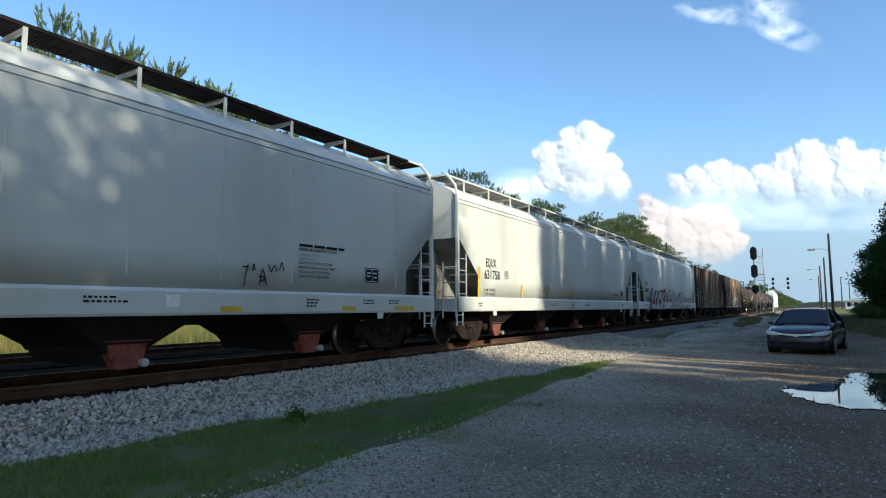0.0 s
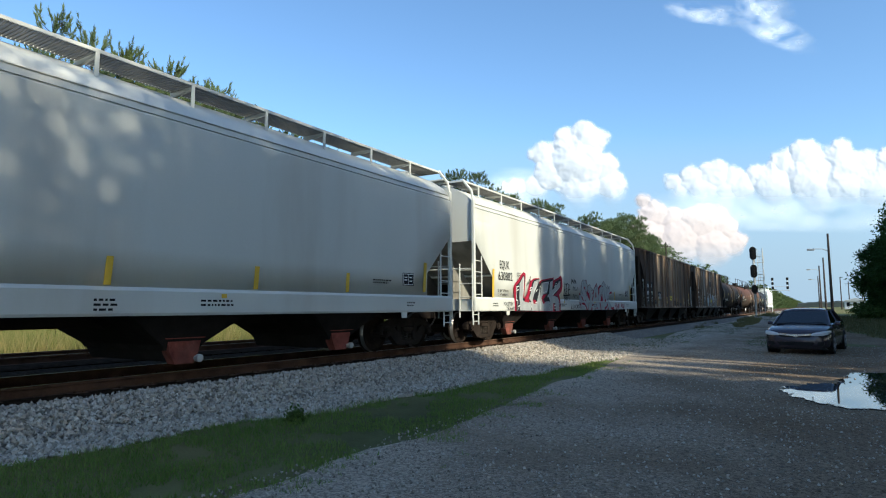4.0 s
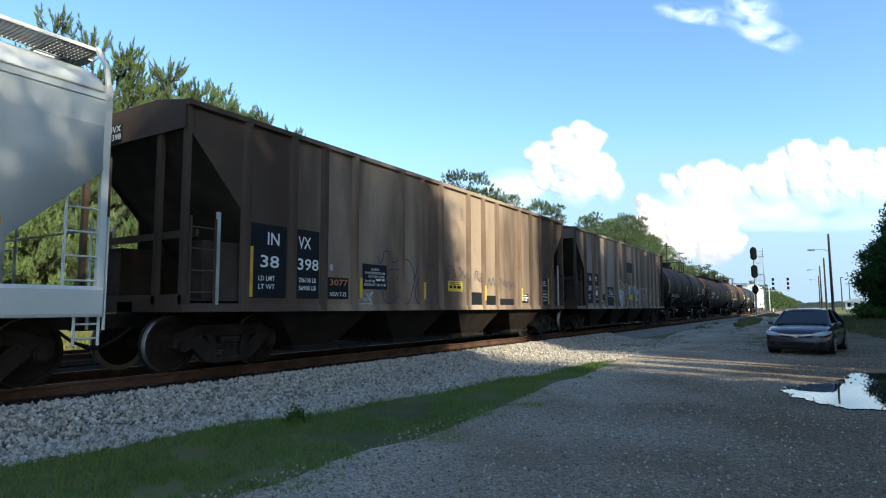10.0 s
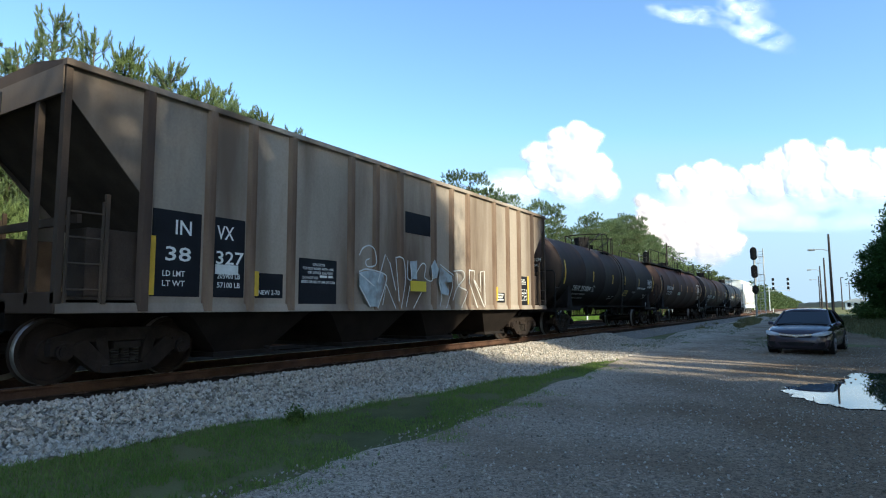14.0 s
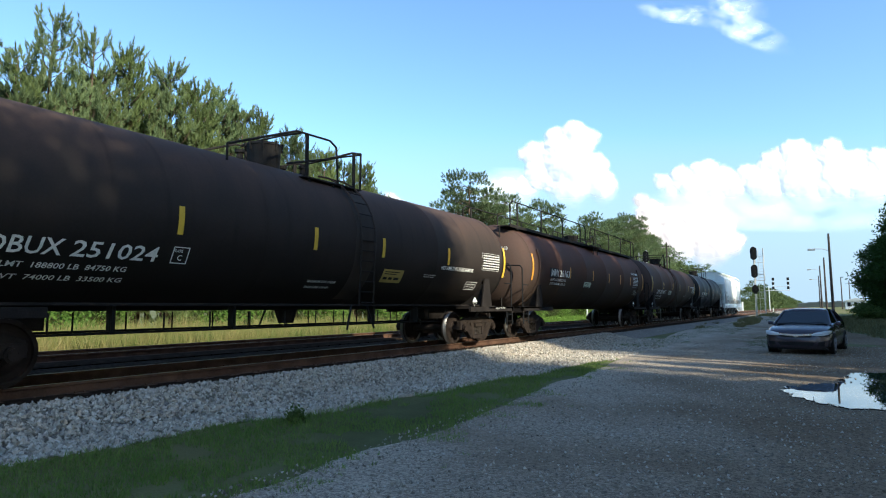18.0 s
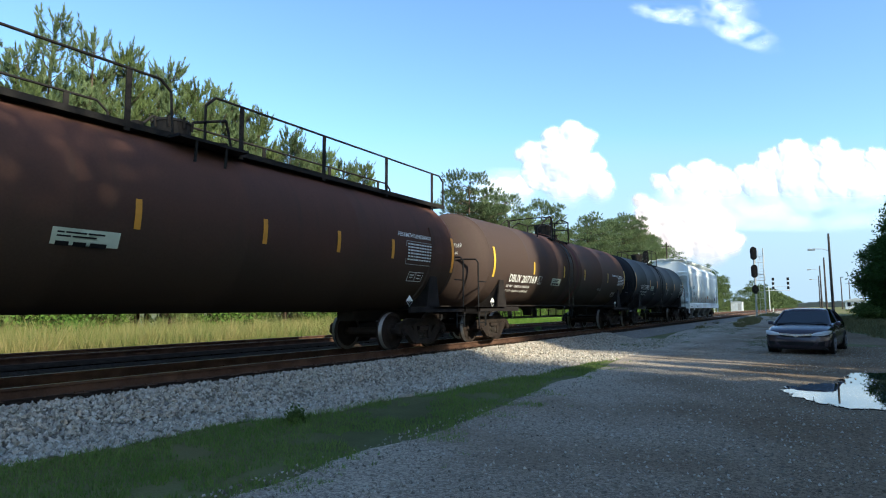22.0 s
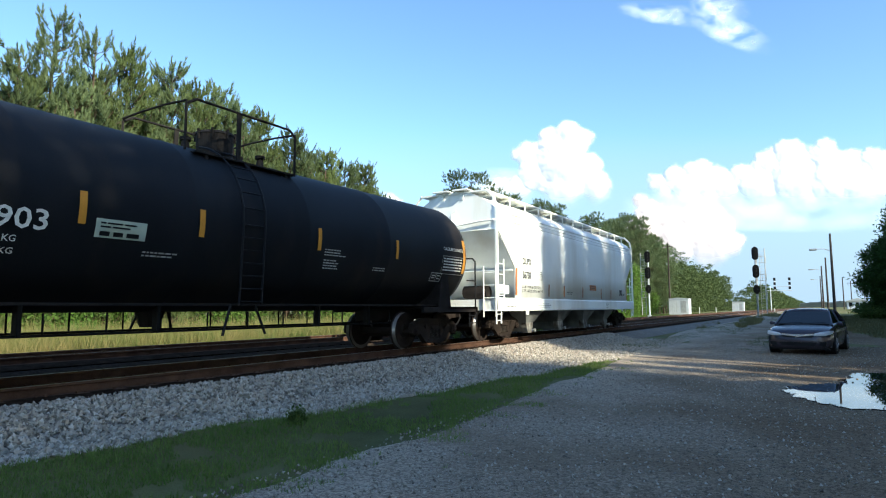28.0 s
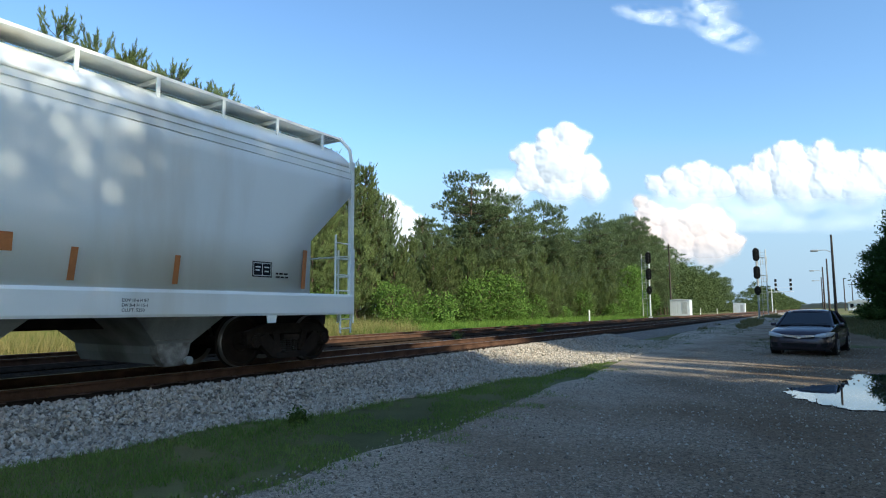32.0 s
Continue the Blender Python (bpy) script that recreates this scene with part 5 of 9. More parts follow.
def axle_mesh(bm):
    rod(bm, (-1.02, 0, 0), (1.02, 0, 0), 0.085, 14)


def cap_mesh(bm):
    rod(bm, (1.0, 0, 0), (1.19, 0, 0), 0.115, 16)
    rod(bm, (1.19, 0, 0), (1.215, 0, 0), 0.085, 16)
    for i in range(3):
        a = 2.094 * i
        rod(bm, (1.21, 0.05 * math.cos(a), 0.05 * math.sin(a)), (1.228, 0.05 * math.cos(a), 0.05 * math.sin(a)), 0.016, 6)


def frame_mesh(bm):
    """Cast side frame: top chord, sloping tension members, columns and pedestals, with the spring seat low in the middle."""
    x0, x1 = 1.0, 1.11
    slab(bm, [(-1.08, 0.48), (-1.04, 0.64), (-0.62, 0.77), (0.62, 0.77), (1.04, 0.64), (1.08, 0.48), (0.60, 0.575), (-0.60, 0.575)], "x", x0, x1)
    for s in (-1, 1):
        slab(bm, [(s * 1.06, 0.40), (s * 1.06, 0.60), (s * 0.74, 0.60), (s * 0.72, 0.40)], "x", x0 - 0.01, x1 + 0.02)
        slab(bm, [(s * 0.86, 0.49), (s * 0.60, 0.62), (s * 0.24, 0.28), (s * 0.28, 0.12), (s * 0.46, 0.15)], "x", x0, x1 + 0.03)
        slab(bm, [(s * 0.36, 0.26), (s * 0.46, 0.62), (s * 0.30, 0.66), (s * 0.22, 0.26)], "x", x0 - 0.02, x1 + 0.015)
    slab(bm, [(-0.40, 0.15), (-0.36, 0.235), (0.36, 0.235), (0.40, 0.15), (0.33, 0.12), (-0.33, 0.12)], "x", x0 - 0.06, x1 + 0.05)
    bmesh.ops.bevel(bm, geom=list(bm.edges), offset=0.008, segments=1, affect="EDGES")


def spring_mesh(bm):
    for y in (-0.15, 0.0, 0.15):
        for k in range(6):
            z = 0.25 + 0.038 * k
            rod(bm, (1.055, y, z), (1.055, y, z + 0.022), 0.068, 12)


def bolster_mesh(bm):
    slab(bm, [(-1.15, 0.47), (-1.15, 0.56), (-0.5, 0.66), (0.5, 0.66), (1.15, 0.56), (1.15, 0.47), (0.4, 0.36), (-0.4, 0.36)], "y", -0.2, 0.2)
    rod(bm, (0, 0, 0.66), (0, 0, 0.80), 0.22, 16)
    box(bm, (-0.9, -0.62, 0.28), (0.9, -0.52, 0.40))
    box(bm, (-0.9, 0.52, 0.28), (0.9, 0.62, 0.40))
    for sx in (-0.74, 0.74):
        for sy in (-1, 1):
            box(bm, (sx - 0.05, sy * 0.40 - 0.03, 0.32), (sx + 0.05, sy * 0.40 + 0.03, 0.62))


def truck(car, y, mat_label=""):
    """A two-axle truck: bolster, cast side frames, springs, wheelsets with bearing caps."""
    t = place("truck", shared("truck_bolster", bolster_mesh, M_TRUCK), car, pose(0, y, 0), "rust-brown cast steel truck")
    for s in (0, 180):
        turn = pose(0, 0, 0, 0, 0, s)
        place("side_frame", shared("side_frame", frame_mesh, M_TRUCK), t, turn)
        place("spring", shared("truck_spring", spring_mesh, M_SPRING), t, turn)
    for dy in (-0.889, 0.889):
        ws = new("wheelset", shared("axle", axle_mesh, M_WHEEL))
        ws.parent = t
        ws.matrix_basis = pose(0, dy, 0.457)
        WHEELSETS.append((ws, dy))
    return t


def wheel_bodies():
    """Both wheels and the bearing caps belong to the axle's mesh."""
    me = SHARED["axle"]
    bm = bmesh.new()
    bm.from_mesh(me)
    for s in (0, 180):
        b2 = bmesh.new()
        wheel_mesh(b2)
        cap_mesh(b2)
        bmesh.ops.transform(b2, matrix=pose(0, 0, 0, 0, 0, s), verts=b2.verts)
        tmp = bpy.data.meshes.new("tmp")
        b2.to_mesh(tmp)
        b2.free()
        bm.from_mesh(tmp)
        bpy.data.meshes.remove(tmp)
    for f in bm.faces:
        c = f.calc_center_median()
        rr = math.hypot(c.y, c.z)
        if 0.45 < rr < 0.475 and abs(f.normal.x) < 0.6 or (rr > 0.43 and 0.6 < abs(c.x) < 0.66):
            f.material_index = 1
        f.smooth = rr > 0.45
    bm.to_mesh(me)
    bm.free()
    me.materials.append(M_TREAD)


def coupler(car, y, s):
    bm = bmesh.new()
    box(bm, (-0.11, y, 0.72), (0.11, y + s * 0.45, 0.96), 0.02)
    slab(bm, [(-0.17, y + s * 0.42), (-0.19, y + s * 0.62), (-0.05, y + s * 0.70), (0.05, y + s * 0.60), (0.17, y + s * 0.66), (0.18, y + s * 0.48), (0.1, y + s * 0.42)], "z", 0.70, 0.99)
    part("coupler", bm, M_TRUCK, car, "rusty knuckle coupler")
    bm = bmesh.new()
    pipe(bm, [(0.28, y, 0.75), (0.30, y + s * 0.25, 0.55), (0.24, y + s * 0.55, 0.42), (0.12, y + s * 0.75, 0.50)], 0.025, 6)
    part("air_hose", bm, M_BLACK, car, "black rubber air hose")


def on_side(x, y, z, tilt=0.0):
    """Pose of lettering that faces the camera's side of a car."""
    return Matrix.Translation((x, y, z)) @ Matrix.Rotation(-tilt, 4, "Y") @ pose(0, 0, 0, 90, 0, 90)


def bars(car, y, z, rows, mat, x=1.592, name="small_lettering", label="", tilt=None, h=0.04, gap=0.035):
    """Lines of lettering too small to read: rows of dashes; each row a list of word lengths in metres."""
    bm = bmesh.new()
    for k, words in enumerate(rows):
        u = 0.0
        for w in words:
            m = on_side(0, 0, 0)
            vs = [bm.verts.new((a, b, 0)) for a, b in ((u, -k * (h + gap)), (u + w, -k * (h + gap)), (u + w, h - k * (h + gap)), (u, h - k * (h + gap)))]
            bm.faces.new(vs)
            u += w + h * 0.8
    ob = part(name, bm, mat, car, label)
    ob.matrix_basis = on_side(x, y, z, tilt or 0.0)
    return ob


def patch(car, name, y0, z0, y1, z1, mat, x=1.590, label="", lean=0.0):
    """A thin painted or stuck-on panel on a car's side."""
    bm = bmesh.new()
    slab(bm, [(y0, z0), (y1, z0), (y1 + lean, z1), (y0 + lean, z1)], "x", x - 0.004, x)
    return part(name, bm, mat, car, label)


def stencil_boxes(car, y, z, w, h, ink, ground=None, x=1.592, tilt=0.0):
    """The two-square lube stencil: framed boxes of small marks."""
    bm = bmesh.new()
    t = 0.014
    for a, b, c, d in ((0, 0, w, t), (0, h - t, w, h), (0, 0, t, h), (w - t, 0, w, h), (w * 0.5 - t / 2, 0, w * 0.5 + t / 2, h * 0.95),
                       (w * 0.12, h * 0.62, w * 0.4, h * 0.72), (w * 0.12, h * 0.38, w * 0.36, h * 0.47), (w * 0.60, h * 0.62, w * 0.88, h * 0.72), (w * 0.62, h * 0.3, w * 0.86, h * 0.4)):
        bm.faces.new([bm.verts.new((p, q, 0)) for p, q in ((a, b), (c, b), (c, d), (a, d))])
    ob = part("lube_stencil", bm, ink, car, "framed inspection stencil")
    ob.matrix_basis = on_side(x + 0.003, y, z, tilt)
    if ground:
        bm = bmesh.new()
        bm.faces.new([bm.verts.new((p, q, 0)) for p, q in ((-0.02, -0.02), (w + 0.02, -0.02), (w + 0.02, h + 0.02), (-0.02, h + 0.02))])
        g = part("stencil_panel", bm, ground, car)
        g.matrix_basis = on_side(x, y, z, tilt)


def ribbon(car, name, strokes, mat, width, x=1.593, label=""):
    """Sprayed lines: each stroke a chain of (along, up) points, drawn as one flat band with round ends."""
    for n, st in enumerate(strokes):
        pts = [np.array(q, float) for q in st]
        d0, d1 = unit(pts[1] - pts[0]), unit(pts[-1] - pts[-2])
        chain = [(pts[0] - d0 * width * 0.42, 0.35), (pts[0] - d0 * width * 0.2, 0.85)] + [(q, 1.0) for q in pts] + [(pts[-1] + d1 * width * 0.2, 0.85), (pts[-1] + d1 * width * 0.42, 0.35)]
        vs = []
        for k, (q, w) in enumerate(chain):
            d = unit(chain[min(k + 1, len(chain) - 1)][0] - chain[max(k - 1, 0)][0])
            nrm = np.array((-d[1], d[0])) * width * 0.5 * w
            off = x + 0.0003 * n + 0.00003 * k
            vs += [(off, *(q + nrm)), (off, *(q - nrm))]
        fs = [(2 * k, 2 * k + 1, 2 * k + 3, 2 * k + 2) for k in range(len(chain) - 1)]
        soup(name, vs, fs, mat, car, label)


def ladder(car, name, x, y0, y1, z0, z1, n, mat, along="y"):
    """A stile, and under it the other stile and each rung."""
    stiles = None
    for y in (y0, y1):
        bm = bmesh.new()
        a, b = ((x, y, z0), (x, y, z1)) if along == "y" else ((y, x, z0), (y, x, z1))
        rod(bm, a, b, 0.022, 6)
        stiles = part("stile", bm, mat, stiles) if stiles else part(name, bm, mat, car)
    span = round(y1 - y0, 3)
    end = (0, span, 0) if along == "y" else (span, 0, 0)
    me = shared("rung" + along + str(span) + mat.name, lambda bm: rod(bm, (0, 0, 0), end, 0.014, 6), mat)
    for i in range(n):
        z = z0 + (z1 - z0) * (i + 0.5) / n
        place("rung", me, stiles, Matrix.Translation((x, y0, z) if along == "y" else (y0, x, z)))
    return stiles


def hopper(label, L, trucks, mat, bays, deck_z, cut=(2.95, 1.9, 1.15), gate_mat=None, grate=True, grooves=(3.92, 4.035), walk_at=(7.69, 1.58), walk_mat=None, bay_len=1.0):
    """A covered hopper with smooth curved sides: body with cut-away lower ends, slope sheets, sill, bays with gates, roof walk, posts, ladders."""
    car = thing("hopper_car", label, "rail car", "cars of the train")
    zc, zl, inn = cut
    prof = [(1.56, 1.30), (1.58, zl), (1.585, zc), (1.58, 3.55), (1.575, grooves[0] - 0.03)]
    for g, x in zip(grooves, (1.566, 1.55, 1.53)):
        prof += [(x, g - 0.014), (x - 0.03, g - 0.009), (x - 0.03, g + 0.009), (x - 0.003, g + 0.014)]
    prof += [(1.50, 4.09), (1.455, 4.15), (1.39, 4.22), (1.30, 4.295), (1.19, 4.37), (1.0, 4.49), (0.8, 4.585), (0.55, 4.655), (0.25, 4.68), (0, 4.685)]
    prof = prof + [(-a, b) for a, b in prof[-2::-1]]

    def ye(z):
        if z >= zc:
            return L - 0.06
        if z >= zl:
            return L - 0.06 - inn * (zc - z) / (zc - zl)
        return L - 0.06 - inn
    rows = []
    nseg = 14
    for a, b in prof:
        e = ye(b)
        rows.append([(a + (0.006 * (1 if a > 0 else -1) * math.sin(k * 1.7) if 1.5 < b < 3.6 else 0), -e + 2 * e * k / nseg, b) for k in range(nseg + 1)])
    bm = bmesh.new()
    loft(bm, rows, close=False)
    body = part("body", bm, mat, car, "smooth curved sheet steel sides", smooth=False)
    for f in body.data.polygons:
        f.use_smooth = f.center.z > grooves[-1] + 0.02 or f.center.z < 3.7
    md = body.modifiers.new("thickness", "SOLIDIFY")
    md.thickness, md.offset = 0.012, -1
    upper = [(a, b) for a, b in prof if b >= zc]
    for s in (-1, 1):
        bm = bmesh.new()
        slab(bm, upper, "y", s * (L - 0.075), s * (L - 0.055))
        part("end_sheet", bm, mat, car)
        bm = bmesh.new()
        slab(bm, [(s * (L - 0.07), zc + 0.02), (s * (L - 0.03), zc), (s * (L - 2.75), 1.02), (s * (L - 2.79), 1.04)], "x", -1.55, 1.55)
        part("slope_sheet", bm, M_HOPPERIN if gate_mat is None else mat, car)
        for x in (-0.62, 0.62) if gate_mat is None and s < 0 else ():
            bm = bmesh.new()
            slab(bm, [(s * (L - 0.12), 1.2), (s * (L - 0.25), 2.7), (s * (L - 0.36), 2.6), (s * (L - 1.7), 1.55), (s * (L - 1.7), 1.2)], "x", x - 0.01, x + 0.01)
            part("gusset", bm, M_HOPPERIN, car, "grey gusset plate with shade put into its colour")
        bm = bmesh.new()
        box(bm, (-1.58, s * L, 0.95), (1.58, s * (L - 0.14), 1.28), 0.01)
        part("end_sill", bm, mat, car)
        bm = bmesh.new()
        box(bm, (-1.5, s * (L - 0.14), 1.2), (1.5, s * (L - 1.9), 1.24))
        part("end_platform", bm, mat, car)
        coupler(car, s * (L + 0.02), s)
        for x in (-1.54, 1.54):
            bm = bmesh.new()
            box(bm, (x - 0.04, s * (L - 0.0), 0.93), (x + 0.04, s * (L - 0.1), 4.15), 0.008)
            sx = 1 if x > 0 else -1
            pipe(bm, [(x, s * (L - 0.05), 4.12), (x - 0.06 * sx, s * (L - 0.05), 4.42), (x - 0.34 * sx, s * (L - 0.05), deck_z)], 0.04, 6)
            part("corner_post", bm, mat, car)
            ladder(car, "side_ladder", x, s * (L - 0.08), s * (L - 0.52), 1.25, 2.55, 4, mat)
            ladder(car, "end_ladder", s * (L + 0.04), x, x - 0.42 * sx, 0.75, 4.3 if sx < 0 else 2.3, 10 if sx < 0 else 4, mat, "x")
            ladder(car, "step", x * 0.99, s * (L - 0.02), s * (L - 0.34), 0.55, 0.93, 2, mat)
        bm = bmesh.new()
        rod(bm, (-1.5, s * (L + 0.03), 2.15), (1.5, s * (L + 0.03), 2.15), 0.016, 6)
        part("grab_bar", bm, mat, car)
        bm = bmesh.new()
        for x in (-1.2, 1.2):
            box(bm, (x - 0.02, s * L, deck_z - 0.05), (x + 0.02, s * (L - 0.62), deck_z))
        for y in (0.0, 0.58):
            box(bm, (-1.18, s * (L - y), deck_z - 0.055), (1.18, s * (L - y - 0.04), deck_z - 0.005))
        for k in range(24):
            x = -1.12 + 2.24 * k / 23
            box(bm, (x - 0.014, s * (L - 0.05), deck_z - 0.045), (x + 0.014, s * (L - 0.57), deck_z - 0.012))
        part("crossover_board", bm, mat, car)
        bm = bmesh.new()
        zs = (zc + 1.1) / 2
        box(bm, (-1.5, s * (L - 0.06 - 2.72 * (zc - zs) / (zc - 1.0)), zs - 0.05), (1.5, s * (L + 0.06 - 2.72 * (zc - zs) / (zc - 1.0)), zs + 0.01), 0.006)
        part("slope_stiffener", bm, mat, car)
        if gate_mat:
            bm = bmesh.new()
            pipe(bm, [(0.15, s * (L + 0.05), 4.12), (0.0, s * (L + 0.06), 4.02), (0.0, s * (L + 0.06), 3.72), (0.12, s * (L + 0.06), 3.62), (1.0, s * (L + 0.05), 3.72), (1.5, s * (L + 0.03), 3.74)], 0.03, 8)
            part("vent_pipe", bm, mat, car, "bent pipe on the end sheet")
        for x in (-0.36, 0.36):
            bm = bmesh.new()
            slab(bm, [(x - 0.30, deck_z + 0.02), (x + 0.30, deck_z + 0.02), (x + 0.26, deck_z + 0.06), (x - 0.26, deck_z + 0.06)], "y", s * (L + 0.18), s * (L - 0.30))
            slab(bm, [(x - 0.03, 4.46), (x + 0.03, 4.46), (x + 0.03, deck_z + 0.02), (x - 0.03, deck_z + 0.02)], "y", s * (L - 0.02), s * (L - 0.08))
            part("end_step", bm, walk_mat or mat, car, "raised step plate over the end")
        if s < 0:
            bm = bmesh.new()
            box(bm, (-1.25, s * (L + 0.02), 1.45), (-0.75, s * (L - 0.12), 1.95), 0.02)
            rod(bm, (-1.0, s * (L + 0.02), 2.05), (-1.0, s * (L + 0.10), 2.05), 0.03, 8)
            for k in range(16):
                a, b = 6.283 * k / 16, 6.283 * (k + 1) / 16
                rod(bm, (-1.0 + 0.25 * math.cos(a), s * (L + 0.10), 2.05 + 0.25 * math.sin(a)), (-1.0 + 0.25 * math.cos(b), s * (L + 0.10), 2.05 + 0.25 * math.sin(b)), 0.015, 5)
            part("hand_brake", bm, mat, car, "brake gear box with hand wheel")
            bm = bmesh.new()
            rod(bm, (-0.4, s * (L - 1.5), 1.55), (0.5, s * (L - 1.5), 1.55), 0.22, 18)
            part("air_reservoir", bm, M_UNDER, car)
        # flag-shaped jacking pad under the sill
        bm = bmesh.new()
        slab(bm, [(s * (L - 2.2) - 0.09, 0.80), (s * (L - 2.2) + 0.09, 0.80), (s * (L - 2.2) + 0.11, 0.93), (s * (L - 2.2) - 0.11, 0.93)], "x", 1.56, 1.585)
        box(bm, (1.586, s * (L - 2.2) - 0.045, 0.825), (1.59, s * (L - 2.2) + 0.045, 0.895))
        part("jacking_pad", bm, mat, car)
    for sx in (-1, 1):
        bm = bmesh.new()
        slab(bm, [(sx * 1.50, 1.34), (sx * 1.57, 1.34), (sx * 1.60, 1.29), (sx * 1.60, 0.97), (sx * 1.585, 0.93), (sx * 1.42, 0.93), (sx * 1.42, 0.96), (sx * 1.50, 0.98)], "y", -L + 0.02, L - 0.02)
        part("side_sill", bm, mat, car)
        # roof walk: edge angles and cross bars
        bm = bmesh.new()
        for x in (0.62, 1.20):
            box(bm, (sx * x - 0.015, -L + 0.02, deck_z - 0.05), (sx * x + 0.015, L - 0.02, deck_z))
        part("walk_edge", bm, walk_mat or mat, car, "steel edge angles of the walkway")
        bm = bmesh.new()
        y = -L + 0.05
        while y < L - 0.05:
            box(bm, (sx * 0.63, y, deck_z - (0.06 if grate else 0.03)), (sx * 1.19, y + (0.02 if grate else 0.055), deck_z - 0.006))
            y += 0.056
        part("running_board", bm, walk_mat or (M_GRATE if grate else mat), car, "open steel grating walkway" if grate else "pale steel walkway")
        y = walk_at[0] + walk_at[1]
        while y - walk_at[1] > -L + 0.05:
            y -= walk_at[1]
            me = shared("walk_bracket" + mat.name + str(deck_z) + str(sx),
                        lambda bm: (box(bm, (sx * 1.20 - 0.012, -0.03, 4.30), (sx * 1.20 + 0.012, 0.03, deck_z + 0.004)),
                                    slab(bm, [(sx * 0.6, deck_z - 0.055), (sx * 1.2, deck_z - 0.055), (sx * 1.2, deck_z - 0.11), (sx * 0.6, deck_z - 0.16)], "y", -0.02, 0.02)), mat)
            place("walk_bracket", me, car, pose(0, y, 0))
    bm = bmesh.new()
    box(bm, (-0.32, -L + 0.1, 4.62), (0.32, L - 0.1, 4.74), 0.02)
    part("roof_hatch_trough", bm, mat, car)
    bm = bmesh.new()
    box(bm, (-0.22, -L, 0.74), (0.22, L, 1.2))
    part("centre_sill", bm, M_UNDER, car, "dark grimy underframe")
    for y in bays:
        bm = bmesh.new()
        loft(bm, [[(sx * wx, y + sy * wy * bay_len, z) for sx, sy in ((-1, -1), (1, -1), (1, 1), (-1, 1))] for wx, wy, z in ((1.46, 1.75, 1.3), (1.40, 0.98, 0.88), (1.18, 0.36, 0.46), (1.14, 0.32, 0.38))])
        # bay colour darker than the body, underside shade put into it
        b = part("hopper_bay", bm, M_BAYGREY if gate_mat else M_UNDER, car, "sloping discharge bay")
        bm = bmesh.new()
        slab(bm, [(y - 0.31, 0.58), (y + 0.31, 0.58), (y + 0.26, 0.34), (y + 0.16, 0.16), (y - 0.16, 0.16), (y - 0.26, 0.34)], "x", 1.02, 1.21)
        box(bm, (1.14, y - 0.36, 0.56), (1.24, y + 0.36, 0.62))
        part("outlet_gate", bm, gate_mat or M_GATE, b, "stained outlet gate")
        bm = bmesh.new()
        slab(bm, [(y - 0.29, 0.56), (y + 0.29, 0.56), (y + 0.24, 0.35), (y + 0.15, 0.19), (y - 0.15, 0.19), (y - 0.24, 0.35)], "x", -1.2, 1.02)
        part("chute", bm, M_BAYGREY if gate_mat else M_UNDER, b, "dark discharge chute")
        bm = bmesh.new()
        rod(bm, (0.9, y + 0.2, 0.24), (1.32, y + 0.2, 0.24), 0.035, 10)
        rod(bm, (1.28, y + 0.2, 0.24), (1.34, y + 0.2, 0.24), 0.062, 14)
        part("gate_capstan", bm, M_GALV, b, "round steel capstan")
    for t in trucks:
        truck(car, t)
    return car


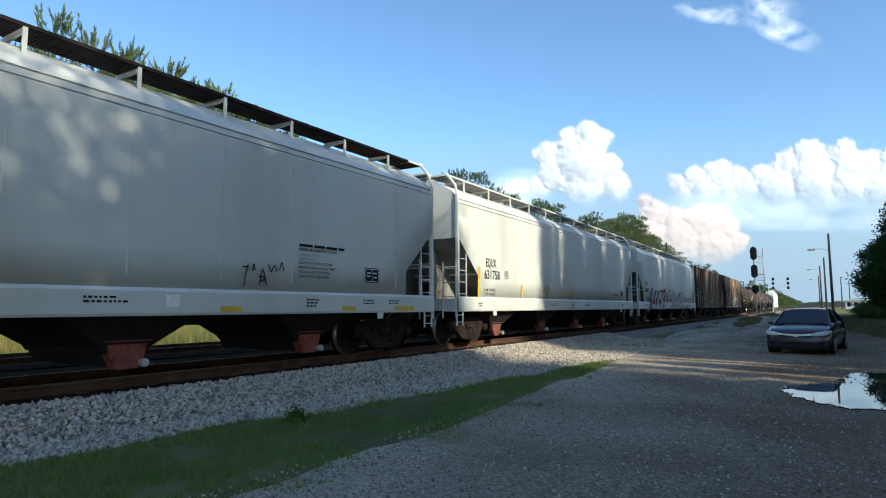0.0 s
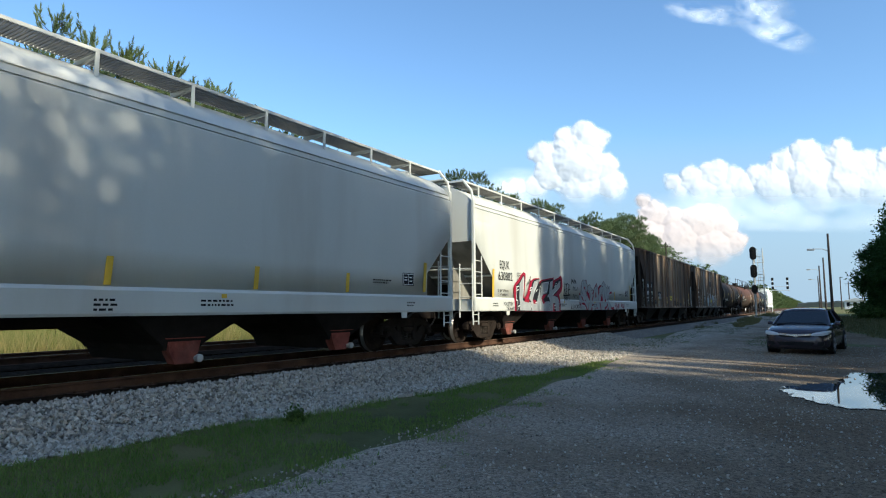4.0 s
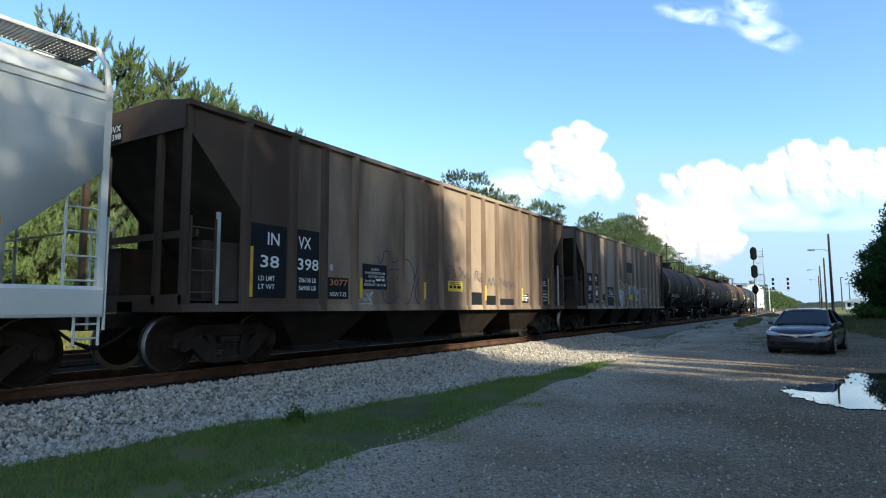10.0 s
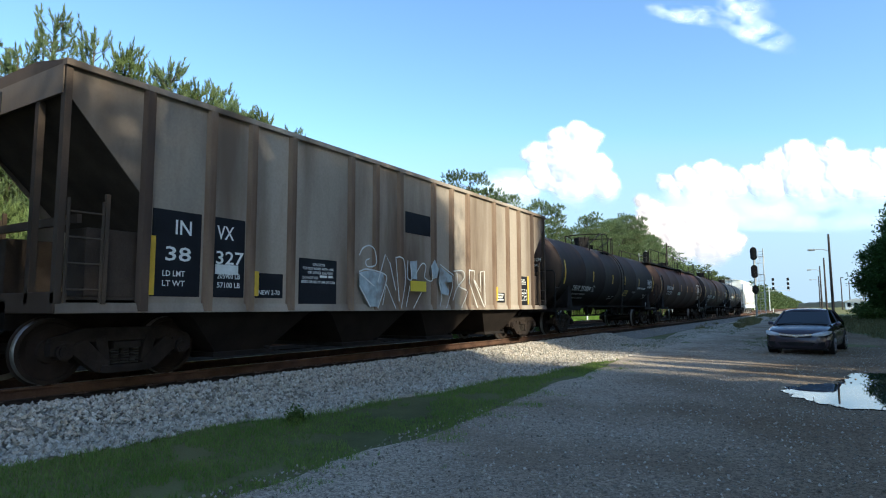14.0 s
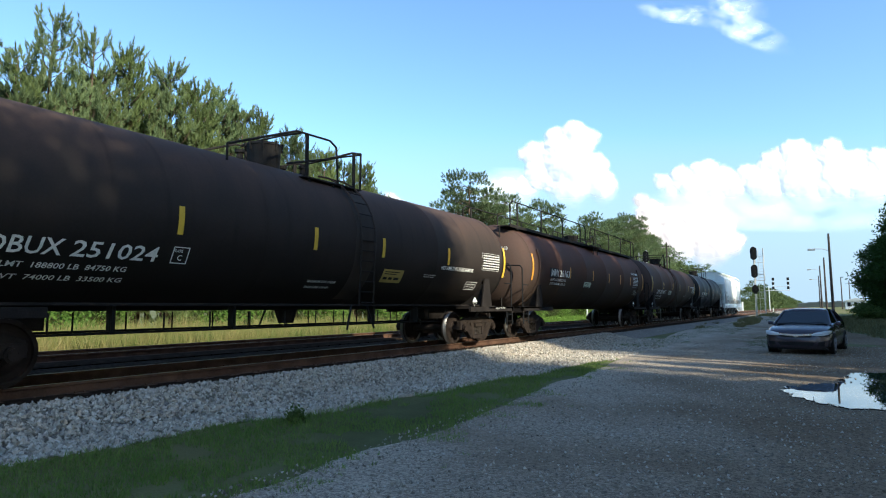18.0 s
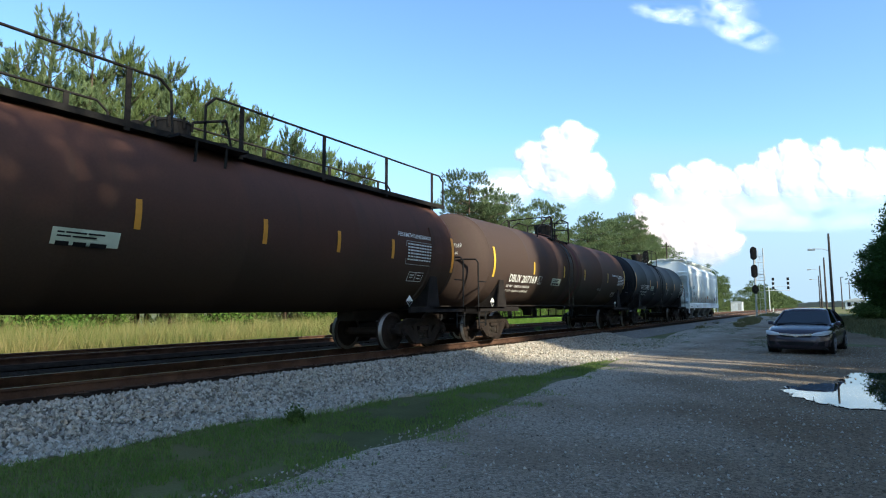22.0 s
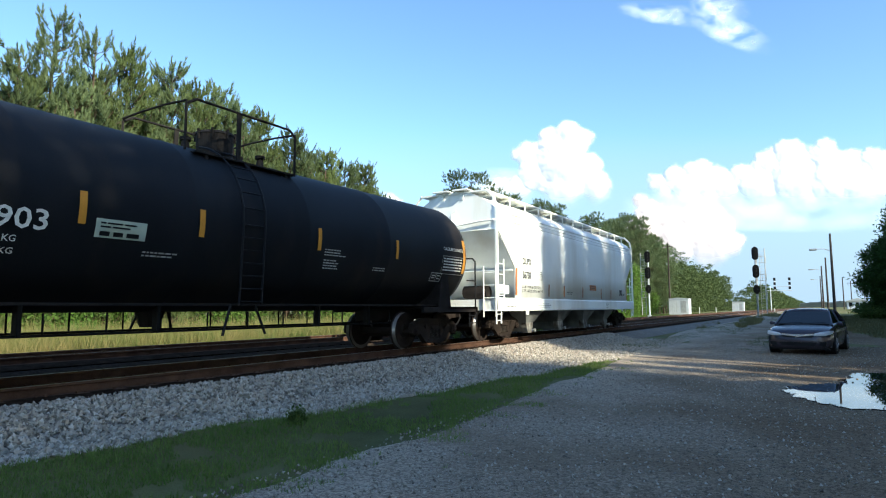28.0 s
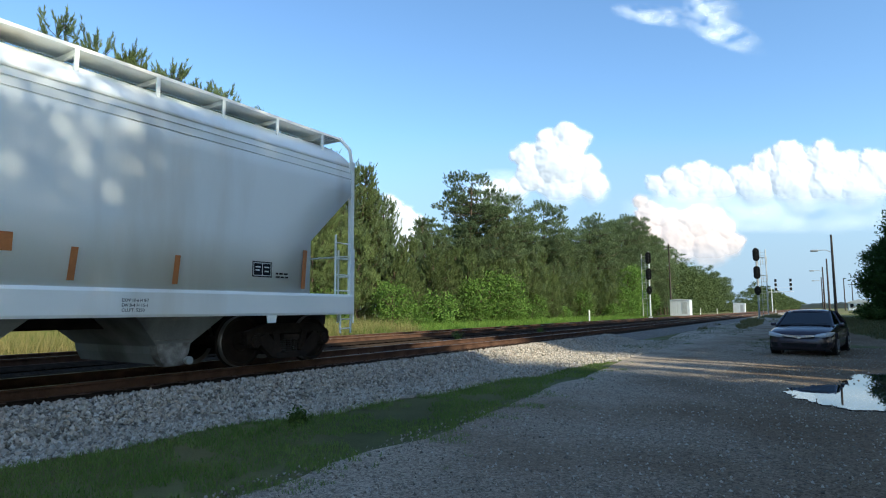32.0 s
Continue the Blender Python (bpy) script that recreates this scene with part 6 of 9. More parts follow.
def brown_hopper(label, L, trucks, ribs, bays, skin):
    """An older covered hopper with outside ribs, sharp eaves and open ends."""
    car = thing("ribbed_hopper_car", label, "rail car", "cars of the train")
    top = 4.36
    for sx in (-1, 1):
        bm = bmesh.new()
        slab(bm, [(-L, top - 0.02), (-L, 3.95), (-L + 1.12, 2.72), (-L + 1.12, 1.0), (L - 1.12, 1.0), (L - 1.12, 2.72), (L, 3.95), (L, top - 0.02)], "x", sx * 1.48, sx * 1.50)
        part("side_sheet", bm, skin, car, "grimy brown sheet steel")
    bm = bmesh.new()
    slab(bm, [(-1.50, top), (-1.50, top - 0.06), (1.50, top - 0.06), (1.50, top), (0.7, top + 0.14), (-0.7, top + 0.14)], "y", -L, L)
    part("roof", bm, M_BROWN, car)
    for sx in (-1, 1):
        bm = bmesh.new()
        box(bm, (sx * 1.44, -L - 0.02, top - 0.09), (sx * 1.565, L + 0.02, top + 0.005), 0.012)
        part("top_chord", bm, skin, car)
        bm = bmesh.new()
        slab(bm, [(sx * 1.44, 1.12), (sx * 1.52, 1.12), (sx * 1.55, 1.0), (sx * 1.55, 0.98), (sx * 1.38, 0.98)], "y", -L + 0.02, L - 0.02)
        part("side_sill", bm, skin, car)
        for y in ribs:
            worn = M_DARKRIB if abs(y) > (5.0 if skin is M_BROWN else 7.0) else M_BROWNRIB
            me = shared("side_rib" + str(sx) + worn.name, lambda bm: slab(bm, [(sx * 1.495, -0.10), (sx * 1.575, -0.062), (sx * 1.575, 0.062), (sx * 1.495, 0.10)], "z", 1.0, top - 0.09), worn)
            place("side_rib", me, car, pose(0, y, 0))
    for s in (-1, 1):
        bm = bmesh.new()
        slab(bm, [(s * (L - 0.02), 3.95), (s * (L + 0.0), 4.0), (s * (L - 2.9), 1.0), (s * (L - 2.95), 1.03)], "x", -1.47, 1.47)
        part("slope_sheet", bm, M_BROWNIN, car, "dark brown slope sheet")
        bm = bmesh.new()
        box(bm, (-1.48, s * (L - 0.02), 3.9), (1.48, s * (L + 0.02), top - 0.06))
        part("end_sheet", bm, skin, car)
        bm = bmesh.new()
        box(bm, (-1.52, s * L, 0.98), (1.52, s * (L - 0.16), 1.26), 0.01)
        part("end_sill", bm, M_BROWN, car)
        bm = bmesh.new()
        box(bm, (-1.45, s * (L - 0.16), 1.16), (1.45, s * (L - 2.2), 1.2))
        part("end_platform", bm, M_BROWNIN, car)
        for x in (-1.47, -0.78, 0.78, 1.47):
            bm = bmesh.new()
            box(bm, (x - 0.055, s * (L + 0.0), 1.1), (x + 0.055, s * (L - 0.09), top - 0.1), 0.008)
            part("end_post", bm, M_ENDPOST, car, "sooty end post with shade put into its colour")
        bm = bmesh.new()
        box(bm, (-1.4, s * (L - 0.30), 2.20), (1.4, s * (L - 0.36), 2.32))
        part("end_brace", bm, M_BROWN, car)
        for sx in (-1, 1):
            bm = bmesh.new()
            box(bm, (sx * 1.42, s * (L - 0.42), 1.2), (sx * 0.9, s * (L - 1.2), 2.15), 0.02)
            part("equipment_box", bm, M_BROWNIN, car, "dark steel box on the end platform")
            ladder(car, "side_ladder", sx * 1.53, s * (L - 0.12), s * (L - 0.58), 1.12, 2.5, 4, M_ENDPOST)
            bm = bmesh.new()
            box(bm, (sx * 1.50, s * (L - 0.60), 1.1), (sx * 1.55, s * (L - 0.66), 2.62), 0.006)
            part("ladder_stile", bm, M_GALV if skin is M_BROWN else M_ENDPOST, car, "scuffed upright")
        coupler(car, s * (L + 0.02), s)
    bm = bmesh.new()
    box(bm, (-0.22, -L, 0.74), (0.22, L, 1.15))
    part("centre_sill", bm, M_UNDER, car)
    for y in bays:
        bm = bmesh.new()
        loft(bm, [[(sx * wx, y + sy * wy, z) for sx, sy in ((-1, -1), (1, -1), (1, 1), (-1, 1))] for wx, wy, z in ((1.44, 1.6, 1.1), (1.38, 1.25, 0.9), (1.1, 0.62, 0.34), (1.08, 0.60, 0.28))])
        b = part("hopper_bay", bm, M_BAYBROWN, car, "sloping brown discharge bay with underside shade put into its colour")
        bm = bmesh.new()
        box(bm, (-1.15, y - 0.66, 0.22), (1.15, y + 0.66, 0.30), 0.01)
        rod(bm, (-1.2, y + 0.5, 0.33), (1.2, y + 0.5, 0.33), 0.03, 8)
        part("outlet_gate", bm, M_UNDER, b)
    for t in trucks:
        truck(car, t)
    return car


def tank(label, half, R, zc, trucks, mat, head_mat=None, full_walk=False, dome=(0.0, 0.36, 4.5), ladder_y=0.0, plank=(-1.2, 1.2), hoops=(), posts=(), ends=(), L=None, climb=True):
    """A tank car: shell with dished heads and weld seams, saddles, end platforms, rails, ladder and fittings on top."""
    car = thing("tank_car", label, "rail car", "cars of the train")
    L = L or half + 0.75
    N = 56
    rings = []
    for k in range(7):
        a = math.pi / 2 * (1 - k / 6.0)
        rings.append((-half - 0.80 * math.sin(a), R * max(math.cos(a), 0.02)))
    seams = [-half, -half * 0.62, -half * 0.25, half * 0.12, half * 0.5, half]
    for i, y in enumerate(seams):
        if i:
            rings.append((y - 0.03, R))
        rings.append((y, R + 0.006))
        if i < len(seams) - 1:
            rings.append((y + 0.03, R))
    for k in range(6, -1, -1):
        a = math.pi / 2 * (1 - k / 6.0)
        rings.append((half + 0.80 * math.sin(a), R * max(math.cos(a), 0.02)))
    bm = bmesh.new()
    loft(bm, [[(r * math.cos(6.28319 * j / N), y, zc + r * math.sin(6.28319 * j / N)) for j in range(N)] for y, r in rings])
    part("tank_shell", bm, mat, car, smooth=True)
    for s, ty in zip((-1, 1), trucks):
        bm = bmesh.new()
        slab(bm, [(-1.35, 1.0), (-1.42, 1.75), (-1.28, 1.75), (-1.0, 1.35), (1.0, 1.35), (1.28, 1.75), (1.42, 1.75), (1.35, 1.0)], "y", ty - 0.16, ty + 0.16)
        for sx in (-1, 1):
            slab(bm, [(ty - 0.32, 1.0), (ty - 0.14, 1.9), (ty + 0.14, 1.9), (ty + 0.32, 1.0)], "x", sx * 1.40, sx * 1.44)
        part("saddle", bm, M_UNDER, car)
        bm = bmesh.new()
        box(bm, (-1.5, s * L, 1.0), (1.5, s * (L - 1.7), 1.06), 0.006)
        box(bm, (-1.5, s * L, 0.86), (1.5, s * (L - 0.10), 1.06), 0.01)
        for sx in (-1, 1):
            box(bm, (sx * 1.50, s * L, 0.92), (sx * 1.42, s * (abs(ty) - 1.1), 1.06))
        part("end_platform", bm, M_UNDER, car, "dark end platform")
        bm = bmesh.new()
        box(bm, (-0.25, s * (L + 0.05), 0.72), (0.25, s * (half - 2.6), 1.1))
        part("stub_sill", bm, M_UNDER, car)
        for sx in (-1, 1):
            bm = bmesh.new()
            x = sx * 1.46
            pipe(bm, [(x, s * (L - 0.06), 1.05), (x, s * (L - 0.06), 2.35), (x - 0.08 * sx, s * (L - 0.06), 2.45), (x - 0.5 * sx, s * (L - 0.06), 2.47), (-0.1 * sx, s * (L - 0.06), 2.40)], 0.022, 6)
            pipe(bm, [(x, s * (L - 0.06), 1.8), (x, s * (half + 0.2), 1.8)], 0.016, 6)
            part("end_handrail", bm, M_BLACK, car)
            ladder(car, "step", sx * 1.48, s * (L - 0.05), s * (L - 0.45), 0.5, 0.92, 2, M_BLACK)
        coupler(car, s * (L + 0.05), s)
        bm = bmesh.new()
        rod(bm, (0.55 * s, s * (L - 0.05), 1.85), (0.55 * s, s * (L + 0.0), 1.85), 0.28, 20)
        part("brake_wheel", bm, M_BLACK, car)
    if not full_walk:
        for sx in (-1, 1):
            bm = bmesh.new()
            box(bm, (sx * 1.10, -half + 0.9, 1.08), (sx * 1.30, half - 0.9, 1.12))
            part("side_ledge", bm, M_UNDER, car, "thin ledge along the belly")
            bm = bmesh.new()
            rod(bm, (sx * 0.55, -half + 1.6, 0.66), (sx * 0.55, half - 1.6, 0.66), 0.02, 6)
            k = -half + 1.6
            while k < half - 1.5:
                rod(bm, (sx * 0.55, k, 0.66), (sx * 0.55, k, 0.98), 0.016, 5)
                k += 0.9
            part("brake_rod", bm, M_BLACK, car)
        bm = bmesh.new()
        rod(bm, (0, ladder_y - 0.9, 0.72), (0, ladder_y - 0.9, 1.05), 0.16, 14, 0.26)
        part("bottom_outlet", bm, M_UNDER, car)
        for y in (-half * 0.55, -half * 0.25, half * 0.3, half * 0.55):
            bm = bmesh.new()
            box(bm, (0.45, y - 0.03, 0.64), (0.60, y + 0.03, 1.1))
            part("rod_hanger", bm, M_BLACK, car)
        for sx in (-1, 1):
            for d in (-1, 1):
                bm = bmesh.new()
                rod(bm, (sx * 1.3, ladder_y + d * 0.26, 1.1), (sx * 1.36, ladder_y + d * 0.46, 0.58), 0.024, 6)
                part("ladder_foot", bm, M_BLACK, car)
    else:
        for ty in trucks:
            for sx in (-1, 1):
                bm = bmesh.new()
                rows = []
                for k in range(11):
                    a = -1.05 + 0.145 * k
                    w = 0.34 - 0.012 * k
                    rows.append([(sx * (R + d) * math.cos(a), ty + e, zc + (R + d) * math.sin(a)) for e, d in ((-w, 0.0), (-w, 0.05), (w, 0.05), (w, 0.0))])
                loft(bm, rows)
                part("bolster_strap", bm, mat, car, "welded stiffening strap up the shell")
    tz = zc + R
    # ladder over the shell
    for sx in (-1, 1) if climb else ():
        bm = bmesh.new()
        for dy in (-0.24, 0.24):
            pts = [(sx * (R + 0.0), ladder_y + dy, 1.1), (sx * (R + 0.06), ladder_y + dy, zc)]
            for k in range(1, 8):
                a = math.pi / 2 * k / 8 * 1.02
                pts.append((sx * (R + 0.07) * math.cos(a), ladder_y + dy, zc + (R + 0.07) * math.sin(a)))
            pipe(bm, pts, 0.021, 6)
        stiles = part("side_ladder", bm, mat, car)
        me = shared("tank_rung" + mat.name, lambda bm: rod(bm, (0, -0.24, 0), (0, 0.24, 0), 0.014, 6), mat)
        for k in range(14):
            if k < 7:
                q = (sx * (R + 0.035), 1.15 + k * (zc - 1.15) / 6)
            else:
                a = (k - 6) * 0.19
                q = (sx * (R + 0.07) * math.cos(a), zc + (R + 0.07) * math.sin(a))
            place("rung", me, stiles, Matrix.Translation((q[0], ladder_y, q[1])))
    # manway, valves and the railed platform round them
    dy, dr, dz = dome
    bm = bmesh.new()
    rod(bm, (0, dy, tz - 0.12), (0, dy, dz - 0.05), dr * 0.9, 24, dr)
    rod(bm, (0, dy, dz - 0.05), (0, dy, dz), dr * 1.05, 24, dr * 0.98)
    for k in range(8):
        a = 6.283 * k / 8
        rod(bm, (dr * math.cos(a), dy + dr * math.sin(a), dz - 0.16), (dr * 1.06 * math.cos(a), dy + dr * 1.06 * math.sin(a), dz + 0.03), 0.025, 6)
    part("manway", bm, M_TANKTOP, car, "sooty manway with bolted lid")
    for x, y in ((0.15, dy - 0.75), (-0.2, dy + 0.72), (0.2, dy + 0.95)):
        bm = bmesh.new()
        rod(bm, (x, y, tz - 0.1), (x, y, tz + 0.14), 0.09, 10, 0.06)
        rod(bm, (x, y, tz + 0.14), (x, y, tz + 0.2), 0.10, 10)
        part("valve", bm, M_TANKTOP, car)
    for sx in (-1, 1):
        a, b = plank
        bm = bmesh.new()
        if full_walk:
            box(bm, (sx * 0.45, a, tz - 0.15), (sx * 0.95, b, tz - 0.12))
            box(bm, (sx * 0.94, a, tz - 0.19), (sx * 0.96, b, tz - 0.09))
        else:
            box(bm, (sx * 0.55, a, tz - 0.26), (sx * 0.97, b, tz - 0.23))
            for k in range(3):
                y = a + (b - a) * (0.1 + 0.4 * k)
                box(bm, (sx * 0.55, y - 0.03, tz - 0.42), (sx * 0.95, y + 0.03, tz - 0.26))
        part("top_walkway", bm, M_TANKTOP, car, "narrow steel walkway")
        for hoop in hoops:
            bm = bmesh.new()
            pipe(bm, [(sx * 0.94, y, z) for y, z in hoop], 0.024, 6)
            part("top_handrail", bm, M_TANKTOP, car)
        for y, z in posts:
            bm = bmesh.new()
            box(bm, (sx * 0.94 - 0.012, y - 0.045, tz - 0.24), (sx * 0.94 + 0.012, y + 0.045, z))
            part("rail_post", bm, M_TANKTOP, car)
    if not full_walk:
        for y, z in ends:
            bm = bmesh.new()
            pipe(bm, [(-0.94, y, z), (-0.35, y, z + 0.03), (0.35, y, z + 0.03), (0.94, y, z)], 0.022, 6)
            part("cross_rail", bm, M_TANKTOP, car)
    else:
        for sx in (-1, 1):
            bm = bmesh.new()
            slab(bm, [(dy - 0.7, tz - 0.2), (dy + 0.7, tz - 0.2), (dy + 0.7, tz - 0.15), (dy - 0.7, tz - 0.15)], "x", sx * 0.9, sx * 1.25)
            for y in (dy - 0.35, dy + 0.25):
                rod(bm, (sx * 1.22, y, tz - 0.2), (sx * 1.18, y, tz - 0.55), 0.025, 6)
            part("side_platform", bm, M_TANKTOP, car, "small bracketed platform")
        for s in (-1, 1):
            for x in (-0.55, 0.55):
                bm = bmesh.new()
                pipe(bm, [(x, s * b, tz - 0.1), (x, s * (b + 0.02), tz - 0.2), (x, s * (L - 0.3), 2.6), (x, s * (L - 0.3), 1.06)], 0.022, 6)
                part("end_upright", bm, M_TANKTOP, car)
            for k in range(7):
                bm = bmesh.new()
                rod(bm, (-0.55, s * (L - 0.3), 1.3 + 0.2 * k), (0.55, s * (L - 0.3), 1.3 + 0.2 * k), 0.014, 5)
                part("rung", bm, M_TANKTOP, car)
    for t in trucks:
        truck(car, t)
    return car


def shell_at(R, zc, z):
    """Offset and tilt of the shell's near side at height z."""
    f = math.asin(max(-1, min(1, (z - zc) / R)))
    return (R + 0.014) * math.cos(f), f


def stripe(car, R, zc, y, z0, z1, mat, w=0.1):
    """A reflective strip bent to the shell."""
    bm = bmesh.new()
    rows = []
    for k in range(7):
        z = z0 + (z1 - z0) * k / 6
        f = math.asin((z - zc) / R)
        rows.append([((R + 0.012) * math.cos(f), y - w / 2, zc + (R + 0.012) * math.sin(f)), ((R + 0.012) * math.cos(f), y + w / 2, zc + (R + 0.012) * math.sin(f))])
    loft(bm, rows, close=False)
    part("reflective_strip", bm, mat, car, "yellow reflective strip")


def enter(car, y):
    CARS.append((car, y))
    return car


GREY = "light grey smooth-sided covered hopper"
car_a = enter(hopper(GREY + " and dark roof walk", 9.13, (-7.7, 7.7), M_HOPPER, (-6.1, -2.36, 1.38, 5.12), 4.77, walk_mat=M_UNDER), 8.22)
car_b = enter(hopper(GREY + " and yellow strips", 9.13, (-7.7, 7.7), M_HOPPER, (-6.1, -2.36, 1.38, 5.12), 4.77), 27.71)
car_c = enter(hopper(GREY + " and large graffiti", 9.13, (-7.7, 7.7), M_HOPPER, (-6.1, -2.36, 1.38, 5.12), 4.77), 47.20)
RIBS_D = [-7.1, -6.0, -5.15, -4.2, -2.5, -1.65, -0.72, 0.75, 1.65, 2.55, 4.2, 5.15, 6.0, 7.1]
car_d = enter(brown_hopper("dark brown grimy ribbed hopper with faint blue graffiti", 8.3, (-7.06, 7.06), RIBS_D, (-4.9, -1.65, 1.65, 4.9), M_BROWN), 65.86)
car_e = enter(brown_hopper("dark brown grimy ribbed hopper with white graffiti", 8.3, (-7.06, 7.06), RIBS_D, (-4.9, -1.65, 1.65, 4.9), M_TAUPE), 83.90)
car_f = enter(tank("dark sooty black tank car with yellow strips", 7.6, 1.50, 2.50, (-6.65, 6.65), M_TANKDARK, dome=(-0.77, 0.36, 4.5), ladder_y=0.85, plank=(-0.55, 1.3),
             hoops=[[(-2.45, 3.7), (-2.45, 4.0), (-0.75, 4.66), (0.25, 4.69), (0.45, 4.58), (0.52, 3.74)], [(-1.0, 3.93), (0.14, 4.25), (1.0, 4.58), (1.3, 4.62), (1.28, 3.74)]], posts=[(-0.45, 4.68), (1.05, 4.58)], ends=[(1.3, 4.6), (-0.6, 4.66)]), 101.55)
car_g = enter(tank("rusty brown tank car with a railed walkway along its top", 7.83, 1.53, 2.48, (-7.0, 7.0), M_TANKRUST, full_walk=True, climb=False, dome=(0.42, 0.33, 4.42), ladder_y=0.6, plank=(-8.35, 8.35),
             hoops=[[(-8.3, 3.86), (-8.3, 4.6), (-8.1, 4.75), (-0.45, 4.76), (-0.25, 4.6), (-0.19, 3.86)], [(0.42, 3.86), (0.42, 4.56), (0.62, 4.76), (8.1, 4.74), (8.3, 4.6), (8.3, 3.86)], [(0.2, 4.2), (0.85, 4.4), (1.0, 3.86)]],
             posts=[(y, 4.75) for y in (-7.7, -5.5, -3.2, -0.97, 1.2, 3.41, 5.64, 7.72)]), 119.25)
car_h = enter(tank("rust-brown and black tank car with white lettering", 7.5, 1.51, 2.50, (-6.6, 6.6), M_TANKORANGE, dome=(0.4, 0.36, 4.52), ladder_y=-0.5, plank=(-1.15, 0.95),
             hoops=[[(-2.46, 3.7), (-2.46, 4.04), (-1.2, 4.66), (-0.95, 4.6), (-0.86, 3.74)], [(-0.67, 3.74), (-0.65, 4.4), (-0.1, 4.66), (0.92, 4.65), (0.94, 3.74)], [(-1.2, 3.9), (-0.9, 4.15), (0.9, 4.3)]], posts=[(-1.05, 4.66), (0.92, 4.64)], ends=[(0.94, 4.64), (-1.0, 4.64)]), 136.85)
car_i = enter(tank("black tank car with orange strips and white stencils", 6.85, 1.49, 2.47, (-5.9, 5.9), M_TANKBLACK, dome=(-0.3, 0.36, 4.42), ladder_y=-0.6, plank=(-1.4, 0.9),
             hoops=[[(-1.6, 3.7), (-1.6, 4.5), (-1.4, 4.62), (0.75, 4.62), (0.9, 4.5), (0.9, 3.7)]], posts=[(-0.5, 4.62)], ends=[(0.9, 4.55), (-1.6, 4.55)]), 153.60)
car_j = enter(hopper("white covered hopper, last of the train", 7.95, (-6.6, 6.65), M_WHITE, (-4.75, -1.78, 1.18, 4.1), 4.725, cut=(3.45, 2.35, 1.2), gate_mat=M_GATEPALE, grate=False, grooves=(3.765, 3.90, 4.015), walk_at=(7.35, 1.232), bay_len=0.72), 170.28)
wheel_bodies()
# ---------------------------------------------------------------- lettering and markings on the cars


def lettered(car, words, y0, y1, z, h, mat, x=1.592, tilt=0.0, name="lettering", face="side", shear=0.0):
    """Words from y0 to y1, foot at z, h tall, on the car's near side (or on its leading end)."""
    m = on_side(x, y0, z, tilt) if face == "side" else pose(y0, x, z, 90, 0, 0)
    ob = letters(name, words, h, m, mat, car, shear=shear)
    box_ = [v.co.x for v in ob.data.vertices]
    wide = (max(box_) - min(box_)) * h / 0.69
    k = (y1 - y0) / wide
    ob.matrix_basis = m @ Matrix.Diagonal((h / 0.69 * k, h / 0.69, 1, 1))
    return ob


SLANT = {car_f.name: 0.10}


def on_shell(car, words, y0, y1, z, h, mat, R, zc):
    x, f = shell_at(R, zc, z + h / 2)
    return lettered(car, words, y0, y1, z, h, mat, x + 0.01 + 0.02 * abs(math.sin(f)), f, shear=SLANT.get(car.name, 0.0))


def shell_bars(car, y, z, rows, mat, R, zc, h=0.024, gap=0.03):
    x, f = shell_at(R, zc, z)
    return bars(car, y, z, rows, mat, x + 0.004, tilt=f, h=h, gap=gap)


def shell_patch(car, name, y0, z0, y1, z1, mat, R, zc, label=""):
    bm = bmesh.new()
    rows = []
    for k in range(5):
        z = z0 + (z1 - z0) * k / 4
        x, f = shell_at(R, zc, z)
        rows.append([(x - 0.002, y0, z), (x - 0.002, y1, z)])
    loft(bm, rows, close=False)
    return part(name, bm, mat, car, label)


M_INK = M_BLACK
M_FADED = paint("faded_grey_lettering", (0.27, 0.27, 0.26), 0.7, var=0.3, scale=9, bump=0.0)
M_DARKGREY = paint("worn_black_lettering", (0.10, 0.10, 0.10), 0.7, var=0.3, scale=9, bump=0.0)
M_PANELGREEN = paint("pale_green_placard", (0.50, 0.56, 0.46), 0.6, var=0.08, bump=0.0)
M_PANELDULL = paint("dull_yellow_placard", (0.36, 0.28, 0.09), 0.7, var=0.15, bump=0.0)
M_PANELYEL = paint("yellow_placard", (0.62, 0.50, 0.06), 0.6, var=0.1, bump=0.0)
M_BLUELINE = paint("graffiti_blue", (0.05, 0.06, 0.12), 0.7, var=0.2, bump=0.0)
M_STENCILDARK = paint("stencil_black", (0.015, 0.016, 0.02), 0.6, var=0.2, bump=0.0)


def small_rows(r, n, width):
    out = []
    for _ in range(n):
        row, left = [], width * r.uniform(0.75, 1.0)
        while left > 0.06:
            w = min(left, r.uniform(0.03, 0.10))
            row.append(w)
            left -= w + 0.025
        out.append(row)
    return out


rr = random.Random(4)


def sprayed(car, shape, mat, x, label):
    """One sprayed patch of colour on a car's side."""
    soup("graffiti_fill", [(x, a, b) for a, b in shape], [tuple(range(len(shape)))], mat, car, label)


def curvy(strokes, n=5):
    """Rounds off the corners of hand-sprayed lines."""
    out = []
    for st in strokes:
        q = [np.array(v, float) for v in st]
        q = [2 * q[0] - q[1]] + q + [2 * q[-1] - q[-2]]
        pts = []
        for a, b, c, d in zip(q, q[1:], q[2:], q[3:]):
            for k in range(n):
                t = k / n
                pts.append(tuple(0.5 * (2 * b + (c - a) * t + (2 * a - 5 * b + 4 * c - d) * t * t + (3 * b - a - 3 * c + d) * t ** 3)))
        pts.append(tuple(q[-2]))
        out.append(pts)
    return out


